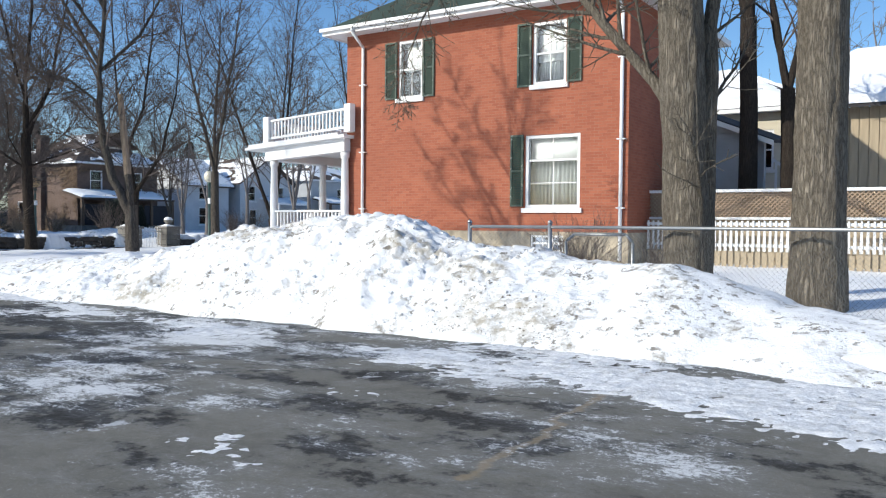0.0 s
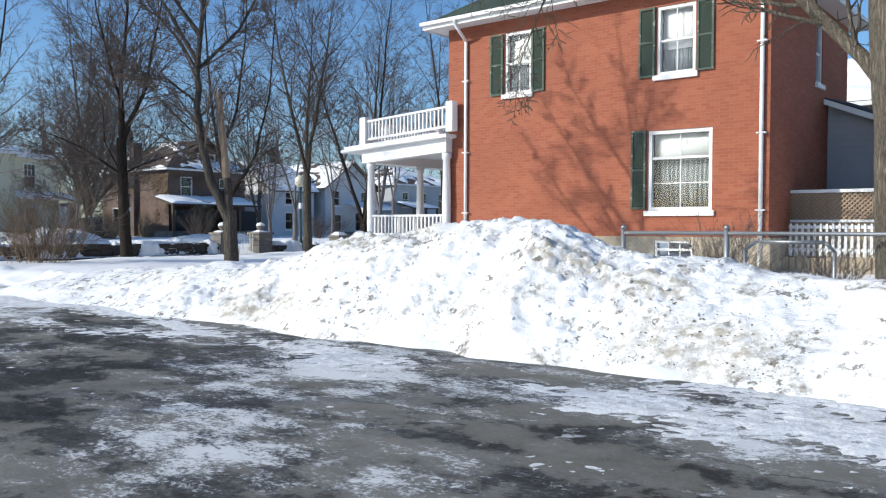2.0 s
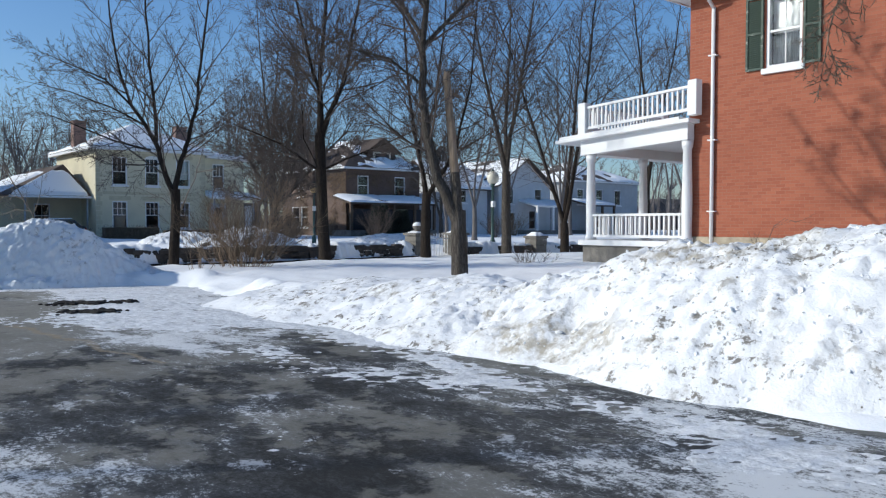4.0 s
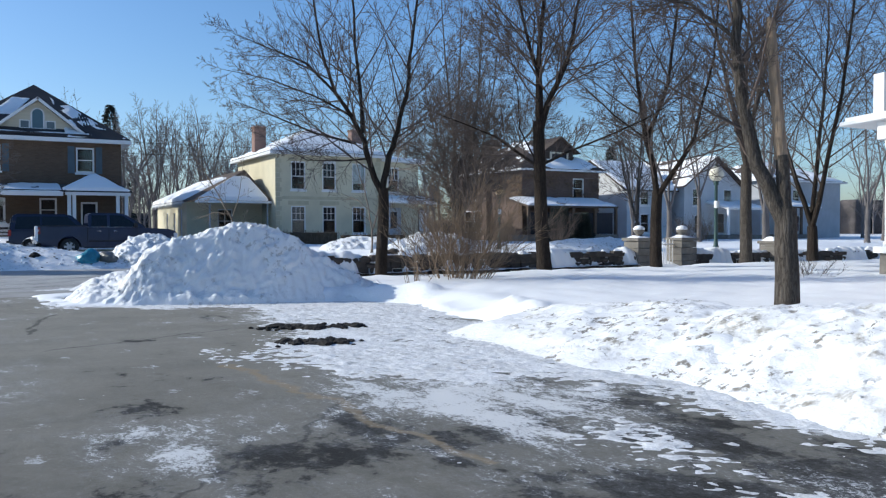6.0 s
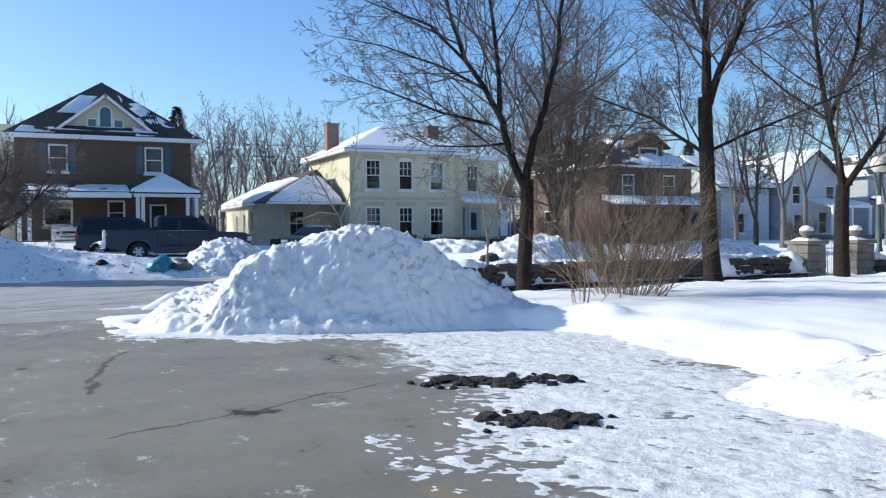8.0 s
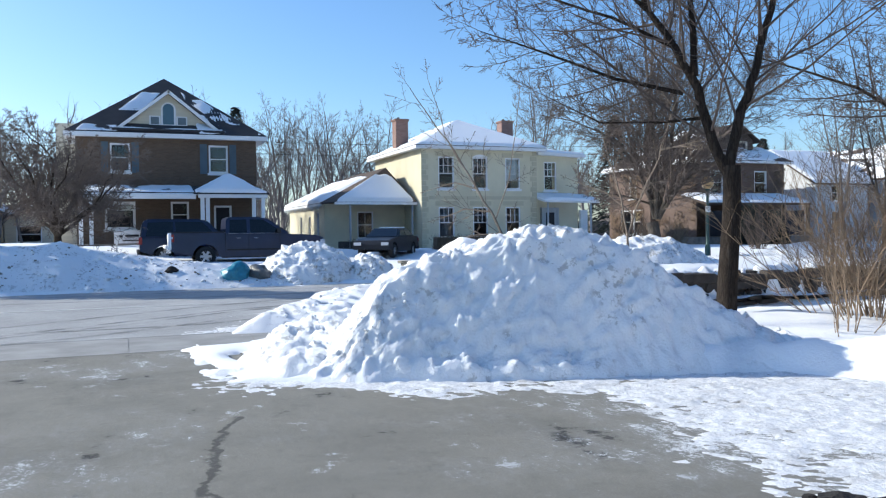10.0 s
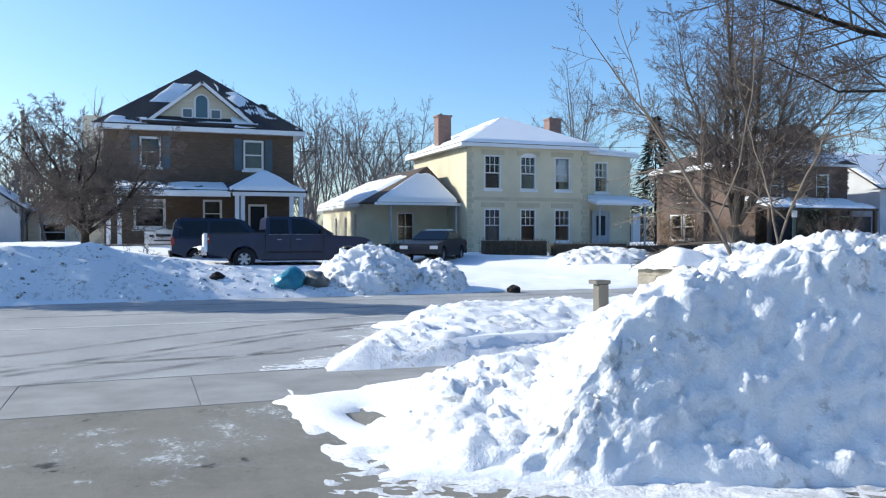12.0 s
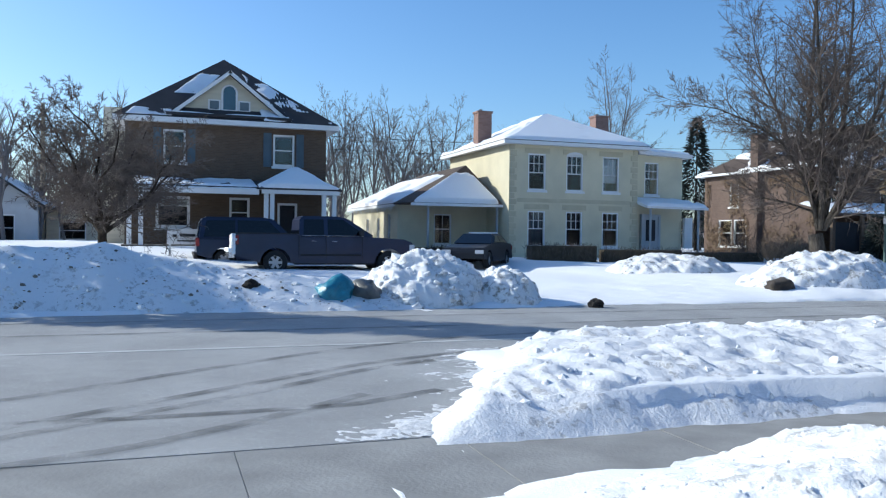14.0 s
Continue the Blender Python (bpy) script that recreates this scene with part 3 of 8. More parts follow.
# ---- ground ----
EDGE_X = [-24.9, -24.2, -23.5, -21.7, -21.0, -20.5, -20.1, -19.8, -19.4, -18.6, -17.0, -15.4, -13.9, -12.2, -10.0, -8.0, -6.0, 12.0]
EDGE_Y = [4.45, 4.1, 3.65, 3.65, 3.8, 4.9, 5.9, 7.0, 8.6, 9.1, 9.0, 8.9, 8.6, 8.2, 7.9, 7.8, 7.75, 7.9]


def snow_depth(x, y):
    """How far a place lies inside the snow (metres, negative on bare pavement)."""
    e = np.interp(x, EDGE_X, EDGE_Y)
    d = y - e
    d = np.maximum(d, np.maximum(-16 - y, x - 14))
    walk_strip = np.maximum(np.abs(x + 24.2) - 0.62, y - 9.0)
    d = np.where((x < -21.6) & (x > -24.9), np.minimum(d, np.maximum(walk_strip, -0.5)), d)
    d = d - 1.6 * np.exp(-((((x + 22.5) + 1.2 * (y - 4.3)) / 0.38) ** 2 + ((y - 4.28 - 0.15 * (x + 22.5)) / 0.15) ** 2))
    isl = np.minimum(y - np.interp(x, [-28.9, -24.9], [6.2, 4.4]), x + 28.6)
    isl = np.maximum(isl, np.minimum(-3.5 - y, x + 28.6))
    d = np.where(x <= -24.9, isl, d)
    d = np.where(x < -31.5, -34.4 - x, d)
    return d + np.where((x > -21.2) & (x < -19), 0.2, 0.5) * fbm(x, y, 0.9, 4, 2) + 0.12 * fbm(x, y, 6.0, 3, 5)


def ground_height(x, y):
    d = snow_depth(x, y)
    deep = 0.02 + 0.24 * (1 - np.exp(-np.maximum(d, 0) / 0.9))
    drive = np.exp(-(((y - 13.5) / 3.4) ** 4)) * (x < -34)
    deep = deep * (1 - 0.75 * drive)
    lumps = 0.10 * fbm(x, y, 0.45, 4, 9) + 0.03 * fbm(x, y, 3.0, 3, 4)
    z = np.where(d > 0, deep + lumps * np.minimum(1, np.maximum(d, 0)), -0.15 * np.minimum(1, -d * 4) - 0.01)
    windrow = np.clip((x + 20.5) / 1, 0, 1) * np.clip((-9.5 - x) / 2, 0, 1) * np.exp(-(((d - 0.45) / 0.4) ** 2)) * np.clip(0.55 + 1.6 * fbm(x, y, 1.1, 2, 15), 0, 1)
    z = z + np.where(d > 0, windrow * (0.15 + 0.14 * clods(x, y, 1.8, 18) + 0.08 * clods(x, y, 4.5, 19)), 0)
    thin = np.exp(-((((x + 21.8) / 1.9) ** 4) + ((y - 4.0) / 0.75) ** 4))
    z = np.where(d > 0, z * (1 - 0.7 * thin), z)
    z = z - np.where(d > 0, 0.2 * np.exp(-(((x + 23.65) / 0.75) ** 2)) * np.clip((y - 9.0) / 1.5, 0, 1) * np.clip((37 - y) / 2, 0, 1), 0)
    far = np.clip((-48 - x) / 7, 0, 1)
    lift = np.interp(y, [9, 13, 17, 21], [0.65, 0.45, 0.3, 0.1])
    return np.where(x < -34.4, z + far * lift, z)


def spread(lo, hi, step, reach):
    """Even steps between lo and hi, growing ones out to the reach."""
    mid = list(np.arange(lo, hi + step / 2, step))
    s, a = step, [lo]
    while a[-1] > -reach:
        s *= 1.35
        a.append(a[-1] - s)
    s, b = step, [hi]
    while b[-1] < reach:
        s *= 1.35
        b.append(b[-1] + s)
    return np.array(a[:0:-1] + mid + b[1:])


me = sheet("ground", spread(-40, 6, 0.14, 900), spread(-1, 20, 0.14, 900), ground_height)
tagged(part_mesh("ground", me, M_SNOW, None), "snow-covered lawns and verges with footprints and drifts", "ground", kind="structure")


def flat_slab(name, x0, x1, y0, y1, z, material, label):
    bm = bmesh.new()
    box(bm, x0, y0, z - 0.4, x1, y1, z)
    return solo(name, bm, material, label, "road", kind="structure")


flat_slab("parking_lot", -23.42, 14.2, -17, 10.2, 0.0, M_LOT, "grey salted asphalt lot with ice and wet patches")
flat_slab("road", -34.9, -24.92, -220, 220, 0.0, M_ROAD, "salt-bleached asphalt street with curved tyre tracks")
walk_base = flat_slab("pavement", -24.9, -23.44, -60, 60, -0.006, M_WALK, "concrete pavement of square slabs with joints")
bm = bmesh.new()
box(bm, -0.725, -0.746, -0.05, 0.725, 0.746, 0.03)
slab_me = bpy.data.meshes.new("slab")
bm.to_mesh(slab_me)
bm.free()
slab_me.materials.append(M_WALK)
for i in range(20):
    ob = new("slab", slab_me)
    ob.parent = walk_base
    ob.location = (-24.17, -8.2 + i * 1.5, -0.03 + random.uniform(-0.002, 0.002))

# thin crust of packed snow left on the lot
CRUST_X = [-21.5, -20.7, -19.7, -19.1, -17, -16.5, -14.9, -13.6, -12.9, -11.3, -10, -8.7, -6.5, -4, -2, 0, 1, 3, 8]
CRUST_LO = [3.5, 4.0, 5.4, 6.4, 6.3, 6.0, 5.5, 5.35, 5.7, 6.5, 6.6, 6.5, 6.7, 6.6, 6.25, 6.1, 5.8, 5.6, 5.6]
CRUST_HI = [11, 11, 11, 11, 11, 11, 11, 11, 11, 10, 8.6, 7.9, 7.4, 7.35, 7.3, 7.5, 7.9, 8.2, 8.2]
STREAKS = ((-1.5, 4.5, 0.25, 1.0, 0.7), (-1.2, 5.25, 0.7, 0.25, 0.2), (-7.2, 4.95, 1.1, 0.22, 0.1), (-3.9, 4.8, 1.0, 0.2, 0.1), (-5.6, 5.5, 0.9, 0.2, -0.2), (-9.6, 5.2, 0.8, 0.25, 0.1), (0.9, 5.2, 0.6, 0.3, 0.3))


def crust(x, y):
    d = np.minimum(y - np.interp(x, CRUST_X, CRUST_LO), np.interp(x, CRUST_X, CRUST_HI) - y)
    f = np.clip(d * 0.7, -0.7, 0.42)
    for cx, cy, rx, ry, lean in STREAKS:
        f = np.maximum(f, 0.1 - 0.4 * np.sqrt((((x - cx) + lean * (y - cy)) / rx) ** 2 + ((y - cy) / ry) ** 2))
    f = f - 0.13 * np.clip((x + 12) / 2, 0, 1) + 0.16 * np.clip((-10 - x) / 2, 0, 1) * np.clip(d / 0.5, 0, 1) + 0.3 * np.clip((x + 3.0) / 1.5, 0, 1) * np.clip((y - 5.6) / 0.6, 0, 1)
    f = f + 0.8 * fbm(x * 0.8, y * 1.3, 0.9, 5, 101, 0.6) + 0.3 * fbm(x, y, 9.0, 3, 105, 0.7)
    return -0.014 + 0.022 * np.clip(f * 1.3 + 0.46, 0, 1) + 0.012 * fbm(x, y, 11, 2, 109, 0.8) + 0.013 * vnoise(x * 27.3, y * 27.3, 112)


me = sheet("packed_snow", np.arange(-21.2, 6.5, 0.034), np.arange(3.4, 9.4, 0.034), crust, floor=-0.006)
tagged(part_mesh("packed_snow", me, M_CRUST, None), "thin patchy crust of packed granular snow on the lot", "snow", kind="stuff")



def slush(x, y):
    edge = np.interp(x, [-28.9, -27.6, -26.2, -25.4, -24.7], [6.5, 5.95, 5.1, 4.55, 4.4])
    f = np.clip(0.5 - 0.6 * (edge - y), -0.8, 0.4) + 0.7 * fbm(x * 1.6 + y, y * 0.5, 1.2, 4, 131, 0.65) + 0.3 * fbm(x, y, 9, 3, 133)
    return -0.014 + 0.024 * np.clip(f + 0.2, 0, 1) + 0.018 * vnoise(x * 25.3, y * 25.3, 137)


me = sheet("packed_snow", np.arange(-29.0, -24.93, 0.036), np.arange(2.6, 6.6, 0.036), slush, floor=-0.006)
tagged(part_mesh("packed_snow", me, M_CRUST, None), "gritty slush spread on the street before a snow berm", "snow", kind="stuff")

# worn white line on the street
bm = bmesh.new()
y = -60.0
while y < 60:
    box(bm, -29.83, y, -0.01, -29.72, y + 2.9, 0.004)
    y += 2.92
solo("road_line", bm, plain("worn_line_paint", (0.52, 0.52, 0.5), 0.8, vary=0.25, big=3), "worn white line painted along the street", "road marking", kind="structure")


# ---- snow banks ----
def crumble(me, amp, scale, where=None):
    """Breaks up a snow surface along its normals: crumbs, pits and small ledges."""
    shift = []
    for v in me.vertices:
        a, k, q = 0.0, 1.0, v.co * scale
        for _ in range(4):
            a += k * (abs(noise.noise(q)) - 0.22)
            k, q = k * 0.62, q * 2.1 + Vector((3.1, 1.7, 5.3))
        fade = min(max((v.co.z - 0.03) * 6, 0), 1) * (where(v.co) if where else 1.0)
        shift.append(v.co + v.normal * (a * amp * fade))
    for v, c in zip(me.vertices, shift):
        v.co = c
    me.update()


def bank(name, x0, x1, y0, y1, step, height, material, label, group="snow heaps", xs=None, rough=0.0, scale=4.0, where=None):
    me = sheet(name, np.arange(x0, x1 + step / 2, step) if xs is None else xs, np.arange(y0, y1 + step / 2, step), height)
    if rough:
        crumble(me, rough, scale, where)
    ob = part_mesh(name, me, material, None)
    return tagged(ob, label, "snow pile", group)


RIDGE_X = [-16, -14, -12.7, -10.5, -9.3, -8.0, -7.2, -6.2, -5.3, -4.6, -3.9, -3.3, -2.7, -2.1, -1.6, -1.1, -0.4, 0.3, 0.8, 1.5, 3.0, 8.0]
RIDGE_Z = [0.1, 0.34, 0.46, 0.62, 0.62, 0.87, 1.06, 1.12, 1.26, 1.32, 1.22, 0.98, 0.90, 0.92, 0.78, 0.74, 0.78, 0.60, 0.42, 0.36, 0.34, 0.3]


def bank_height(x, y):
    yy = y + 0.35 * fbm(x, y * 0, 0.8, 3, 21)
    front = np.interp(x, [-16, -12.5, -9.5, -8, 8], [1.4, 0.7, 0.1, 0, 0.0])
    p = np.interp(yy + front * 0, [7.55, 7.75, 8.0, 8.5, 9.0, 9.4, 9.9, 10.5, 11.0, 11.6], [-0.14, 0.02, 0.22, 0.58, 0.88, 1.0, 0.95, 0.6, 0.3, -0.1])
    r = np.interp(x, RIDGE_X, RIDGE_Z)
    rough = np.clip((-1.2 - x) / 1.5, 0.12, 1) * np.clip(1.5 - np.abs(x + 4.5) / 7, 0.15, 1)
    n = 0.10 * fbm(x, y, 1.1, 4, 3) + rough * (0.06 * clods(x, y, 1.1, 8) + 0.045 * clods(x, y, 4.5, 11) + 0.06 * clods(x, y, 12.5, 13)) - 0.03 * rough
    ends = np.clip((x + 16) / 1.5, 0, 1)
    return (p * r + n * np.clip(p * 3, 0, 1)) * ends - 0.12 * (1 - ends)


bank("snow_bank", -16, 8, 7.4, 11.8, 0.042, bank_height, M_BANKMAIN, "long ploughed snow bank with broken, dirt-streaked lumps", rough=0.042, scale=6.0,
     where=lambda c: min(max((0.4 - c.x) / 1.5, 0.12), 1) * min(max((c.x + 12) / 4, 0.3), 1))


def pile_height(x, y):
    bend = np.clip((x + 21.4) / 0.8, 0, 1)
    xr = x - 0.3 * (y - 6.7) * bend - 0.2 * bend
    xr = xr + 0.1 * fbm(y, x * 0.3, 1.1, 3, 31) - 0.25 * np.clip(6.2 - y, 0, 1.2) * (1 - bend)
    along = np.interp(y, [4.3, 4.75, 5.05, 5.3, 5.8, 6.3, 6.8, 7.1, 7.4, 7.8, 8.4, 9.0, 9.5, 10.0], [-0.05, 0.12, 0.48, 0.82, 1.06, 1.2, 1.29, 1.28, 1.22, 1.03, 0.58, 0.3, 0.12, -0.1])
    cross = np.interp(xr, [-23.9, -23.4, -22.95, -22.4, -22.0, -21.6, -21.3, -21.0, -20.8, -20.62, -20.45, -20.22, -20.02, -19.7], [-0.15, 0.0, 0.2, 0.44, 0.58, 0.76, 0.93, 1.0, 1.02, 0.97, 0.66, 0.2, 0.0, -0.15])
    z = np.where(along > 0, along * cross, -0.06)
    skirt = 0.6 + 0.32 * np.minimum(x + 22.2, 0) - 0.16 * np.maximum(5.9 - y, 0)
    skirt = skirt * np.interp(y, [3.7, 4.1, 4.5, 4.9, 6.2, 7.2, 8.2], [-0.1, 0.3, 0.8, 0.97, 1.0, 0.6, -0.1]) * np.interp(x, [-24.2, -23.8, -23.3, -21.9, -21.1, -20.7], [-0.1, 0.2, 1.0, 1.0, 0.5, -0.1])
    skirt = np.where((x > -23.95) & (x < -20.75) & (y > 3.8) & (y < 8.1), skirt, -0.15)
    apron = 0.1 * np.exp(-(((x + 21.9) / 1.35) ** 4 + ((y - 4.5) / 0.9) ** 4)) - 0.05
    z = np.maximum(np.maximum(z, skirt), apron)
    z = z + 0.12 * fbm(x, y, 1.5, 5, 45, 0.6) * np.clip(1 - np.abs(z - 0.07) / 0.08, 0, 1)
    hole = np.exp(-((((x + 22.5) + 1.2 * (y - 4.3)) / 0.33) ** 2 + ((y - 4.28 - 0.15 * (x + 22.5)) / 0.14) ** 2) + 3.6 * fbm(x, y, 4.0, 4, 43))
    z = z - 0.6 * hole
    z = z - 0.05 * np.clip(1 - z / 0.09, 0, 1) * np.clip((x + 21.4) / 0.4, 0, 1)
    crisp = np.clip((x + 22.6) / 0.8, 0.4, 1)
    n = 0.08 * fbm(x, y, 1.3, 4, 41) + crisp * (0.05 * clods(x, y, 2.6, 44) + 0.06 * clods(x, y, 7.5, 47) + 0.06 * clods(x, y, 16, 48)) + 0.02 * fbm(x, y, 24, 2, 49)
    return z + n * np.clip(z * 4, 0, 1)


bank("snow_mound", -25.2, -18.9, 3.0, 10.4, 0.034, pile_height, M_PILE, "high ploughed snow pile with a steep cut face beside the street", rough=0.06, scale=5.0,
     xs=np.concatenate([np.arange(-25.2, -22.2, 0.05), np.arange(-22.2, -20.9, 0.034), np.arange(-20.9, -19.85, 0.013), np.arange(-19.85, -18.88, 0.04)]), where=lambda c: min(max((c.x + 22.0) / 0.7, 0.35), 1))


def berm_height(x, y):
    w = 0.5 * fbm(x, y, 0.8, 4, 51)
    edge = np.interp(x, [-28.9, -27.6, -26.2, -25.4, -24.7], [6.5, 5.95, 5.1, 4.55, 4.4])
    d = np.minimum(np.minimum(y - edge, x + 28.35 - 0.06 * np.sin(y)), -24.72 - x) + 0.5 * w
    d = np.minimum(d, 38 - y)
    z = np.where(d > 0, 0.42 * (1 - np.exp(-d / 0.45)), d * 0.6)
    z = z * np.interp(x, [-28.4, -27.2, -26.0, -24.7], [1.0, 1.0, 0.75, 0.5])
    return z + np.clip(z * 5, 0, 1) * (0.10 * fbm(x, y, 0.8, 4, 53) + 0.05 * clods(x, y, 1.7, 55) + 0.05 * clods(x, y, 5, 56) + 0.035 * clods(x, y, 11, 57))


bank("snow_berm", -29.5, -24.4, 4.0, 34, 0.06, berm_height, M_PILE, "low rounded snow berm between pavement and street", rough=0.028, scale=3.0)


def far_bank(x, y):
    top = np.interp(y, [-40, -2, 0.8, 1.6, 2.3, 3.3, 4.4, 5.6, 6.8, 7.3], [0.95, 0.98, 1.06, 1.18, 0.95, 0.78, 0.62, 0.55, 0.45, -0.05])
    cross = np.interp(x + 0.4 * fbm(x * 0, y, 0.5, 3, 61), [-40, -38.5, -37, -36, -35.2, -34.6, -34.2], [0.15, 0.45, 0.85, 1.0, 0.6, 0.2, -0.12])
    return top * cross + np.clip(cross, 0, 1) * (0.14 * fbm(x, y, 0.7, 4, 63) + 0.06 * clods(x, y, 1.4, 65) + 0.04 * clods(x, y, 4.2, 66))


bank("snow_bank", -40, -34, -24, 7.4, 0.09, far_bank, M_PILE, "rounded snow bank along the far kerb of the street")


def heap(cx, cy, rx, ry, h, seed, rough=1.0):
    def f(x, y):
        q = ((x - cx) / rx) ** 2 + ((y - cy) / ry) ** 2
        z = np.where(q < 1.1, h * np.maximum(1.1 - q, 0) ** 0.8, -0.25)
        return z + np.clip(z * 3, 0, 1) * (0.16 * fbm(x, y, 1.0, 4, seed) + rough * (0.13 * clods(x, y, 1.7, seed + 3) + 0.06 * clods(x, y, 4.5, seed + 5)))
    return f


lobe_a, lobe_b = heap(-35.9, 7.8, 1.4, 1.35, 1.0, 71), heap(-35.4, 9.45, 0.9, 0.75, 0.6, 73)


def block_heap(x, y):
    return np.maximum(lobe_a(x, y), lobe_b(x, y))


bank("snow_mound", -37.8, -34.0, 6.2, 10.6, 0.05, block_heap, M_BANK, "heap of broken snow blocks at a driveway mouth", rough=0.16, scale=2.6)
bank("snow_mound", -47, -42, 16.8, 22.8, 0.07, heap(-44.4, 19.8, 1.9, 2.6, 0.75, 81, 1.3), M_BANK, "rounded snow heap on the lawn across the street")
bank("snow_mound", -39.6, -34.2, 16.6, 23, 0.07, heap(-37.2, 19.8, 1.8, 2.7, 0.9, 91, 1.4), M_BANK, "rounded snow heap at the far kerb")
bank("snow_mound", -40, -35, 24, 34, 0.12, heap(-37.5, 29, 1.7, 4.2, 0.7, 97, 0.6), M_BANK, "rounded snow heap at the far kerb")


def tracks():
    m, t, b = nodes_of("tyre_track_stain")
    v = coords(t)
    b.inputs["Base Color"].default_value = (0.05, 0.05, 0.048, 1)
    b.inputs["Roughness"].default_value = 0.8
    link(t, maths(t, "MULTIPLY", ramp(t, noise_tex(t, v, 1.6, 7, 0.62), 0.36, 0.62), 0.42), b.inputs["Alpha"])
    ways = (((-26.1, -4), (-26.1, 1.5), (-26.05, 2.7), (-26.1, 4.1), (-26.55, 5.0)),
            ((-25.6, -2), (-27.0, 1.4), (-28.0, 2.7), (-29.2, 4.4), (-30.2, 6.4), (-30.8, 12), (-31, 30)),
            ((-24.6, -0.5), (-26.3, 2.05), (-27.2, 3.3), (-28.2, 4.7), (-29.0, 6.6), (-29.5, 11), (-29.6, 30)),
            ((-25.4, 1.2), (-26.75, 3.3), (-27.8, 4.6), (-28.7, 6.4), (-29.1, 9), (-29.2, 20)),
            ((-23.9, 0.2), (-24.9, 1.7), (-25.2, 2.5), (-25.8, 3.4), (-26.5, 4.3)),
            ((-31.6, -40), (-31.5, 0), (-31.6, 40)), ((-33.2, -40), (-33.1, 0), (-33.2, 40)))
    for k, pts in enumerate(ways):
        P = np.array(pts, float)
        s = np.linspace(0, len(P) - 1, 60)
        X, Y = np.interp(s, range(len(P)), P[:, 0]), np.interp(s, range(len(P)), P[:, 1])
        for _ in range(6):
            X[1:-1], Y[1:-1] = (X[:-2] + 2 * X[1:-1] + X[2:]) / 4, (Y[:-2] + 2 * Y[1:-1] + Y[2:]) / 4
        dx, dy = np.gradient(X), np.gradient(Y)
        ln = np.hypot(dx, dy)
        nx, ny = -dy / ln * 0.075, dx / ln * 0.075
        z = 0.004 + 0.0012 * k
        verts = [(X[i] + q * nx[i], Y[i] + q * ny[i], z) for i in range(60) for q in (-1, 1)]
        faces = [(2 * i, 2 * i + 1, 2 * i + 3, 2 * i + 2) for i in range(59)]
        tagged(part_mesh("tyre_track", pydata("tyre_track", verts, faces), m, None), "dark curved tyre track on the salted street", "tyre track", kind="structure")


tracks()


# ---- red brick house ----
def baluster_rail(parent, p, q, z0, z1, step=0.14, wide=0.045, name="railing"):
    """A rail from p to q (x, y) with square balusters."""
    p, q = Vector((*p, 0)), Vector((*q, 0))
    d = q - p
    ang = math.atan2(d.y, d.x)
    m = Matrix.Translation(p) @ Matrix.Rotation(ang, 4, "Z")
    bm = bmesh.new()
    box(bm, 0, -0.05, z1 - 0.06, d.length, 0.05, z1, m)
    box(bm, 0, -0.035, z0, d.length, 0.035, z0 + 0.07, m)
    top = part(name, bm, M_WHITE, parent)
    n = max(1, round(d.length / step))
    for i in range(n):
        bm = bmesh.new()
        x = (i + 0.5) * d.length / n
        box(bm, x - wide / 2, -wide / 2, z0 + 0.07, x + wide / 2, wide / 2, z1 - 0.06, m)
        part("baluster", bm, M_WHITE, top)
    return top


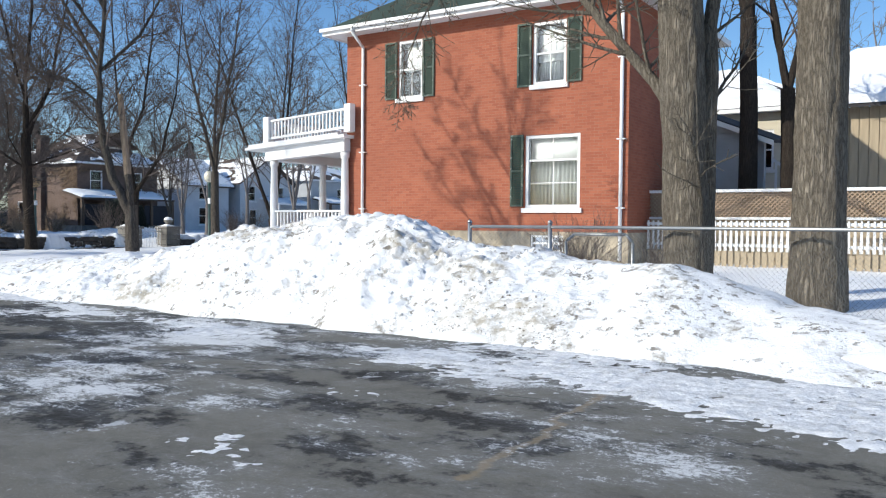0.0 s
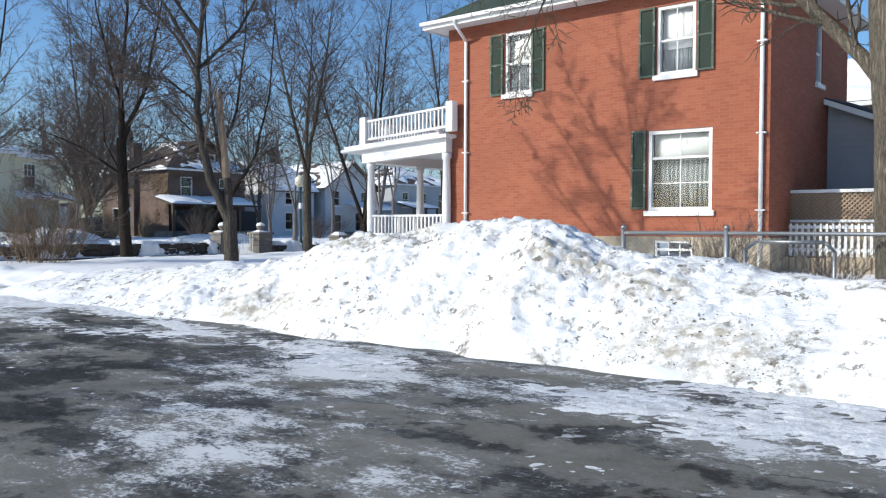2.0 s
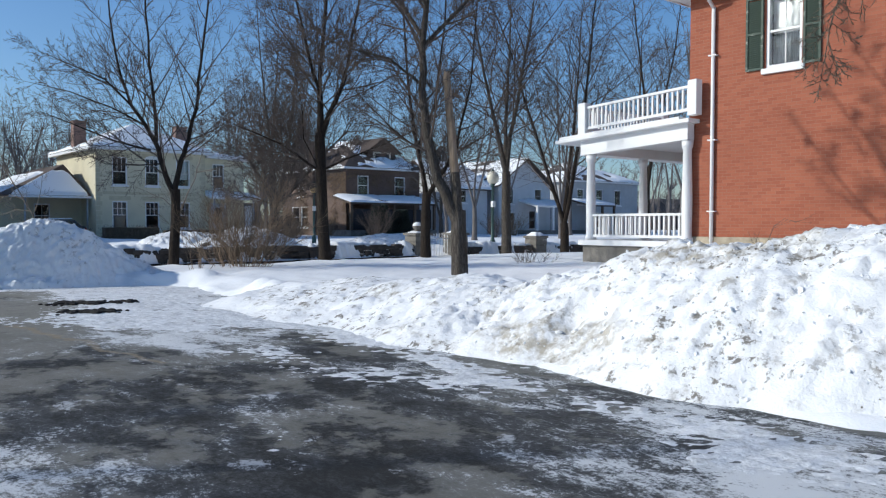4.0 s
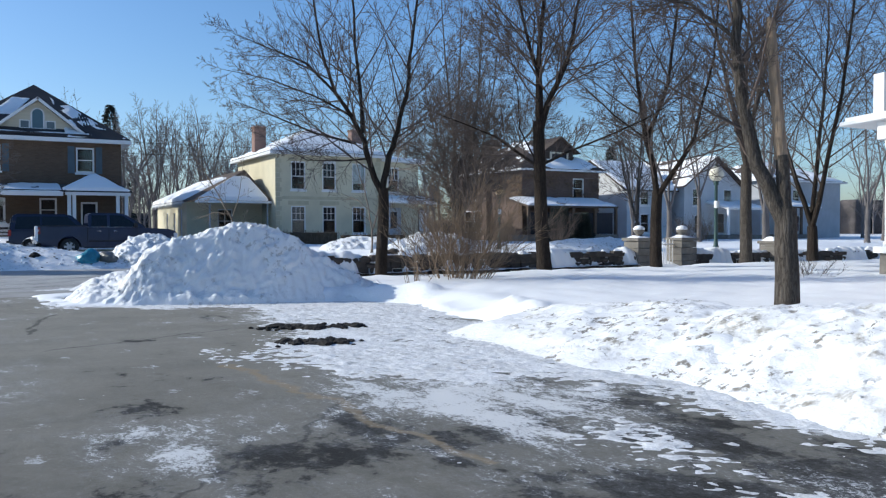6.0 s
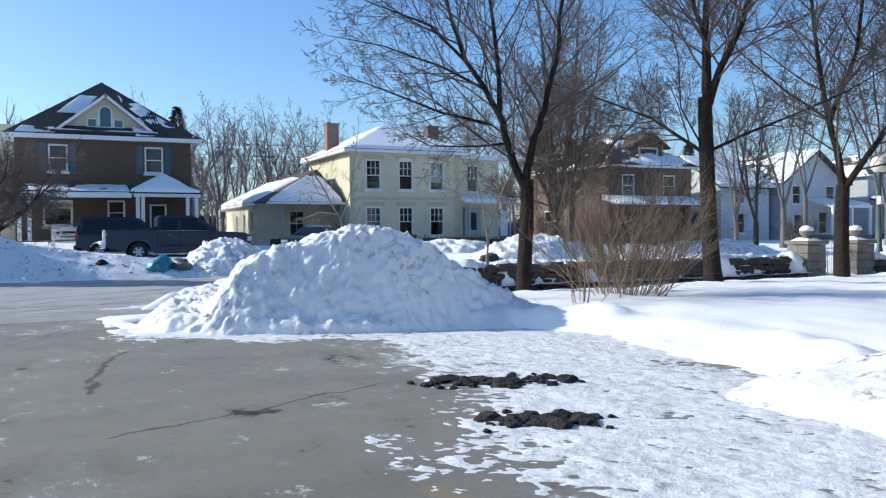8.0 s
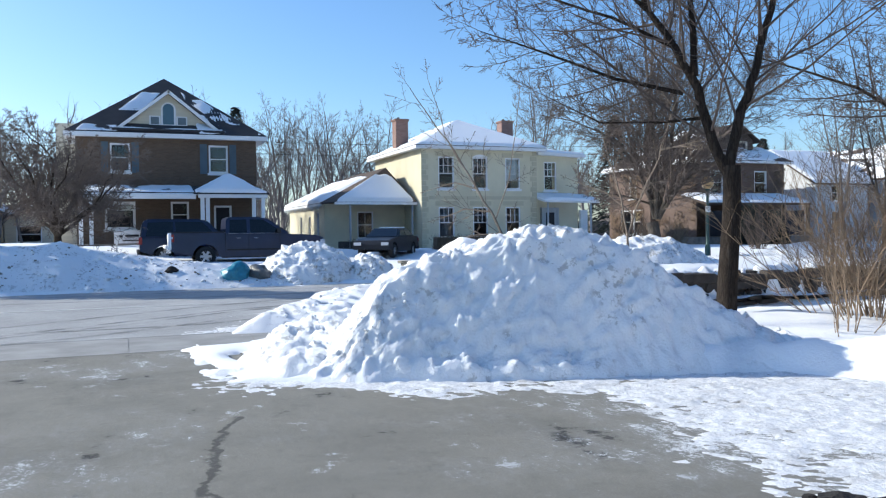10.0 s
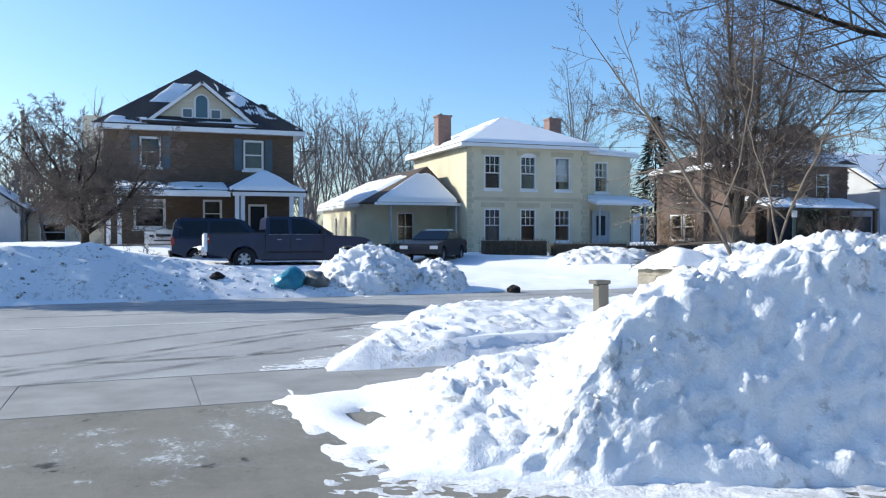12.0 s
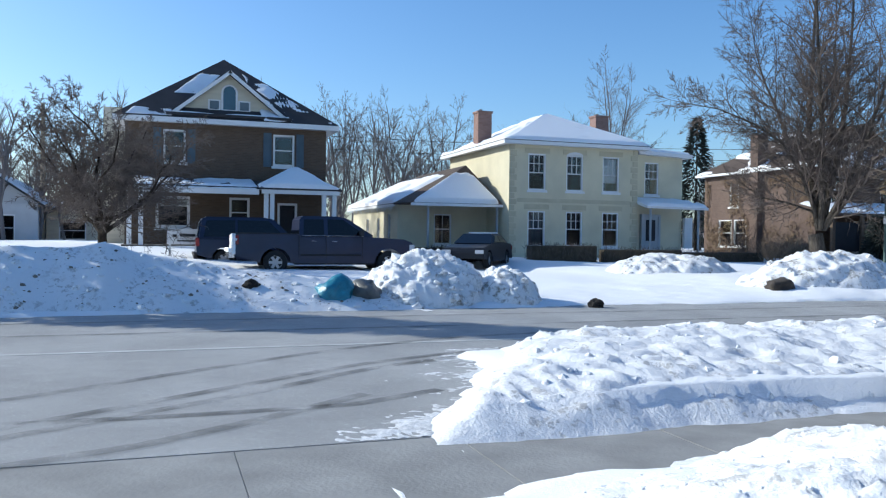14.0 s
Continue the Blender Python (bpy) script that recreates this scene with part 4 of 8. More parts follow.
def red_house():
    X0, X1, Y0, Y1, ZF, ZT = -13.45, -4.7, 19.44, 26.0, 1.02, 6.7
    h = thing("brick_house", (-9, 22.7, 0), "two-storey red brick house with white trim and green shutters", "house")
    ms = axes((0, Y0, 0), *FACE_S)
    w1 = (-7.47, 1.62, -5.94, 3.48)
    w2 = (-7.28, 4.75, -6.35, 6.33)
    w3 = (-11.55, 4.73, -10.73, 6.35)
    me_ = axes((X1, 0, 0), *FACE_E)
    side = [(22.9, 4.8, 23.5, 6.3)]
    wall_part(h, M_REDBRICK, ms, X0, X1, ZF, ZT, [w1, w2, w3])
    wall_part(h, M_REDBRICK, me_, Y0 + 0.28, Y1, ZF, ZT, side)
    wall_part(h, M_REDBRICK, axes((X0 + 0.28, 0, 0), *FACE_E), Y0 + 0.28, Y1, ZF, ZT)
    wall_part(h, M_REDBRICK, axes((0, Y1 - 0.28, 0), *FACE_S), X0 + 0.28, X1 - 0.28, ZF, ZT)
    rub = plain("buff_rubble", (0.40, 0.34, 0.25), 0.92, vary=0.45, big=4, relief=0.7, dist=0.02)
    wall_part(h, rub, axes((0, Y0 - 0.05, 0), *FACE_S), X0 - 0.05, X1 + 0.05, 0.0, ZF, [(-7.27, 0.52, -6.35, 0.93)], 0.3, "foundation", "rough buff stone foundation")
    wall_part(h, rub, axes((X1 + 0.05, 0, 0), *FACE_E), Y0 + 0.25, Y1, 0.0, ZF, (), 0.3, "foundation")
    # floors and partition behind the windows, coloured as dark as unlit rooms
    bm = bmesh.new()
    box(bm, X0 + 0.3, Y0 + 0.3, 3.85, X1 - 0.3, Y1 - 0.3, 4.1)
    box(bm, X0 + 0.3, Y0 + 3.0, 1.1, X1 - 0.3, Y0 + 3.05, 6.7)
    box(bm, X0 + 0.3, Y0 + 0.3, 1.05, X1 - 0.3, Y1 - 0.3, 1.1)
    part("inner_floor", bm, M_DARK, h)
    window(h, ms, *w1, cols=2, rows=2, split=0.655, curtain=(2.85, 1.68), blind=(3.42, 2.84), fr=0.085)
    window(h, ms, *w2, cols=2, rows=1, blind=(6.28, 5.35), curtain=(5.5, 4.8), fr=0.075)
    window(h, ms, *w3, cols=2, rows=1, blind=(6.3, 5.5), curtain=(5.6, 4.8), fr=0.07)
    window(h, me_, *side[0], cols=1, rows=1)
    window(h, axes((0, Y0 - 0.05, 0), *FACE_S), -7.27, 0.52, -6.35, 0.93, cols=3, rows=1, split=0.5, sill=0.0, fr=0.05)
    shutter(h, ms, -7.88, 1.66, -7.51, 3.5, M_SHUTTER)
    for a, b, c, d in ((-7.71, 4.72, -7.31, 6.33), (-6.31, 4.75, -5.92, 6.33), (-12.0, 4.72, -11.59, 6.33), (-10.69, 4.72, -10.31, 6.33)):
        shutter(h, ms, a, b, c, d, M_SHUTTER)
    hip_roof(h, X0, X1, Y0, Y1, 6.86, 9.3, 0.5, M_GREENROOF, ridge_x=1.6, ridge_y=0, thick=0.18)
    # gutter along the eave
    bm = bmesh.new()
    box(bm, X0 - 0.55, Y0 - 0.62, 6.78, X1 + 0.55, Y0 - 0.525, 6.87)
    part("gutter", bm, M_WHITE, h)
    for x in (-12.8, -4.86):
        bm = bmesh.new()
        tube(bm, (x, Y0 - 0.57, 6.8), (x, Y0 - 0.57, 6.68), 0.045)
        tube(bm, (x, Y0 - 0.57, 6.68), (x, Y0 - 0.06, 6.3), 0.045)
        tube(bm, (x, Y0 - 0.06, 6.32), (x, Y0 - 0.06, 0.35), 0.045)
        for z in (3.25, 1.6, 5.2):
            box(bm, x - 0.1, Y0 - 0.11, z, x + 0.1, Y0, z + 0.03)
        part("downpipe", bm, M_WHITE, h)
    # porch on the street front, sunk a little at its outer end
    before = set(h.children_recursive)
    bm = bmesh.new()
    box(bm, -16.6, 19.12, 0.76, -13.45, 26.4, 0.9)
    part("porch_floor", bm, M_WHITE, h)
    bm = bmesh.new()
    box(bm, -16.5, 19.2, 0.0, -13.5, 26.3, 0.76)
    part("porch_base", bm, M_STONE, h)
    bm = bmesh.new()
    box(bm, -17.3, 18.96, 3.68, -13.46, 26.8, 3.77, bevel=0.02)
    box(bm, -17.2, 19.02, 3.77, -13.46, 26.7, 3.85)
    box(bm, -13.46, 18.96, 3.68, -13.16, 19.43, 3.77)
    part("porch_roof", bm, M_WHITE, h)
    bm = bmesh.new()
    box(bm, -16.55, 19.14, 3.3, -13.3, 19.42, 3.68)
    box(bm, -16.55, 19.42, 3.3, -16.2, 26.4, 3.68)
    part("porch_beam", bm, M_WHITE, h)
    bm = bmesh.new()
    box(bm, -16.2, 19.42, 3.56, -13.46, 26.4, 3.6)
    part("porch_ceiling", bm, M_WHITE, h)
    for x, y in ((-16.32, 19.3), (-13.4, 19.3), (-16.32, 21.57), (-16.32, 24.3), (-16.32, 26.2)):
        bm = bmesh.new()
        lathe(bm, (x, y, 0.9), [(0.15, 0), (0.15, 0.08), (0.12, 0.12), (0.125, 1.0), (0.1, 2.2), (0.13, 2.23), (0.14, 2.4)], 18)
        part("column", bm, M_WHITE, h)
    baluster_rail(h, (-16.2, 19.28), (-13.52, 19.28), 0.97, 1.58)
    baluster_rail(h, (-16.32, 19.45), (-16.32, 21.45), 0.97, 1.58)
    baluster_rail(h, (-16.4, 19.22), (-13.27, 19.22), 3.97, 4.57)
    baluster_rail(h, (-16.5, 19.34), (-16.5, 26.2), 3.97, 4.57)
    for x, y in ((-16.5, 19.22), (-13.17, 19.22), (-16.5, 26.2), (-16.5, 22.7)):
        bm = bmesh.new()
        box(bm, x - 0.12, y - 0.12, 3.85, x + 0.12, y + 0.12, 4.67, bevel=0.01)
        part("rail_post", bm, M_WHITE, h)
    for ob in set(h.children_recursive) - before:
        for v in ob.data.vertices:
            if v.co.z > 3.0:
                v.co.z += 0.055 * (v.co.x + 13.4)
    # front door behind the porch
    bm = bmesh.new()
    box(bm, X0 - 0.03, 22.1, 0.95, X0 - 0.004, 23.1, 3.1)
    part("door", bm, M_SHUTTER, h)


red_house()


# ---- houses across the street ----
def arch_pane(bm, m, u, v, w, hgt, d0, d1, n=14):
    """A round-headed panel."""
    pts = [(u - w / 2, v), (u + w / 2, v)] + [(u + w / 2 * math.cos(math.pi * i / n), v + hgt - w / 2 + w / 2 * math.sin(math.pi * i / n)) for i in range(n + 1)]
    a = [bm.verts.new(m @ Vector((*p, d0))) for p in pts]
    b = [bm.verts.new(m @ Vector((*p, d1))) for p in pts]
    bm.faces.new(a[::-1])
    bm.faces.new(b)
    for i in range(len(pts)):
        j = (i + 1) % len(pts)
        bm.faces.new((a[i], a[j], b[j], b[i]))


def four_walls(parent, material, x0, x1, y0, y1, z0, z1, front, south, t=0.28):
    wall_part(parent, material, axes((x1, 0, 0), *FACE_E), y0, y1, z0, z1, front, t)
    wall_part(parent, material, axes((0, y0, 0), *FACE_S), x0, x1 - t, z0, z1, south, t)
    wall_part(parent, material, axes((0, y1 - t, 0), *FACE_S), x0, x1 - t, z0, z1, (), t)
    wall_part(parent, material, axes((x0 + t, 0, 0), *FACE_E), y0 + t, y1 - t, z0, z1, (), t)


def brown_house():
    x0, x1, y0, y1, zt = -66.4, -57.6, 1.03, 9.83, 6.35
    h = thing("brick_house", (-62, 5.4, 0.6), "brown brick house with cream gable, white trim and snowy porch roof", "house")
    me_ = axes((x1, 0, 0), *FACE_E)
    ups = [(2.6, 4.55, 3.55, 6.0), (7.38, 4.55, 8.36, 6.0)]
    lows = [(2.3, 1.65, 3.75, 3.05), (5.45, 1.7, 6.35, 3.05), (7.6, 0.95, 8.5, 2.85)]
    four_walls(h, M_BROWNBRICK, x0, x1, y0, y1, 0.4, zt, ups + lows, [(-64, 4.5, -63.1, 6.0), (-61, 1.6, -60, 3.1)])
    # room darkness behind the panes, painted on a floor and a partition
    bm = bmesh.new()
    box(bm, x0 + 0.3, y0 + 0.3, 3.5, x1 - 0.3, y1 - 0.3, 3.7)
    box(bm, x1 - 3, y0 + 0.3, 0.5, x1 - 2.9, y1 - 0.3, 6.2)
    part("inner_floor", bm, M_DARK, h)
    for w in ups:
        window(h, me_, *w, cols=1, rows=1, fr=0.09)
    for a, b in ((2.18, 2.52), (3.62, 3.96), (6.94, 7.3), (8.44, 8.78)):
        shutter(h, me_, a, 4.5, b, 6.05, M_BLUESHUTTER)
    window(h, me_, *lows[0], cols=1, rows=1, fr=0.12, split=0.7, blind=(3.0, 2.6))
    window(h, me_, *lows[1], cols=1, rows=1, fr=0.1)
    # door
    bm = bmesh.new()
    for a, b, c, d in ((7.6, 0.95, 7.7, 2.85), (8.4, 0.95, 8.5, 2.85), (7.7, 2.75, 8.4, 2.85)):
        box(bm, a, b, -0.15, c, d, 0.05, me_)
    dr = part("door", bm, M_WHITE, h)
    bm = bmesh.new()
    box(bm, 7.7, 0.95, -0.12, 8.4, 2.75, -0.08, me_)
    part("door_leaf", bm, M_DARK, dr)
    roof = hip_roof(h, x0, x1, y0, y1, 6.5, 10.05, 0.5, M_SHINGLE, ridge_x=0.5, ridge_y=0.0, thick=0.24)
    # front gable with three lights
    g0, g1, gz, gp, gx = 2.75, 8.1, 6.62, 8.75, -57.75
    bm = bmesh.new()
    prism(bm, ((gx, g0 + 0.2, gz), (gx, g1 - 0.2, gz), (gx, (g0 + g1) / 2, gp - 0.16)), (-0.15, 0, 0))
    gab = part("gable", bm, M_CREAM, h, "cream shingled gable")
    for s in (-1, 1):
        bm = bmesh.new()
        c = (g0 + g1) / 2
        end = g0 if s < 0 else g1
        tip, foot = Vector((0, c, gp)), Vector((0, end, gz))
        vs = []
        for x in (-62.0, gx + 0.3):
            for p in (foot, tip):
                for dz in (0.0, -0.14):
                    vs.append(bm.verts.new((x if p is foot or x > -60 else x + 0.6, p.y, p.z + dz)))
        for q in ((0, 2, 6, 4), (1, 5, 7, 3), (0, 4, 5, 1), (2, 3, 7, 6), (4, 6, 7, 5), (0, 1, 3, 2)):
            bm.faces.new([vs[i] for i in q])
        part("gable_roof", bm, M_SHINGLE, h)
        bm = bmesh.new()
        d = (tip - foot).normalized()
        up = Vector((0, -d.z, d.y)) if d.y > 0 else Vector((0, d.z, -d.y))
        q = [foot, tip, tip - up * 0.15, foot - up * 0.15]
        va = [bm.verts.new((gx + 0.36, p.y, p.z)) for p in q]
        vb = [bm.verts.new((gx + 0.42, p.y, p.z)) for p in q]
        bm.faces.new(va[::-1]); bm.faces.new(vb)
        for i in range(4):
            bm.faces.new((va[i], va[(i + 1) % 4], vb[(i + 1) % 4], vb[i]))
        part("bargeboard", bm, M_WHITE, gab)
    bm = bmesh.new()
    box(bm, gx + 0.02, g0 - 0.05, gz - 0.02, gx + 0.62, g1 + 0.05, gz + 0.1)
    part("gable_ledge", bm, M_SHINGLE, gab)
    mg = axes((gx, 0, 0), *FACE_E)
    cy = (g0 + g1) / 2
    bm = bmesh.new()
    arch_pane(bm, mg, cy, 6.95, 0.72, 1.2, 0.0, 0.06)
    for s in (-0.66, 0.66):
        box(bm, cy + s - 0.27, 6.95, 0.0, cy + s + 0.27, 7.45, 0.055, mg)
    part("window_frame", bm, M_WHITE, gab)
    bm = bmesh.new()
    arch_pane(bm, mg, cy, 7.02, 0.54, 1.06, 0.06, 0.075)
    part("pane", bm, plain("arched_glass", (0.06, 0.12, 0.16), 0.1), gab)
    for s in (-0.66, 0.66):
        bm = bmesh.new()
        box(bm, cy + s - 0.2, 7.02, 0.056, cy + s + 0.2, 7.39, 0.075, mg)
        part("pane", bm, plain("small_glass", (0.12, 0.15, 0.17), 0.15), gab)
    # snow lying on the hip
    roof_snow(roof, ((-57.1, 8.1, 6.52), (-57.1, 10.3, 6.52), (-61.0, 6.2, 9.4), (-60.2, 7.0, 8.9)), 0.045, 0.02, 3, 26)
    slope = lambda y, z: (-57.1 - 1.24 * (z - 6.5), y, z)
    roof_snow(roof, (slope(3.0, 7.8), slope(4.2, 7.8), slope(5.2, 9.05), slope(4.25, 9.05)), 0.05, 0.22, 5, 26)
    roof_snow(roof, (slope(8.0, 7.1), slope(9.2, 7.1), slope(7.2, 8.7), slope(6.3, 8.7)), 0.05, 0.16, 15, 26)
    roof_snow(roof, ((-66.8, 0.5, 6.52), (-57.2, 0.5, 6.52), (-61.5, 5.2, 9.8), (-62.4, 5.2, 9.8)), 0.06, 0.0, 6, 30)
    roof_snow(roof, (slope(1.0, 6.54), slope(3.0, 6.54), slope(3.0, 6.9), slope(1.3, 6.9)), 0.05, 0.3, 31, 20)
    roof_snow(roof, ((-57.05, 6.9, 6.56), (-57.4, 10.3, 6.52), (-61.2, 5.9, 9.7), (-60.2, 6.3, 9.0)), 0.05, 0.02, 34, 28)
    roof_snow(h, ((-57.68, 3.0, 6.73), (-57.68, 7.9, 6.73), (-57.2, 7.9, 6.735), (-57.2, 3.0, 6.735)), 0.05, 0.35, 36, 20)
    # porch: long low roof and a small hipped roof at the door
    bm = bmesh.new()
    for q in (((-57.6, 1.0, 3.75), (-57.6, 9.9, 3.75), (-55.2, 9.9, 3.32), (-55.2, 1.0, 3.32)),):
        bm.faces.new([bm.verts.new(p) for p in q])
    solid(bm, 0.1)
    pr = part("porch_roof", bm, M_SHINGLE, h)
    roof_snow(pr, ((-55.15, 1.0, 3.33), (-55.15, 6.6, 3.33), (-57.55, 6.6, 3.78), (-57.55, 1.0, 3.78)), 0.14, 0.5, 7, 22)
    bm = bmesh.new()
    e = [bm.verts.new(p) for p in ((-57.6, 6.5, 3.4), (-54.9, 6.5, 3.4), (-54.9, 10.05, 3.4), (-57.6, 10.05, 3.4))]
    r = [bm.verts.new(p) for p in ((-57.6, 8.2, 4.35), (-56.3, 8.2, 4.35))]
    for q in ((e[0], e[1], r[1], r[0]), (e[1], e[2], r[1]), (e[2], e[3], r[0], r[1])):
        bm.faces.new(q)
    solid(bm, 0.08)
    eh = part("entry_roof", bm, M_SHINGLE, h)
    roof_snow(eh, ((-54.88, 6.48, 3.42), (-54.88, 10.07, 3.42), (-56.3, 8.21, 4.37), (-56.3, 8.19, 4.37)), 0.12, 0.6, 8, 18)
    roof_snow(eh, ((-57.5, 6.48, 3.42), (-54.9, 6.48, 3.42), (-56.3, 8.2, 4.37), (-57.5, 8.2, 4.37)), 0.12, 0.6, 9, 18)
    bm = bmesh.new()
    box(bm, -55.3, 1.1, 3.1, -55.1, 6.5, 3.33)
    box(bm, -55.1, 6.6, 3.15, -54.95, 9.95, 3.42)
    box(bm, -57.5, 9.8, 3.15, -55.1, 9.95, 3.42)
    part("porch_beam", bm, M_WHITE, h)
    for y in (1.3, 1.75, 6.8, 7.05, 9.3, 9.75):
        bm = bmesh.new()
        box(bm, -55.25, y - 0.09, 0.9, -55.05, y + 0.09, 3.16, bevel=0.01)
        part("porch_post", bm, M_WHITE, h)
    bm = bmesh.new()
    box(bm, -57.6, 1.0, 0.4, -55.0, 9.9, 0.92)
    part("porch_floor", bm, M_STONE, h)
    bm = bmesh.new()
    box(bm, -63.2, -0.1, 0.4, -61.6, 1.02, 7.4)
    part("chimney", bm, M_CREAM, h)


brown_house()


def yellow_house():
    x0, x1, y0, y1, zt = -66.6, -57.6, 19.2, 26.7, 6.2
    h = thing("yellow_house", (-62, 23, 0.4), "two-storey pale yellow house with low wing and snow-covered hip roofs", "house")
    me_ = axes((x1, 0, 0), *FACE_E)
    cols = ((20.26, 21.26), (22.44, 23.42), (24.58, 25.58))
    ups = [(a, 3.85, b, 5.72) for a, b in cols]
    lows = [(a, 0.95, b, 2.78) for a, b in cols]
    four_walls(h, M_BUFF, x0, x1, y0, y1, 0.2, zt, ups + lows, [])
    # bay set back on the north side
    mb = axes((-58.2, 0, 0), *FACE_E)
    bay = [(27.53, 3.82, 28.43, 5.6), (27.25, 0.75, 28.3, 2.8)]
    wall_part(h, M_BUFF, mb, y1, 29.95, 0.2, 6.05, bay)
    wall_part(h, M_BUFF, axes((0, 29.67, 0), *FACE_S), -66, -58.48, 0.2, 6.05)
    # blackened floor and partition give the windows their unlit depth
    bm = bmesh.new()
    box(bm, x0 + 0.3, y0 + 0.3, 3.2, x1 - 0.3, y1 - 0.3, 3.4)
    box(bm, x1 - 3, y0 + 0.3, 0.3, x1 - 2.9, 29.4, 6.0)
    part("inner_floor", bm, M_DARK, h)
    for k, w in enumerate(ups):
        window(h, me_, *w, cols=1, rows=1, fr=0.075, split=0.48, upper=(3, 2), bar=0.03, blind=(w[3] - 0.1, w[1] + 0.5) if k == 2 else None)
    for k, w in enumerate(lows):
        window(h, me_, *w, cols=1, rows=1, fr=0.075, split=0.5, upper=(3, 2), bar=0.03, curtain=(w[3] - 0.1, w[1] + 0.1) if k == 0 else None)
    # arched head of the middle window
    ua, ub, va = ups[1][0], ups[1][2], ups[1][3]
    head = [(ua + (ub - ua) * q / 12, va + 0.16 * math.sin(math.pi * q / 12) ** 0.7) for q in range(13)]
    bm = bmesh.new()
    prism(bm, [me_ @ Vector((a, b, -0.02)) for a, b in head], (0.06, 0, 0))
    part("arched_head", bm, M_WHITE, h)
    window(h, mb, *bay[0], cols=1, rows=1, fr=0.07, upper=(3, 2), bar=0.03)
    bm = bmesh.new()
    box(bm, 27.25, 0.75, -0.12, 28.3, 2.8, -0.06, mb)
    part("door", bm, M_CREAM, h)
    # quoins, belt course and lintels
    for yq in (y0, y1 - 0.42):
        z = 0.3
        k = 0
        while z < 6.0:
            bm = bmesh.new()
            w = 0.42 if k % 2 else 0.3
            a = yq if yq == y0 else yq + 0.42 - w
            box(bm, a, z, -0.02, a + w, z + 0.28, 0.035, me_, bevel=0.01)
            part("quoin", bm, M_QUOIN, h)
            z += 0.31
            k += 1
    bm = bmesh.new()
    box(bm, y0 + 0.45, 3.22, 0.0, y1 - 0.45, 3.42, 0.03, me_)
    part("belt_course", bm, M_QUOIN, h)
    for a, b in cols:
        for z in (2.86, 5.74):
            bm = bmesh.new()
            box(bm, a - 0.2, z, 0.0, b + 0.2, z + 0.26, 0.028, me_)
            part("lintel", bm, M_QUOIN, h)
    roof = hip_roof(h, x0, x1, y0, y1, 6.33, 8.3, 0.45, M_BROWNROOF, ridge_x=0.9, thick=0.2)
    P = 8.32
    E = 6.37
    roof_snow(roof, ((-57.1, 18.7, E), (-57.1, 27.2, E), (-61.2, 22.97, P), (-61.2, 22.93, P)), 0.11, 0.6, 12)
    roof_snow(roof, ((-67.1, 18.7, E), (-57.1, 18.7, E), (-61.2, 22.95, P), (-63.0, 22.95, P)), 0.1, 0.22, 13)
    roof_snow(roof, ((-57.1, 27.2, E), (-67.1, 27.2, E), (-63.0, 22.95, P), (-61.2, 22.95, P)), 0.1, 0.5, 14)
    bm = bmesh.new()
    vs = [bm.verts.new(p) for p in ((-57.75, 26.9, 6.2), (-57.75, 30.3, 6.08), (-66, 30.3, 6.08), (-66, 26.9, 6.4))]
    bm.faces.new(vs)
    solid(bm, 0.2)
    br = part("bay_roof", bm, M_WHITE, h)
    roof_snow(br, ((-57.75, 26.9, 6.22), (-57.75, 30.3, 6.1), (-62, 30.3, 6.3), (-61.5, 26.5, 7.3)), 0.1, 0.6, 15, 20)
    for x, y, z in ((-61.7, 19.35, 8.35), (-60.9, 26.2, 8.4)):
        bm = bmesh.new()
        box(bm, x - 0.35, y - 0.4, 6.2, x + 0.35, y + 0.4, z - 0.12)
        box(bm, x - 0.41, y - 0.46, z - 0.12, x + 0.41, y + 0.46, z, bevel=0.02)
        ch = part("chimney", bm, M_CHIMNEY, h)
        bm = bmesh.new()
        tube(bm, (x, y - 0.12, z), (x, y - 0.12, z + 0.12), 0.09)
        part("flue", bm, M_STONE, ch)
    # low wing with verandah
    wx0, wx1, wy0 = -71.0, -60.6, 14.2
    mw = axes((wx1, 0, 0), *FACE_E)
    mws = axes((0, wy0, 0), *FACE_S)
    wall_part(h, M_BUFF, mw, wy0, y0, 0.2, 3.05, [(16.2, 1.0, 17.2, 2.6)], name="wing_wall")
    wall_part(h, M_BUFF, mws, wx0, wx1 - 0.28, 0.2, 3.05, [(-62.6, 0.6, -62.0, 2.6), (-64.9, 1.0, -64.3, 2.4), (-67.5, 1.0, -66.9, 2.4)], name="wing_wall")
    # black partitions paint the wing's rooms dark
    bm = bmesh.new()
    box(bm, wx0 + 0.1, 17.1, 0.2, wx1 - 1.0, 17.0, 3.0)
    box(bm, wx1 - 1.6, 14.5, 0.2, wx1 - 1.5, 19.1, 3.0)
    part("inner_wall", bm, M_DARK, h)
    window(h, mw, 16.2, 1.0, 17.2, 2.6, cols=2, rows=1)
    for u in (-62.6, -64.9, -67.5):
        window(h, mws, u, 0.95 if u < -63 else 0.6, u + 0.6, 2.4 if u < -63 else 2.6, cols=1, rows=1, fr=0.05, sill=0.06)
    bm = bmesh.new()
    e0, ez, pz = 0.35, 3.1, 5.3
    ry = y0 - 1.0
    e = [bm.verts.new(p) for p in ((wx0 - e0, wy0 - e0, ez), (-60.2, wy0 - e0, ez), (-58.3, wy0 + 0.05, ez), (-58.3, y0 - 0.02, ez), (wx0 - e0, y0 - 0.02, ez))]
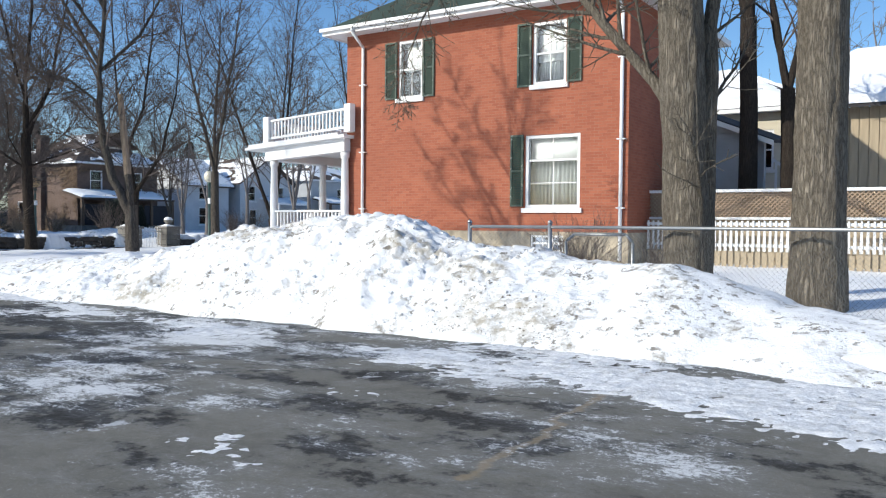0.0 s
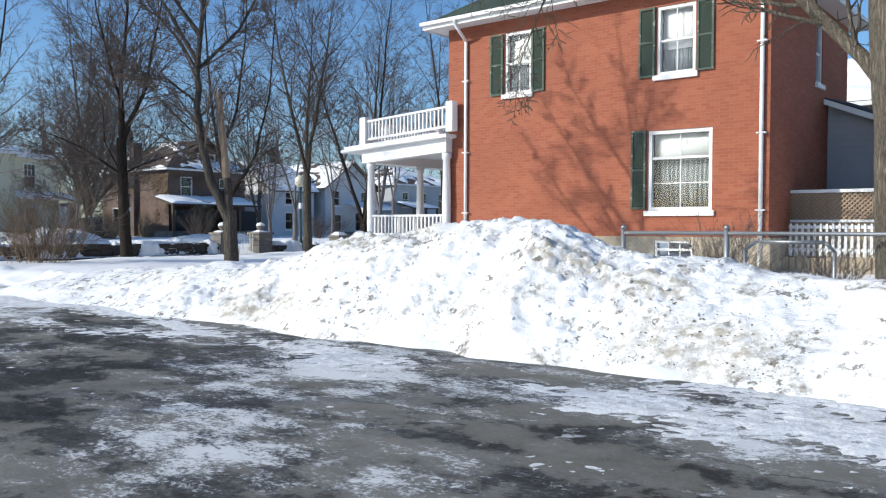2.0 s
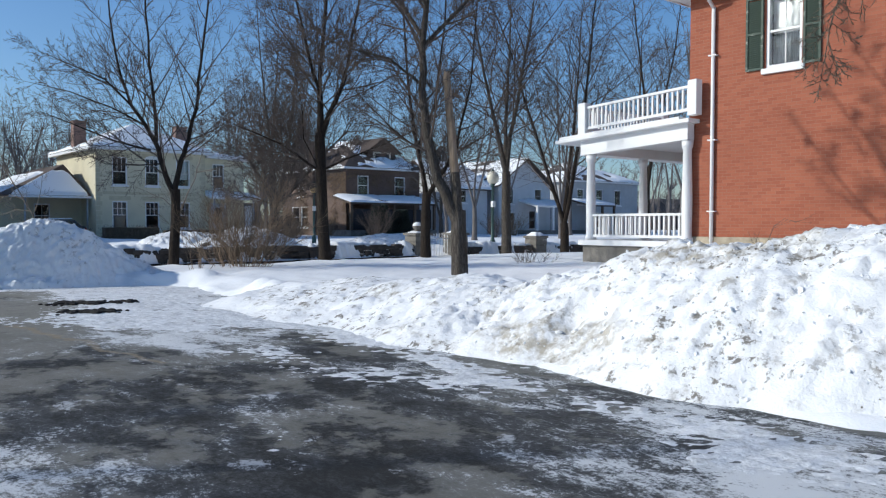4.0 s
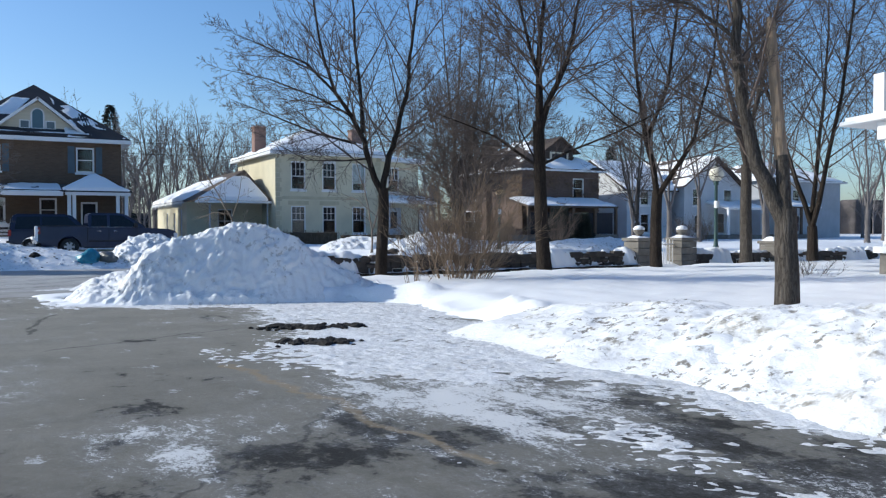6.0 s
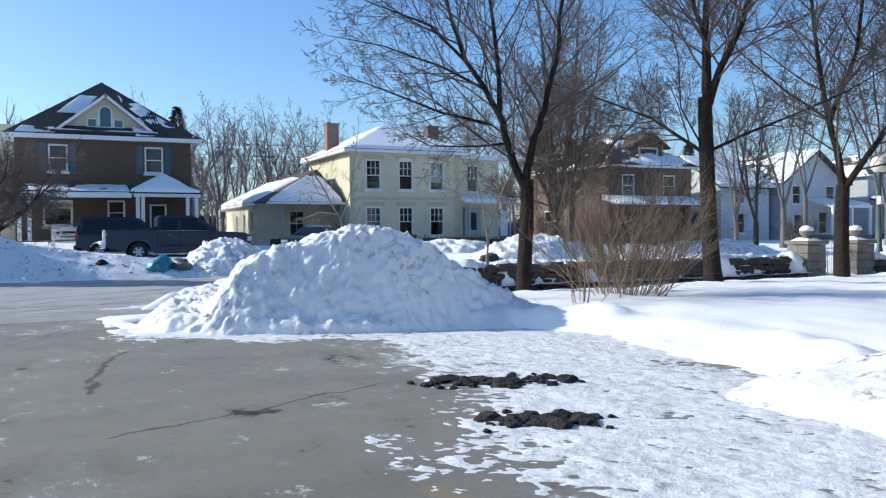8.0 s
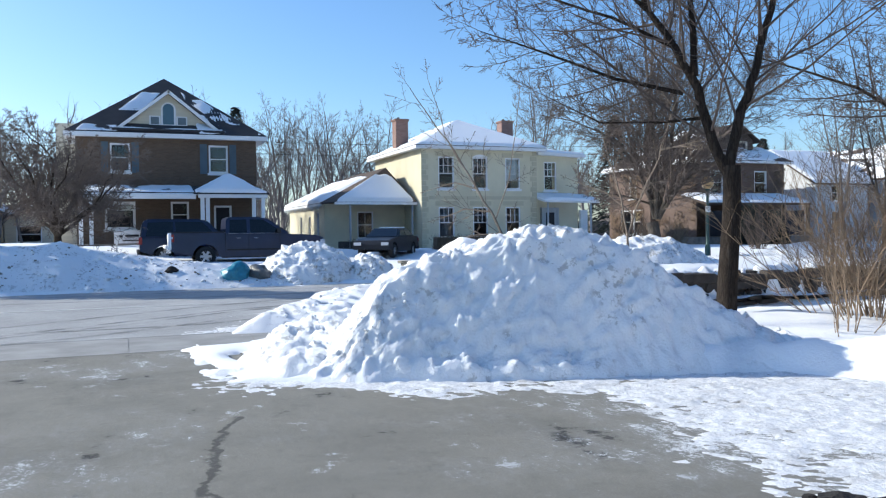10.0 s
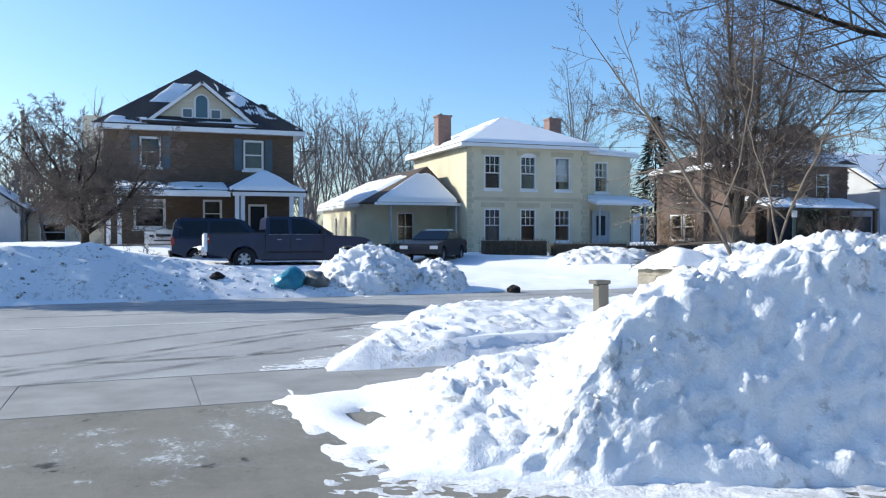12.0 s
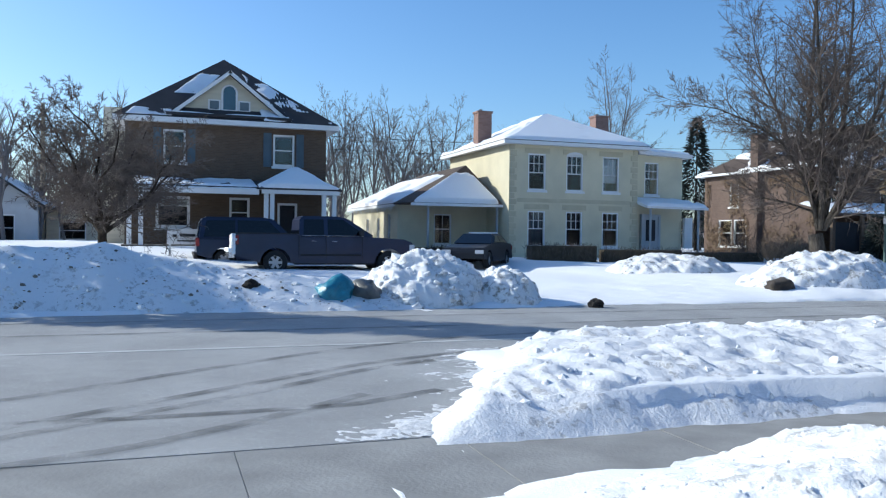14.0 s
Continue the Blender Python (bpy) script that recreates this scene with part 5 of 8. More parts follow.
    r = [bm.verts.new(p) for p in ((wx0 + 1.5, ry, pz), (-61.2, ry, pz))]
    for q in ((e[0], e[1], r[1], r[0]), (e[1], e[2], r[1]), (e[2], e[3], r[1]), (e[3], e[4], r[0], r[1]), (e[4], e[0], r[0])):
        bm.faces.new(q)
    solid(bm, 0.08)
    wr = part("wing_roof", bm, M_BROWNROOF, h)
    roof_snow(wr, ((-58.28, wy0 + 0.1, ez + 0.02), (-58.28, y0 - 0.2, ez + 0.02), (-60.5, ry - 0.15, pz - 0.5), (-60.5, ry - 0.75, pz - 0.5)), 0.2, 0.62, 16)
    roof_snow(wr, ((wx0 - e0, wy0 - e0, ez + 0.02), (-60.2, wy0 - e0, ez + 0.02), (-61.4, ry - 1.1, pz - 0.55), (wx0 + 1.2, ry - 1.1, pz - 0.55)), 0.16, 0.4, 17)
    bm = bmesh.new()
    box(bm, -58.4, wy0 + 0.05, ez - 0.16, -58.27, y0 - 0.02, ez - 0.02)
    box(bm, wx0 - e0, wy0 - e0, ez - 0.16, -60.2, wy0 - e0 + 0.1, ez - 0.02)
    part("wing_fascia", bm, M_WHITE, wr)
    for y in (15.2, 18.95):
        bm = bmesh.new()
        tube(bm, (-58.5, y, 0.2), (-58.5, y, ez - 0.1), 0.06)
        part("verandah_post", bm, M_GREYWALL, h)
    bm = bmesh.new()
    box(bm, -58.6, wy0 + 0.3, 0.2, -58.52, y0 - 0.25, 0.85)
    part("verandah_board", bm, M_DARKSTONE, h)
    for k in range(46):
        bm = bmesh.new()
        x, ln = -60.3 - k * 0.245, random.uniform(0.08, 0.32)
        tube(bm, (x, wy0 - e0 + 0.01, ez - 0.14), (x, wy0 - e0 + 0.01, ez - 0.16 - ln), 0.022, 0.003, 6)
        part("icicle", bm, M_ICE, h)
    # small side porch
    bm = bmesh.new()
    vs = [bm.verts.new(p) for p in ((-58.2, 26.7, 3.55), (-56.6, 26.7, 3.15), (-56.6, 30.55, 3.1), (-58.2, 30.55, 3.5))]
    bm.faces.new(vs)
    solid(bm, 0.12)
    sp = part("porch_roof", bm, M_WHITE, h)
    roof_snow(sp, ((-56.58, 26.72, 3.17), (-56.58, 30.55, 3.12), (-58.2, 30.55, 3.53), (-58.2, 26.72, 3.57)), 0.14, 0.6, 18, 18)
    md = axes((-58.35, 0, 0), *FACE_E)
    bm = bmesh.new()
    for u0, v0, u1, v1 in ((27.3, 0.6, 27.42, 2.75), (28.38, 0.6, 28.5, 2.75), (27.42, 2.63, 28.38, 2.75)):
        box(bm, u0, v0, 0.0, u1, v1, 0.3, md)
    ed = part("door", bm, M_GREYWALL, h)
    bm = bmesh.new()
    box(bm, 27.42, 0.6, 0.0, 28.38, 2.63, 0.24, md)
    part("door_leaf", bm, M_GREYWALL, ed)
    bm = bmesh.new()
    box(bm, 27.6, 1.3, 0.24, 28.2, 2.45, 0.255, md, bevel=0.004)
    part("door_glass", bm, M_DARK, ed)
    for y in (27.0, 30.0):
        bm = bmesh.new()
        tube(bm, (-56.75, y, 0.2), (-56.75, y, 3.05), 0.06)
        part("porch_post", bm, M_GREYWALL, h)
    bm = bmesh.new()
    box(bm, -58.15, 30.0, 0.9, -57.95, 30.5, 2.6)
    part("porch_screen", bm, M_WHITE, h)


yellow_house()


def plain_house(name, label, x0, x1, y0, y1, zt, peak, wallmat, roofmat, windows, ridge="x", base=0.1, porch=None, seed=1, cover=0.4, gable=False, over=0.45):
    """A house further down the street: walls with windows, a hip or gable roof with snow, and a porch."""
    h = thing(name, ((x0 + x1) / 2, (y0 + y1) / 2, base), label, "house")
    me_ = axes((x1, 0, 0), *FACE_E)
    ms = axes((0, y0, 0), *FACE_S)
    fr = [w[1:] for w in windows if w[0] == "f"]
    so = [w[1:] for w in windows if w[0] == "s"]
    four_walls(h, wallmat, x0, x1, y0, y1, base, zt, fr, so)
    # floor and partition painted near-black for the shade indoors
    bm = bmesh.new()
    box(bm, x0 + 0.3, y0 + 0.3, 3.2, x1 - 0.3, y1 - 0.3, 3.4)
    box(bm, x1 - 2.6, y0 + 0.3, base, x1 - 2.5, y1 - 0.3, zt - 0.2)
    part("inner_floor", bm, M_DARK, h)
    for w in fr:
        window(h, me_, *w, cols=1, rows=1, fr=0.08)
    for w in so:
        window(h, ms, *w, cols=1, rows=1, fr=0.08)
    cx, cy = (x0 + x1) / 2, (y0 + y1) / 2
    if not gable:
        rx = max(0.0, (x1 - x0 - (y1 - y0)) / 2)
        ry = max(0.0, (y1 - y0 - (x1 - x0)) / 2)
        roof = hip_roof(h, x0, x1, y0, y1, zt + 0.15, peak, over, roofmat, ridge_x=rx, ridge_y=ry)
        a0, a1, b0, b1, z = x0 - over, x1 + over, y0 - over, y1 + over, zt + 0.17
        roof_snow(roof, ((a1, b0, z), (a1, b1, z), (cx + rx, cy + ry, peak), (cx + rx, cy - ry, peak)), 0.12, cover, seed)
        roof_snow(roof, ((a0, b0, z), (a1, b0, z), (cx + rx, cy - ry, peak), (cx - rx, cy - ry, peak)), 0.12, cover, seed + 1)
    else:
        bm = bmesh.new()
        z = zt + 0.1
        a0, a1, b0, b1 = x0 - over, x1 + over, y0 - over, y1 + over
        if ridge == "x":
            q = (((a0, b0, z - 0.25), (a1, b0, z - 0.25), (a1, cy, peak), (a0, cy, peak)), ((a1, b1, z - 0.25), (a0, b1, z - 0.25), (a0, cy, peak), (a1, cy, peak)))
            tri = (((x1 - 0.1, y0, zt), (x1 - 0.1, y1, zt), (x1 - 0.1, cy, peak - 0.12)),)
        else:
            q = (((a1, b0, z - 0.25), (a1, b1, z - 0.25), (cx, b1, peak), (cx, b0, peak)), ((a0, b1, z - 0.25), (a0, b0, z - 0.25), (cx, b0, peak), (cx, b1, peak)))
            tri = (((x0, y0 + 0.1, zt), (x1, y0 + 0.1, zt), (cx, y0 + 0.1, peak - 0.12)),)
        for s in q:
            bm.faces.new([bm.verts.new(p) for p in s])
        solid(bm, 0.12)
        roof = part("roof", bm, roofmat, h)
        bm = bmesh.new()
        for s in tri:
            prism(bm, s, (-0.15, 0, 0) if ridge == "x" else (0, 0.15, 0))
        part("gable", bm, wallmat, h)
        up = Vector((0, 0, 0.02))
        for k, s in enumerate(q):
            roof_snow(roof, [Vector(p) + up for p in s], 0.12, cover, seed + k)
    if porch:
        p0, p1, pz = porch
        bm = bmesh.new()
        vs = [bm.verts.new(p) for p in ((x1, p0, pz + 0.6), (x1 + 2.6, p0, pz), (x1 + 2.6, p1, pz), (x1, p1, pz + 0.6))]
        bm.faces.new(vs)
        solid(bm, 0.15)
        pr = part("porch_roof", bm, M_WHITE if wallmat is M_WHITEWALL else roofmat, h)
        roof_snow(pr, ((x1 + 2.6, p0, pz + 0.02), (x1 + 2.6, p1, pz + 0.02), (x1, p1, pz + 0.63), (x1, p0, pz + 0.63)), 0.14, 0.55, seed + 4, 22)
        n = max(2, round((p1 - p0) / 2.4))
        for i in range(n + 1):
            bm = bmesh.new()
            y = p0 + 0.15 + (p1 - p0 - 0.3) * i / n
            box(bm, x1 + 2.35, y - 0.1, base, x1 + 2.55, y + 0.1, pz - 0.08, bevel=0.01)
            part("porch_post", bm, M_WHITE if wallmat is M_WHITEWALL else M_BROWNBRICK, h)
        bm = bmesh.new()
        box(bm, x1, p0, base, x1 + 2.6, p1, base + 0.6)
        part("porch_floor", bm, M_STONE, h)
    return h


hc = plain_house("brick_house", "rust brick house with gabled dormer and dark porch behind the trees", -67.2, -57.0, 38.2, 45.6, 5.7, 8.5, M_RUSTBRICK, M_BROWNROOF,
                 [("f", 39.3, 3.6, 40.4, 5.2), ("f", 43.0, 3.6, 44.1, 5.2), ("f", 41, 0.9, 42.2, 2.6), ("s", -64.6, 3.6, -63.7, 5.2), ("s", -65.7, 1.0, -64.35, 2.75), ("s", -64.15, 1.0, -62.9, 2.75)],
                 base=0.2, porch=(36.9, 45.4, 2.95), seed=31, cover=-0.05)
# dark sheets between the porch posts: the deep porch shade built as panels
for k in range(3):
    bm = bmesh.new()
    box(bm, -54.66, 37.3 + k * 2.65, 0.85, -54.62, 39.7 + k * 2.65, 2.45)
    part("porch_screen", bm, M_DARK, hc, "dark panel painting the shade inside the porch")
rnd = random.Random(17)
verts, faces = [], []
for k in range(15000):
    on_front = rnd.random() < 0.3
    u, z = (rnd.uniform(38.2, 45.6) if on_front else rnd.uniform(-67, -57)), rnd.uniform(0.3, 5.4)
    if fbm(np.array([u]), np.array([z]), 0.55, 3, 41)[0] < rnd.gauss(0.05 * z - 0.14, 0.1):
        continue
    r, a, o = rnd.uniform(0.03, 0.1), rnd.uniform(0, 6.28), rnd.uniform(0.03, 0.14)
    n = len(verts)
    for q in range(3):
        du, dz, w = r * math.cos(a + q * 2.1), r * math.sin(a + q * 2.1), o + rnd.uniform(-0.03, 0.05)
        verts.append((-57.0 + w, u + du, z + dz) if on_front else (u + du, 38.2 - w, z + dz))
    faces.append((n, n + 1, n + 2))
tagged(part_mesh("ivy", pydata("ivy", verts, faces), plain("dry_ivy", (0.15, 0.10, 0.062), 0.9, vary=0.5, big=5), hc, "dry brown ivy climbing the brick"), kind="stuff")
# dormer
bm = bmesh.new()
box(bm, -62, 41.0, 6.0, -58.0, 43.8, 7.4)
for s in (-1, 1):
    vs = [bm.verts.new(p) for p in ((-62, 42.4, 8.5), (-57.6, 42.4, 8.5), (-57.6, 42.4 + s * 1.9, 7.2), (-62, 42.4 + s * 1.9, 7.2))]
    bm.faces.new(vs)
bm.faces.new([bm.verts.new(p) for p in ((-57.98, 41.0, 7.4), (-57.98, 43.8, 7.4), (-57.98, 42.4, 8.4))])
dm = part("dormer", bm, M_BROWNROOF, hc)
bm = bmesh.new()
box(bm, -58.02, 41.5, 6.3, -57.95, 43.3, 7.3)
part("window_frame", bm, M_CREAM, dm)
bm = bmesh.new()
box(bm, -57.96, 41.7, 6.45, -57.93, 43.1, 7.15)
part("pane", bm, M_DARK, dm)
bm = bmesh.new()
box(bm, -62.15, 37.8, 0.2, -61.45, 38.6, 8.1, bevel=0.02)
part("chimney", bm, M_RUSTBRICK, hc)

plain_house("white_house", "white clapboard house with a steep snow-covered roof", -66, -57.5, 49.0, 54.0, 4.6, 7.2, M_WHITEWALL, M_BROWNROOF,
            [("f", 50.5, 0.9, 51.5, 2.5), ("f", 50.5, 3.2, 51.5, 4.4), ("s", -62, 1, -61, 2.4)], ridge="y", gable=True, seed=41, cover=0.6)
plain_house("white_house", "white two-storey house with a small front porch", -66, -57.0, 55.0, 62.0, 5.0, 7.6, M_WHITEWALL, M_BROWNROOF,
            [("f", 56.0, 3.2, 57.0, 4.7), ("f", 59.8, 3.2, 60.8, 4.7), ("f", 59.0, 0.8, 60.0, 2.6), ("f", 56.2, 0.8, 57.2, 2.4), ("s", -60, 3.2, -59, 4.7), ("s", -60, .9, -59, 2.4)], porch=(57.5, 62.0, 3.0), gable=True, ridge="x", seed=45, cover=0.3)
plain_house("grey_house", "grey two-storey house with a dark porch down the street", -67, -57.0, 64.8, 76.0, 5.6, 8.0, M_GREYWALL, M_BROWNROOF,
            [("f", 66, 3.3, 67.1, 4.9), ("f", 69, 3.3, 70.1, 4.9), ("f", 72, 3.3, 73.1, 4.9), ("f", 69, 0.9, 70.1, 2.5), ("s", -60.5, 3.3, -59.5, 4.9), ("s", -63.5, 3.3, -62.5, 4.9), ("s", -61, .8, -60, 2.5)], porch=(65, 69, 3.2), seed=51, cover=0.1)
plain_house("small_garage", "small pale garage with a snowy gable roof", -80, -73, -8.6, -4.4, 3.1, 4.7, M_WHITEWALL, M_SHINGLE, [("f", -7.4, 0.8, -5.6, 2.4)], gable=True, seed=55, cover=0.5, base=0.5)
plain_house("small_garage", "low cream garage with a snowy roof beyond the garden", -84, -76, -4.3, -1.2, 2.5, 3.5, M_CREAM, M_SHINGLE, [("f", -3.6, 0.9, -2.0, 2.1)], gable=True, seed=58, cover=0.4, base=0.5)


# ---- trees ----
def grow(seed, height, r0, fork, leaders, lean, density, twig, lift=0.35, first=None, limbs=(), splay=(0.13, 0.32), crook=1.0):
    """Branch paths of a bare tree that stands at the origin: (points, radii, level). crook: how far its limbs wind."""
    rnd = random.Random(seed)
    out = []

    def wander(p, d, length, ra, rb, n, wob, up):
        pts, rad, aim = [p.copy()], [ra], d.copy()
        for i in range(n):
            aim = (aim + Vector((0, 0, up))).normalized()
            d = (d * 0.55 + aim * 0.45 + Vector((rnd.gauss(0, wob), rnd.gauss(0, wob), rnd.gauss(0, wob)))).normalized()
            p = p + d * (length / n)
            pts.append(p.copy())
            rad.append(ra + (rb - ra) * ((i + 1) / n) ** 0.8)
        return pts, rad, d

    def sprout(pts, rad, level, length, count):
        turn = rnd.uniform(0, 6.283)
        for k in range(count):
            s = 1.0 if k == 0 else 0.1 + 0.9 * (k + rnd.uniform(-0.4, 0.4)) / count
            s = min(max(s, 0.08), 1.0)
            i = min(int(s * (len(pts) - 1)), len(pts) - 2)
            f = s * (len(pts) - 1) - i
            p = pts[i].lerp(pts[i + 1], f)
            r = rad[i] + (rad[i + 1] - rad[i]) * f
            axis = (pts[i + 1] - pts[i]).normalized()
            side = axis.orthogonal()
            turn += 2.4 + rnd.uniform(-0.5, 0.5)
            side.rotate(Matrix.Rotation(turn, 3, axis))
            ang = rnd.uniform(0.55, 1.0) if k else 0.12
            d = (axis * math.cos(ang) + side.normalized() * math.sin(ang)).normalized()
            ln = length * rnd.uniform(0.55, 1.2) * (1.2 - 0.7 * s)
            ra = max(min(r * 0.55, (0.024, 0.01, 0.005)[level - 2] * min(r0 / 0.16, 1.3)), twig)
            n = 5 if level == 2 else 4 if level == 3 else 2
            a, b, _ = wander(p, d, ln, ra, max(ra * 0.35, twig * 0.6), n, (0.07, 0.11, 0.14)[level - 2] * crook, 0.12 * lift)
            out.append((a, b, level))
            if level < 4:
                sprout(a, b, level + 1, ln * (0.46 if level < 3 else 0.5), max(2, round(density[level - 1] * rnd.uniform(0.75, 1.25))))

    tr, rr, d = wander(Vector((0, 0, -0.3)), Vector((lean[0], lean[1], 1)).normalized(), fork + 0.3, r0 * 1.12, r0 * 0.86, 6, 0.02, 0.0)
    rr[0] = r0 * 1.55
    rr[1] = r0 * 1.08
    out.append((tr, rr, 0))
    for k in range(leaders):
        a = 6.283 * (k / leaders) + rnd.uniform(-0.5, 0.5) if first is None else first + 3.1416 * k + rnd.uniform(-0.3, 0.3)
        tilt = rnd.uniform(*splay) if leaders > 1 else 0.03
        dd = Vector((math.cos(a) * math.sin(tilt) + lean[0] * 0.5, math.sin(a) * math.sin(tilt) + lean[1] * 0.5, math.cos(tilt)))
        ln = (height - fork) * rnd.uniform(0.85, 1.05)
        ra = r0 * (0.86 if leaders == 1 else 0.66 if leaders == 2 else 0.52)
        pts, rad, _ = wander(tr[-1] - Vector((0, 0, 0.05)), dd, ln, ra, twig * 2, 12, 0.045 * crook, 0.02)
        out.append((pts, rad, 1))
        sprout(pts, rad, 2, ln * 0.4, density[0])
    for pts, ra, rb, reach, count in limbs:
        pts = [Vector(p) for p in pts]
        fine = []
        for i in range(len(pts) - 1):
            fine += [pts[i].lerp(pts[i + 1], q / 3) + Vector((rnd.gauss(0, 0.012), rnd.gauss(0, 0.012), 0)) * (q > 0) for q in range(3)]
        pts = fine + [pts[-1]]
        rad = [ra + (rb - ra) * i / (len(pts) - 1) for i in range(len(pts))]
        out.append((pts, rad, 1))
        if count:
            sprout(pts, rad, 2, reach, count)
    return out


def limb_mesh(name, paths, sides):
    verts, faces = [], []
    for pts, rad, level in paths:
        n = sides[min(level, len(sides) - 1)]
        prev = None
        for i, (p, r) in enumerate(zip(pts, rad)):
            d = (pts[min(i + 1, len(pts) - 1)] - pts[max(i - 1, 0)]).normalized()
            a = d.cross(Vector((0.31, 0.93, 0.2))).normalized()
            b = d.cross(a)
            k = len(verts)
            for j in range(n):
                c, s = math.cos(6.2832 * j / n), math.sin(6.2832 * j / n)
                verts.append((p.x + r * (c * a.x + s * b.x), p.y + r * (c * a.y + s * b.y), p.z + r * (c * a.z + s * b.z)))
            if prev is not None:
                for j in range(n):
                    q = (j + 1) % n
                    faces.append((prev + j, prev + q, k + q, k + j))
            prev = k
    return pydata(name, verts, faces, True)


def tree(loc, label, seed, height, r0, fork, leaders=3, lean=(0, 0), density=(12, 8, 6), twig=0.006, barkmat=M_BARKD, twigmat=M_TWIG, group="bare street trees", lift=0.35, first=None, name="tree", limbs=(), splay=(0.13, 0.32), crook=1.0):
    t = thing(name, loc, label, "tree", group)
    paths = grow(seed, height, r0, fork, leaders, lean, density, twig, lift=lift, first=first, limbs=limbs, splay=splay, crook=crook)
    big = [p for p in paths if p[2] <= 1]
    small = [p for p in paths if p[2] > 1]
    a = part_mesh("trunk", limb_mesh("trunk", big, (14, 9)), barkmat, t)
    b = part_mesh("crown", limb_mesh("crown", small, (6, 6, 5, 3, 3)), twigmat, t, "bare branching crown of fine twigs")
    for o in (a, b):
        o.matrix_parent_inverse = Matrix()
    return t


L = "tall bare maple with forked limbs standing in snow"
D = (22, 12, 9)
tree((-21.77, 10.14, 0.1), "dark slender bare tree beside a snow pile", 3, 2.6, 0.125, 2.05, 0, (0.01, 0.015), (22, 9, 7), twig=0.0042,
     limbs=[([(0.02, 0.04, 1.95), (-0.07, -0.12, 2.35), (-0.16, -0.27, 3.03), (-0.3, -0.51, 3.56), (-0.47, -0.79, 4.04), (-0.59, -0.99, 4.7), (-0.75, -1.2, 6.2), (-0.8, -1.3, 8.6)], 0.075, 0.01, 2.2, 24),
            ([(-0.18, -0.31, 3.2), (-0.2, -0.34, 4.02), (-0.27, -0.44, 5.06), (-0.3, -0.5, 7.0), (-0.2, -0.5, 9.4)], 0.048, 0.008, 2.0, 20),
            ([(0.02, 0.04, 1.95), (0.1, 0.18, 2.74), (0.2, 0.34, 3.25), (0.3, 0.5, 4.0), (0.35, 0.59, 5.02), (0.45, 0.8, 7.0), (0.5, 0.8, 9.2)], 0.072, 0.01, 2.2, 26),
            ([(-0.14, -0.23, 2.66), (-0.4, -0.68, 2.62), (-0.79, -1.33, 2.64), (-1.13, -1.91, 3.0)], 0.022, 0.005, 0.9, 14),
            ([(-0.25, -0.43, 2.98), (-0.69, -1.16, 3.2), (-1.18, -1.99, 3.6), (-1.58, -2.66, 3.9)], 0.03, 0.006, 1.1, 18),
            ([(-0.3, -0.51, 3.56), (-0.72, -1.2, 4.0), (-1.2, -2.0, 4.35), (-1.7, -2.75, 4.55)], 0.026, 0.006, 1.1, 16),
            ([(-0.47, -0.79, 4.04), (-0.78, -1.32, 4.67), (-1.13, -1.9, 4.95), (-1.6, -2.6, 5.3)], 0.03, 0.006, 1.2, 16)])
tree((-22.2, 14.77, 0.15), L, 5, 4.2, 0.16, 3.75, 0, (-0.018, -0.018), D, twig=0.005,
     limbs=[([(-0.08, -0.08, 3.6), (0.07, 0.08, 4.3), (0.32, 0.34, 5.04), (0.43, 0.45, 5.57), (0.7, 0.8, 8.0), (0.8, 0.9, 12.0)], 0.085, 0.012, 2.6, 24),
            ([(-0.08, -0.08, 3.6), (-0.11, -0.11, 4.54), (-0.12, -0.13, 4.98), (-0.1, 0.0, 6.5), (0.05, 0.1, 9), (0, 0, 12.4)], 0.105, 0.012, 2.8, 26),
            ([(-0.12, -0.13, 4.9), (-0.29, -0.3, 5.66), (-0.6, -0.6, 7.5), (-0.8, -0.9, 10.5)], 0.055, 0.01, 2.3, 20),
            ([(-0.1, -0.1, 2.6), (-0.47, -0.5, 3.0), (-0.85, -0.89, 3.4), (-1.55, -1.62, 3.83), (-2.2, -2.3, 4.2)], 0.042, 0.008, 1.2, 18),
            ([(-0.09, -0.1, 2.65), (0.33, 0.34, 2.95), (0.95, 1.0, 3.3), (1.6, 1.7, 3.7), (2.2, 2.3, 4.2)], 0.036, 0.008, 1.2, 18),
            ([(-0.15, -0.15, 2.75), (-0.44, -0.46, 3.57), (-0.47, -0.5, 4.58), (-0.6, -0.7, 5.6)], 0.022, 0.006, 0.9, 14)])
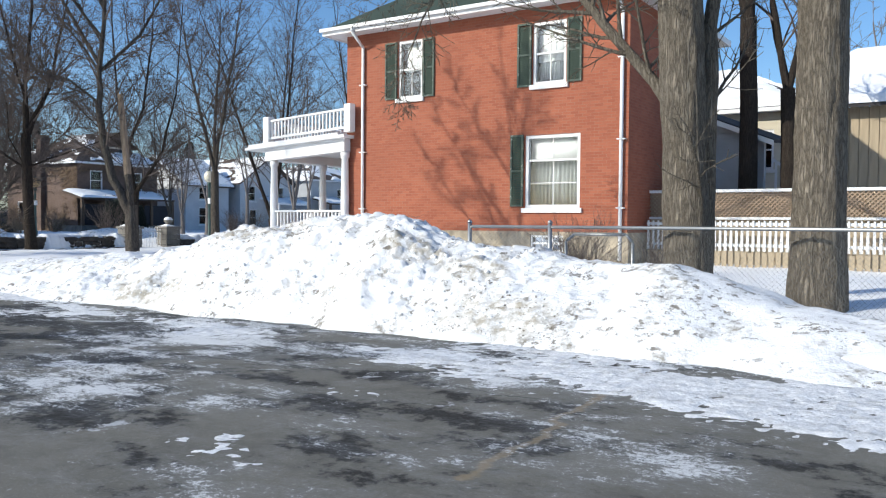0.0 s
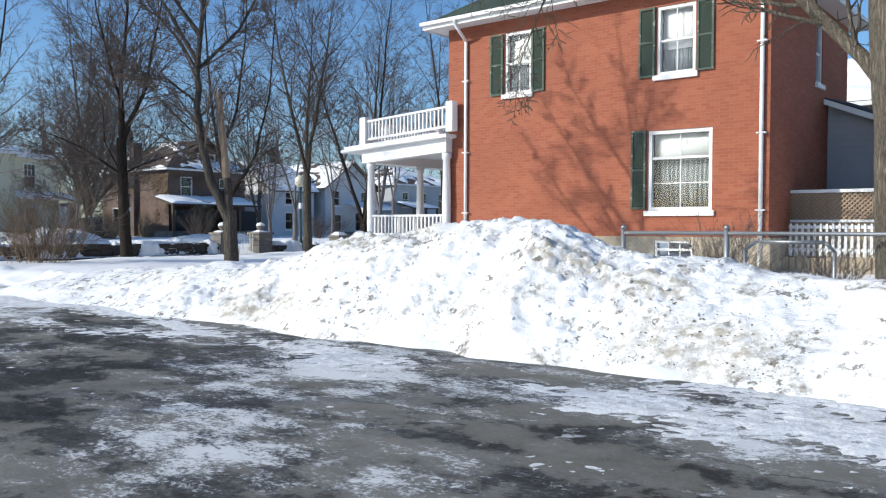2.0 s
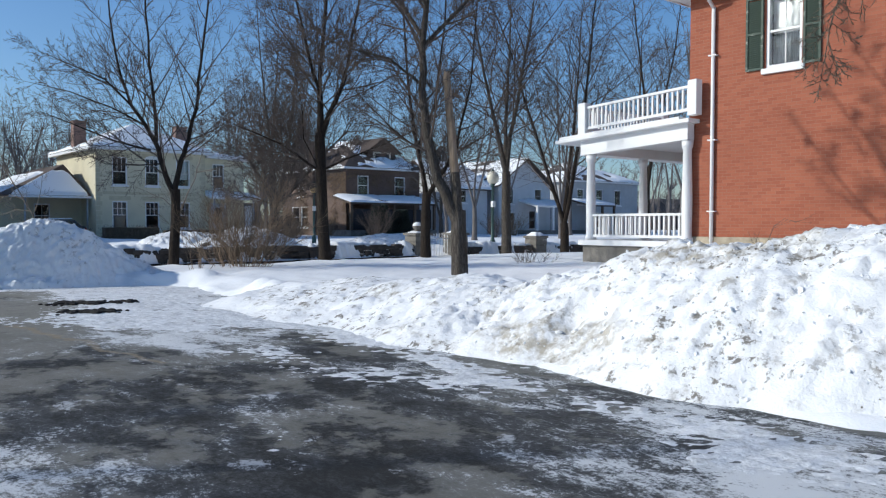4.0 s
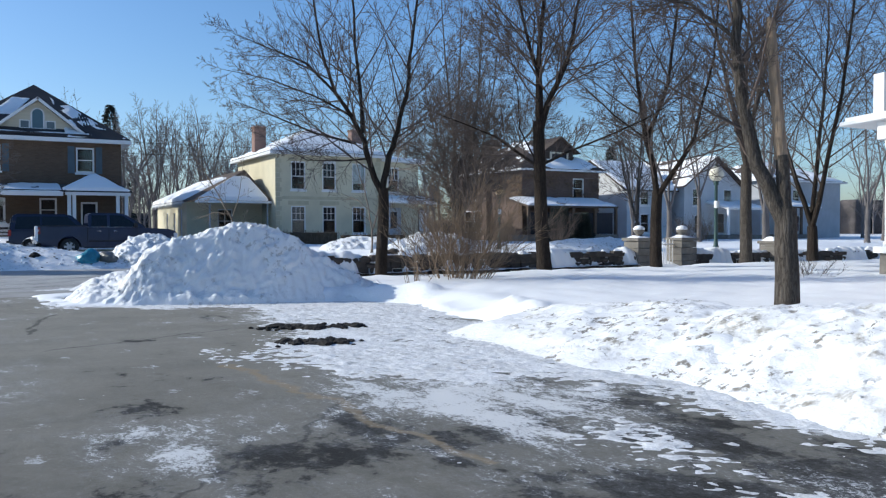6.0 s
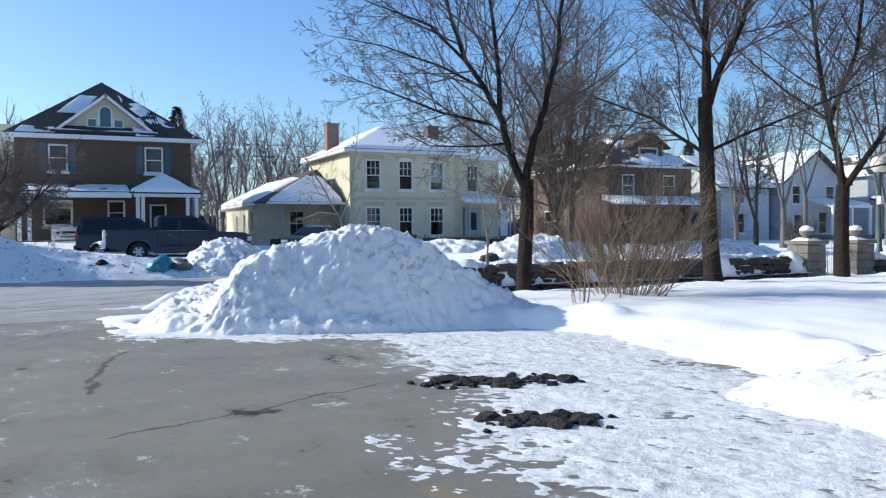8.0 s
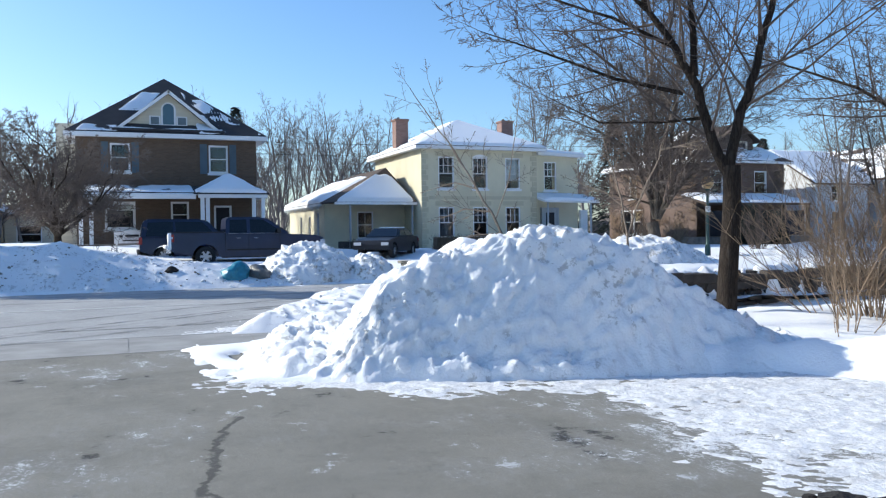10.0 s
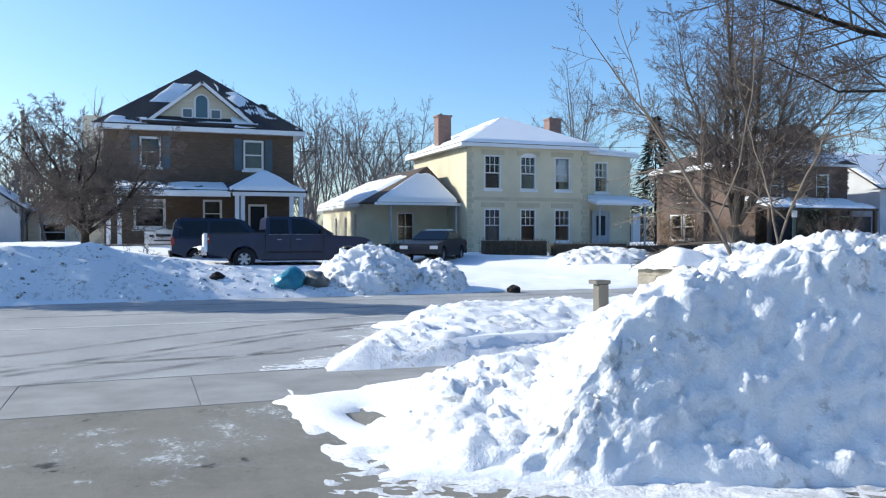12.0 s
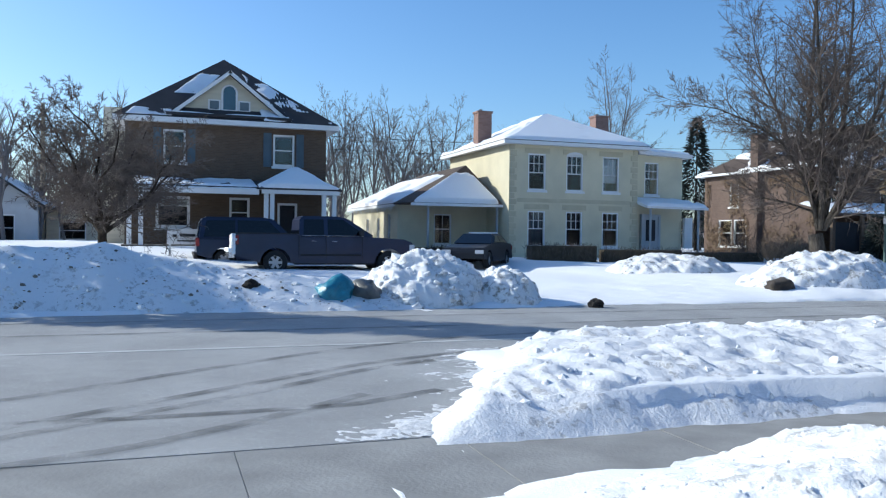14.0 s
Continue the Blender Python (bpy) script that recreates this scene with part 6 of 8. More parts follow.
stub_tree = tree((-12.95, 11.75, 0.2), "bare maple with a peeling, broken second stem on the lawn", 8, 2.0, 0.15, 1.35, 0, (-0.03, -0.035), D, barkmat=M_BARKM, twig=0.005,
     limbs=[([(-0.04, -0.05, 1.2), (-0.24, -0.31, 1.89), (-0.34, -0.45, 2.66), (-0.4, -0.53, 3.43), (-0.38, -0.5, 4.42), (-0.25, -0.48, 5.6), (-0.5, -0.45, 8.0), (-0.9, -0.4, 10.6)], 0.105, 0.014, 1.6, 18),
            ([(-0.39, -0.5, 4.3), (-1.5, -0.6, 5.7), (-2.8, -0.7, 7.2), (-3.6, -0.8, 8.3)], 0.042, 0.008, 0.9, 12),
            ([(-0.27, -0.48, 5.5), (-1.35, -0.4, 6.9), (-2.4, -0.3, 8.3), (-3.1, -0.3, 9.4)], 0.042, 0.008, 0.9, 12),
            ([(-0.34, -0.5, 4.9), (-1.2, -0.9, 6.1), (-2.1, -1.2, 7.4), (-2.7, -1.3, 8.6)], 0.038, 0.008, 0.8, 10),
            ([(-0.42, -0.46, 7.0), (-1.2, -0.5, 8.1), (-2.1, -0.5, 9.3), (-2.5, -0.5, 10.2)], 0.035, 0.008, 0.9, 16),
            ([(-0.47, -0.45, 7.5), (0.0, -0.3, 8.6), (0.35, -0.2, 10.0)], 0.035, 0.008, 0.9, 14),
            ([(-0.4, -0.53, 3.5), (-0.73, -0.96, 3.95), (-1.23, -1.63, 4.15), (-1.8, -2.3, 4.7)], 0.028, 0.006, 0.9, 14),
            ([(-0.37, -0.49, 4.09), (-0.6, -0.79, 4.73), (-0.92, -1.22, 5.35), (-1.2, -1.6, 6.2)], 0.03, 0.006, 0.9, 14),
            ([(-0.38, -0.48, 4.2), (0.15, 0.1, 5.0), (0.5, 0.6, 6.2), (0.8, 1.0, 8.4)], 0.04, 0.008, 1.1, 18),
            ([(-0.02, -0.03, 1.2), (-0.03, -0.05, 1.6), (-0.05, -0.07, 2.0)], 0.09, 0.082, 0.5, 2)])
# torn, barkless stem
bm = bmesh.new()
rnd = random.Random(4)
rings = []
for k in range(9):
    z = 1.95 + 1.72 * k / 8
    c = Vector((-0.05 - 0.09 * k / 8, -0.07 - 0.12 * k / 8, z))
    r = 0.082 - 0.02 * k / 8
    rings.append([bm.verts.new(c + Vector((r * math.cos(6.2832 * i / 11) * rnd.uniform(0.86, 1.1), r * math.sin(6.2832 * i / 11) * rnd.uniform(0.86, 1.1), rnd.uniform(-0.16, 0.12) if k == 8 else 0))) for i in range(11)])
for ra_, rb_ in zip(rings, rings[1:]):
    for i in range(11):
        bm.faces.new((ra_[i], ra_[(i + 1) % 11], rb_[(i + 1) % 11], rb_[i]))
bm.faces.new(rings[-1])
part("broken_stem", bm, plain("torn_wood", (0.30, 0.22, 0.15), 0.9, vary=0.45, big=5, fine=30, relief=0.6, stretch=(6, 6, 0.7)), stub_tree, "pale torn stem without bark").matrix_parent_inverse = Matrix()
tree((-22.3, 18.5, 0.15), L, 11, 3.0, 0.16, 2.1, 0, (0.0, 0.0), D, twig=0.005,
     limbs=[([(0, 0, 2.0), (-0.05, -0.04, 2.55), (-0.23, -0.19, 3.66), (-0.36, -0.29, 4.66), (-0.45, -0.36, 5.53), (-0.6, -0.45, 8.0), (-0.6, -0.4, 10.8)], 0.09, 0.012, 2.4, 26),
            ([(0, 0, 1.95), (0.41, 0.33, 2.77), (0.75, 0.6, 3.5), (1.1, 0.9, 5.5), (1.3, 1.1, 9.5)], 0.08, 0.012, 2.4, 26),
            ([(-0.2, -0.16, 3.5), (0.1, 0.3, 5.0), (0.2, 0.6, 7.5), (0.3, 0.7, 10.5)], 0.06, 0.01, 2.2, 22),
            ([(-0.2, -0.16, 3.5), (-0.9, -0.7, 4.2), (-1.7, -1.3, 5.2), (-2.2, -1.8, 6.0)], 0.032, 0.008, 1.2, 18)])
tree((-22.7, 22.4, 0.15), L, 14, 10.8, 0.17, 3.0, 3, (0.01, 0.0), (24, 11, 8), barkmat=M_BARKM)
tree((-22.8, 25.6, 0.15), L, 17, 11.0, 0.17, 1.2, 3, (0.0, 0.01), (22, 11, 8), splay=(0.15, 0.34))
tree((-23.4, 31.5, 0.15), L, 19, 11.5, 0.17, 2.2, 3, (0.0, 0.0), (18, 9, 7))
tree((-41.15, 23.45, 0.2), "large many-stemmed bare tree on the far verge", 21, 2.2, 0.27, 1.45, 0, (-0.1, -0.1), (24, 11.5, 8), twig=0.008, barkmat=M_BARKM, twigmat=M_TWIGMID,
     limbs=[([(-0.07, -0.07, 1.56), (-0.57, -0.03, 3.54), (-0.92, 0.19, 5.02), (-1.16, 0.51, 6.9), (-1.43, 0.86, 9.6), (-1.6, 1.09, 12.82)], 0.13, 0.014, 2.99, 35),
            ([(-0.04, -0.05, 1.56), (0.22, -0.25, 3.48), (0.42, -0.53, 5.17), (0.59, -0.83, 6.49), (0.88, -1.34, 9.44), (1.07, -1.68, 12.97)], 0.12, 0.014, 2.99, 35),
            ([(-0.02, -0.02, 1.65), (0.12, 0.43, 4.03), (0.13, 0.72, 5.63), (0.03, 0.91, 6.72), (-0.16, 1.27, 9.43), (-0.29, 1.51, 12.65)], 0.12, 0.014, 2.99, 35),
            ([(-0.0, -0.0, 1.65), (0.63, 0.08, 2.6), (1.37, 0.29, 4.26), (1.94, 0.32, 5.69), (2.57, 0.35, 7.77), (2.98, 0.37, 10.29)], 0.1, 0.012, 2.76, 33),
            ([(-0.05, -0.06, 2.27), (-0.47, 0.67, 3.74), (-1.02, 1.26, 5.46), (-1.55, 1.85, 6.88), (-2.1, 2.47, 8.86), (-2.46, 2.87, 11.32)], 0.09, 0.012, 2.76, 30),
            ([(-0.11, -0.12, 1.56), (-0.14, -0.4, 2.62), (-0.25, -0.76, 3.49), (-0.52, -1.3, 4.46), (-0.97, -2.02, 5.09), (-1.65, -2.99, 5.65), (-2.48, -4.12, 5.97)], 0.085, 0.009, 2.18, 40),
            ([(-0.23, -0.25, 2.45), (-1.07, -0.26, 4.11), (-1.89, -0.26, 5.67), (-2.66, -0.22, 6.92), (-3.22, -0.19, 8.14), (-3.58, -0.17, 9.66)], 0.07, 0.01, 2.53, 33),
            ([(-0.21, -0.22, 2.18), (-0.27, -1.26, 2.46), (-0.31, -2.29, 2.61), (-0.3, -3.25, 3.14)], 0.045, 0.007, 1.38, 21),
            ([(0.02, 0.02, 1.57), (0.93, 0.22, 2.68), (1.92, 0.49, 3.55), (2.91, 0.78, 4.13)], 0.08, 0.01, 2.3, 33),
            ([(0.07, 0.08, 1.92), (0.38, 1.19, 3.34), (0.86, 2.48, 4.94), (1.12, 3.55, 6.02), (1.23, 3.99, 6.65), (1.3, 4.28, 7.51)], 0.075, 0.01, 2.42, 33)])
tree((-37.4, 31.7, 0.2), "small low-branched bare tree near the street", 23, 6.5, 0.13, 1.4, 4, (0, 0), (13, 9, 6), barkmat=M_BARKM, twig=0.008, twigmat=M_TWIGMID)
tree((-46.5, 0.9, 0.5), "gnarled bare fruit tree before a brick house", 27, 5.2, 0.15, 0.9, 9, (0, -0.06), (22, 13, 9), twig=0.008, lift=-0.1, splay=(0.35, 1.3), crook=3.2, twigmat=M_TWIGMID)


# furrowed old trunks by the fence
def old_trunk(loc, label, lean, r0, r1, top, seed, limbs, extra=None):
    t = thing("tree", loc, label, "tree", "old maples at the fence")
    n, k = 56, 110
    verts, faces = [], []
    ang = np.linspace(0, 2 * np.pi, n, endpoint=False)
    for j in range(k + 1):
        s = j / k
        z = -0.3 + (top + 0.3) * s
        r = r1 + (r0 - r1) * (1 - s) ** 1.2 + 0.16 * r0 * math.exp(-max(z, 0) * 1.6)
        u = np.cos(ang) * 2.2 + 5, np.sin(ang) * 2.2 + 5
        w = 0.35 * fbm(ang * 0 + z * 1.5, ang * 0, 1.0, 2, seed)
        ridge = 0.5 - 2 * np.abs(vnoise((ang + w) * 6.1, ang * 0 + z * 0.8, seed)) + 0.5 * (0.5 - 2 * np.abs(vnoise((ang - w) * 12.1, ang * 0 + z * 1.8, seed + 2)))
        rr = r * (1 + 0.05 * vnoise(u[0], u[1] + z * 0.5, seed + 5)) + 0.032 * ridge
        cx, cy = lean[0] * z, lean[1] * z
        verts += [(cx + rr[i] * math.cos(ang[i]), cy + rr[i] * math.sin(ang[i]), z) for i in range(n)]
    for j in range(k):
        for i in range(n):
            q = (i + 1) % n
            faces.append((j * n + i, j * n + q, (j + 1) * n + q, (j + 1) * n + i))
    a = part_mesh("trunk", pydata("trunk", verts, faces, True), M_BARK, t, "deeply furrowed grey bark")
    paths = grow(seed, top + 6, r1 * 0.9, top - 0.2, 3, lean, (10, 7, 5), 0.007, limbs=limbs)
    for p in paths[:1]:
        for i in range(len(p[1])):
            p[1][i] *= 0.6
    b = part_mesh("crown", limb_mesh("crown", paths, (10, 10, 6, 4, 3)), M_BARK, t, "bare limbs and hanging twigs")
    for o in (a, b):
        o.matrix_parent_inverse = Matrix()
    return t


old_trunk((-0.67, 11.05, 0.2), "thick old maple with furrowed bark behind the fence", (-0.045, 0.0), 0.275, 0.26, 6.0, 33,
          [([(-0.1, 0, 2.2), (-0.5, 0.05, 2.85), (-1.15, 0.1, 3.6), (-1.6, 0.3, 4.1), (-2.3, 0.8, 4.9), (-3.4, 1.6, 5.7), (-4.8, 2.4, 6.2), (-6.2, 2.8, 6.1), (-7.2, 3.0, 5.5)], 0.085, 0.012, 1.7, 34),
           ([(-4.8, 2.4, 6.2), (-5.8, 3.2, 5.9), (-6.7, 3.6, 5.2), (-7.3, 3.8, 4.3), (-7.5, 3.9, 3.5)], 0.032, 0.006, 1.1, 26),
           ([(0.12, 0.12, -0.1), (0.14, 0.16, 1.2), (0.15, 0.18, 2.2), (0.15, 0.24, 3.2), (0.14, 0.34, 4.2), (0.2, 0.5, 8.0)], 0.13, 0.07, 1.6, 6)])
old_trunk((0.8, 11.15, 0.15), "straight thick old maple with furrowed bark at the fence", (0.0, 0.0), 0.295, 0.245, 6.0, 37, [])
tree((-2.9, 23.2, 0.2), "dark bare tree behind the garden fence", 43, 12, 0.24, 6.5, 2, (0.0, 0.0), (10, 7, 5), barkmat=M_BARKD, group="garden trees")
tree((-1.75, 23.4, 0.2), "dark forked bare tree behind the garden fence", 44, 11, 0.21, 4.6, 3, (-0.03, 0.0), (10, 8, 6), barkmat=M_BARKD, group="garden trees")


# ---- garden side: fences, porch, barn ----
def chain_fence():
    f = thing("chain_link_fence", (2, 10.65, 0), "galvanised chain link fence half buried in a snow bank", "fence")
    bm = bmesh.new()
    tube(bm, (-3.7, 10.65, 1.17), (9.0, 10.65, 1.19), 0.022)
    part("top_rail", bm, M_GALV, f)
    for x in (-3.68, -2.42, 2.2, 5.2, 8.9):
        bm = bmesh.new()
        tube(bm, (x, 10.65, -0.1), (x, 10.65, 1.22), 0.03)
        lathe(bm, (x, 10.65, 1.22), [(0.034, 0), (0.034, 0.02), (0.02, 0.04), (0.004, 0.05)], 10)
        part("post", bm, M_GALV, f)
    verts, faces = [], []
    x = -4.8
    while x < 9.0:
        for s in (1, -1):
            xa, xb, za, zb = (x, x + 1.1, 0.05, 1.15) if s > 0 else (x + 1.1, x, 0.05, 1.15)
            def clip(xa, za, xb, zb):
                for lim, up in ((-3.68, 1), (8.9, -1)):
                    if up * (xa - lim) < 0 and up * (xb - lim) < 0:
                        return None
                    if up * (xa - lim) < 0:
                        q = (lim - xa) / (xb - xa); xa, za = lim, za + q * (zb - za)
                    if up * (xb - lim) < 0:
                        q = (lim - xa) / (xb - xa); xb, zb = lim, za + q * (zb - za)
                return xa, za, xb, zb
            c = clip(xa, za, xb, zb)
            if c:
                k = len(verts)
                r = 0.0018
                for px, pz in ((c[0], c[1]), (c[2], c[3])):
                    verts += [(px - r, 10.65 + 0.002 * s, pz), (px + r, 10.65 + 0.002 * s, pz), (px, 10.65 + 0.002 * s + r, pz)]
                faces += [(k, k + 1, k + 4, k + 3), (k + 1, k + 2, k + 5, k + 4), (k + 2, k, k + 3, k + 5)]
        x += 0.06
    tagged(part_mesh("wire_mesh", pydata("wire_mesh", verts, faces), M_WIRE, f), kind="stuff")
    bm = bmesh.new()
    for a, b in (((-2.3, 0.35), (-2.3, 0.98)), ((-2.3, 0.98), (-2.18, 1.08)), ((-2.18, 1.08), (-1.45, 1.08)), ((-1.45, 1.08), (-1.36, 0.98)), ((-1.36, 0.98), (-1.36, 0.3)), ((-2.3, 0.65), (-1.36, 0.65))):
        tube(bm, (a[0], 10.9, a[1]), (b[0], 10.9, b[1]), 0.02, n=8)
    part("gate_frame", bm, M_GALV, f)


chain_fence()


def lattice_fence():
    f = thing("lattice_fence", (0, 21, 0), "cedar lattice fence with white posts and ball finials", "fence")
    for x in (-4.97, -0.93, 3.1, 7.1):
        bm = bmesh.new()
        box(bm, x - 0.07, 20.93, 0, x + 0.07, 21.07, 2.12, bevel=0.008)
        lathe(bm, (x, 21, 2.12), [(0.09, 0), (0.09, 0.03), (0.03, 0.05), (0.07, 0.1), (0.08, 0.15), (0.05, 0.21), (0.01, 0.23)], 12)
        part("post", bm, M_WHITE, f)
    for a, b in ((-4.9, -1.0), (-0.86, 3.03), (3.17, 7.03)):
        bm = bmesh.new()
        box(bm, a, 20.95, 2.02, b, 21.05, 2.09)
        box(bm, a, 20.96, 1.36, b, 21.04, 1.42)
        part("rail", bm, M_WHITE, f)
        verts, faces = [], []
        for s in (1, -1):
            x = a - 0.6
            while x < b:
                xa, xb = (x, x + 0.6) if s > 0 else (x + 0.6, x)
                za, zb = 1.42, 2.02
                lo, hi = max(min(xa, xb), a), min(max(xa, xb), b)
                if hi - lo > 0.02:
                    sl = (zb - za) / (xb - xa)
                    p, q = (lo, za + sl * (lo - xa)), (hi, za + sl * (hi - xa))
                    k = len(verts)
                    w = 0.022
                    for px, pz in (p, q):
                        for dz in (-w, w):
                            for dy in (0, 0.012):
                                verts.append((px, 21 - 0.006 * s + dy, pz + dz))
                    faces += [(k, k + 2, k + 6, k + 4), (k + 1, k + 5, k + 7, k + 3), (k + 2, k + 3, k + 7, k + 6), (k, k + 4, k + 5, k + 1)]
                x += 0.105
        tagged(part_mesh("lattice", pydata("lattice", verts, faces), M_LATTICE, f), kind="stuff")
        bm = bmesh.new()
        box(bm, a, 21.1, 0.0, b, 21.14, 2.0)
        part("backing_board", bm, M_WOOD, f)


lattice_fence()


def picket_fence():
    f = thing("picket_fence", (0, 20.5, 0), "white picket fence in front of a lattice fence", "fence")
    bm = bmesh.new()
    for z in (0.72, 1.22):
        box(bm, -4.6, 20.52, z, 7.0, 20.56, z + 0.07)
    part("rail", bm, M_WHITE, f)
    me = None
    x = -4.55
    while x < 7.0:
        if me is None:
            bm = bmesh.new()
            box(bm, -0.035, -0.012, 0.62, 0.035, 0.012, 1.33)
            for v in bm.verts:
                if v.co.z > 1:
                    v.co.x *= 0.6
            me = bpy.data.meshes.new("picket")
            bm.to_mesh(me)
            bm.free()
            me.materials.append(M_WHITE)
        ob = new("picket", me)
        ob.parent = f
        ob.matrix_parent_inverse = f.matrix_basis.inverted()
        ob.location = (x, 20.5, 0)
        x += 0.125
    g = thing("board_fence", (0, 20.3, 0), "weathered low board fence at the foot of the garden", "fence")
    x = -4.6
    me = None
    while x < 7.0:
        if me is None:
            bm = bmesh.new()
            box(bm, -0.055, -0.012, 0.0, 0.055, 0.012, 0.6)
            me = bpy.data.meshes.new("board")
            bm.to_mesh(me)
            bm.free()
            me.materials.append(M_WOOD)
        ob = new("board", me)
        ob.parent = g
        ob.matrix_parent_inverse = g.matrix_basis.inverted()
        ob.location = (x, 20.3, random.uniform(-0.03, 0.03))
        x += 0.15


picket_fence()


def back_porch():
    h = thing("back_porch", (-3, 25, 0), "grey-sided lean-to with white stair rails behind the house", "porch")
    m = axes((0, 24.0, 0), *FACE_S)
    bm = bmesh.new()
    prism(bm, ((-4.68, 24.0, 0.2), (-2.6, 24.0, 0.2), (-2.6, 24.0, 3.5), (-4.68, 24.0, 4.35)), (0, 0.2, 0))
    part("wall", bm, M_GREYWALL, h)
    for k in range(24):
        z = 0.3 + k * 0.165
        end = min(-2.6, -2.6 - (z - 3.5) / 0.85 * 2.08) if z > 3.4 else -2.6
        bm = bmesh.new()
        box(bm, -4.68, z, 0.0, end, z + 0.15, 0.022, m)
        part("clapboard", bm, M_GREYWALL, h)
    bm = bmesh.new()
    prism(bm, ((-4.68, 23.6, 4.42), (-4.68, 26.4, 4.62), (-2.3, 26.4, 3.62), (-2.3, 23.6, 3.42)), (0, 0, 0.1))
    r = part("roof", bm, M_SHINGLE, h)
    bm = bmesh.new()
    prism(bm, ((-4.68, 23.56, 4.34), (-2.28, 23.56, 3.34), (-2.28, 23.56, 3.48), (-4.68, 23.56, 4.48)), (0, 0.035, 0))
    part("fascia", bm, M_WHITE, r)
    for y in (24.6, 25.6):
        bm = bmesh.new()
        prism(bm, ((-2.5, y, 3.0), (-0.7, y, 1.6), (-0.7, y, 1.7), (-2.5, y, 3.1)), (0, 0.07, 0))
        rail = part("stair_rail", bm, M_WHITE, h)
        for k in range(12):
            x = -2.42 + k * 0.145
            z = 3.0 - (x + 2.5) * 0.778
            bm = bmesh.new()
            box(bm, x - 0.03, y + 0.01, z - 0.95, x + 0.03, y + 0.06, z + 0.02)
            part("baluster", bm, M_WHITE, rail)
    for k in range(9):
        bm = bmesh.new()
        box(bm, -2.5 + k * 0.22, 24.6, 0.0, -2.28 + k * 0.22, 25.66, 2.0 - k * 0.2)
        part("step", bm, M_WOOD, h)


back_porch()


def barn():
    h = thing("barn", (3, 31, 0), "board-sided barn with snow-covered roof", "barn")
    bm = bmesh.new()
    box(bm, -1.2, 28.15, 0, 9.0, 35, 4.8)
    part("wall", bm, M_WOOD, h)
    x = -1.2
    me = None
    while x < 9.0:
        if me is None:
            bm = bmesh.new()
            box(bm, -0.125, -0.02, 0.1, 0.125, 0.02, 4.85)
            me = bpy.data.meshes.new("board")
            bm.to_mesh(me)
            bm.free()
            me.materials.append(M_WOOD)
        ob = new("board", me)
        ob.parent = h
        ob.matrix_parent_inverse = h.matrix_basis.inverted()
        ob.location = (x, 28.12 + random.uniform(-0.012, 0.012), 0)
        x += 0.27
    bm = bmesh.new()
    prism(bm, ((-1.7, 27.6, 4.75), (9.4, 27.6, 4.75), (9.4, 31.6, 7.0), (-1.7, 31.6, 7.0)), (0, 0, 0.12))
    r = part("roof", bm, M_SHINGLE, h)
    roof_snow(r, ((-1.7, 27.55, 4.88), (9.4, 27.55, 4.88), (9.4, 31.6, 7.14), (-1.7, 31.6, 7.14)), 0.16, 0.6, 61, 30)
    bm = bmesh.new()
    box(bm, -1.4, 27.9, 0, -1.15, 28.1, 4.7)
    part("corner_board", bm, M_WHITE, h)


barn()
plain_house("garden_house", "pale house with snowy roof behind bare garden trees", -12, -2.6, 31, 38, 5.2, 7.4, M_CREAM, M_SHINGLE, [("s", -6.6, 3.2, -5.8, 4.6), ("s", -4.6, 3.2, -3.8, 4.6), ("s", -4.6, 0.9, -3.8, 2.4)], seed=63, cover=0.5)


# ---- shrubs ----
def shrub(loc, label, seed, stems, high, spread_, r=0.012, material=M_SHRUB, count=9, name="shrub", droop=0.0):
    rnd = random.Random(seed)
    t = thing(name, loc, label, "shrub")
    paths = []
    for k in range(stems):
        a, out = rnd.uniform(0, 6.283), rnd.uniform(0.05, 1) * spread_
        p = Vector((math.cos(a) * out * 0.22, math.sin(a) * out * 0.22, -0.1))
        d = Vector((math.cos(a) * out / high, math.sin(a) * out / high, 1)).normalized()
        ln = high * rnd.uniform(0.6, 1.05)
        pts, rad = [p], [r * rnd.uniform(0.6, 1.2)]
        for i in range(6):
            d = (d + Vector((rnd.gauss(0, 0.15), rnd.gauss(0, 0.15), rnd.gauss(0, 0.06) - droop * i))).normalized()
            pts.append(pts[-1] + d * ln / 6)
            rad.append(rad[0] * (1 - 0.13 * (i + 1)))
        paths.append((pts, rad, 2))
        for j in range(count):
            s = rnd.uniform(0.25, 1)
            i = min(int(s * 6), 5)
            q = pts[i].lerp(pts[i + 1], s * 6 - i)
            e = ((pts[i + 1] - pts[i]).normalized() + Vector((rnd.gauss(0, 0.5), rnd.gauss(0, 0.5), rnd.gauss(0, 0.3)))).normalized()
            tw, tr = [q], [r * 0.4]
            for _ in range(3):
                e = (e + Vector((rnd.gauss(0, 0.2), rnd.gauss(0, 0.2), 0.08))).normalized()
                tw.append(tw[-1] + e * ln * 0.09)
                tr.append(tr[-1] * 0.8)
            paths.append((tw, tr, 3))
    for nm, lv in (("stem_clump", 2), ("twig_mass", 3)):
        ob = part_mesh(nm, limb_mesh(nm, [q for q in paths if q[2] == lv], (5, 5, 5, 3)), material, t)
        tagged(ob, kind="stuff")
        ob.matrix_parent_inverse = Matrix()
    return t


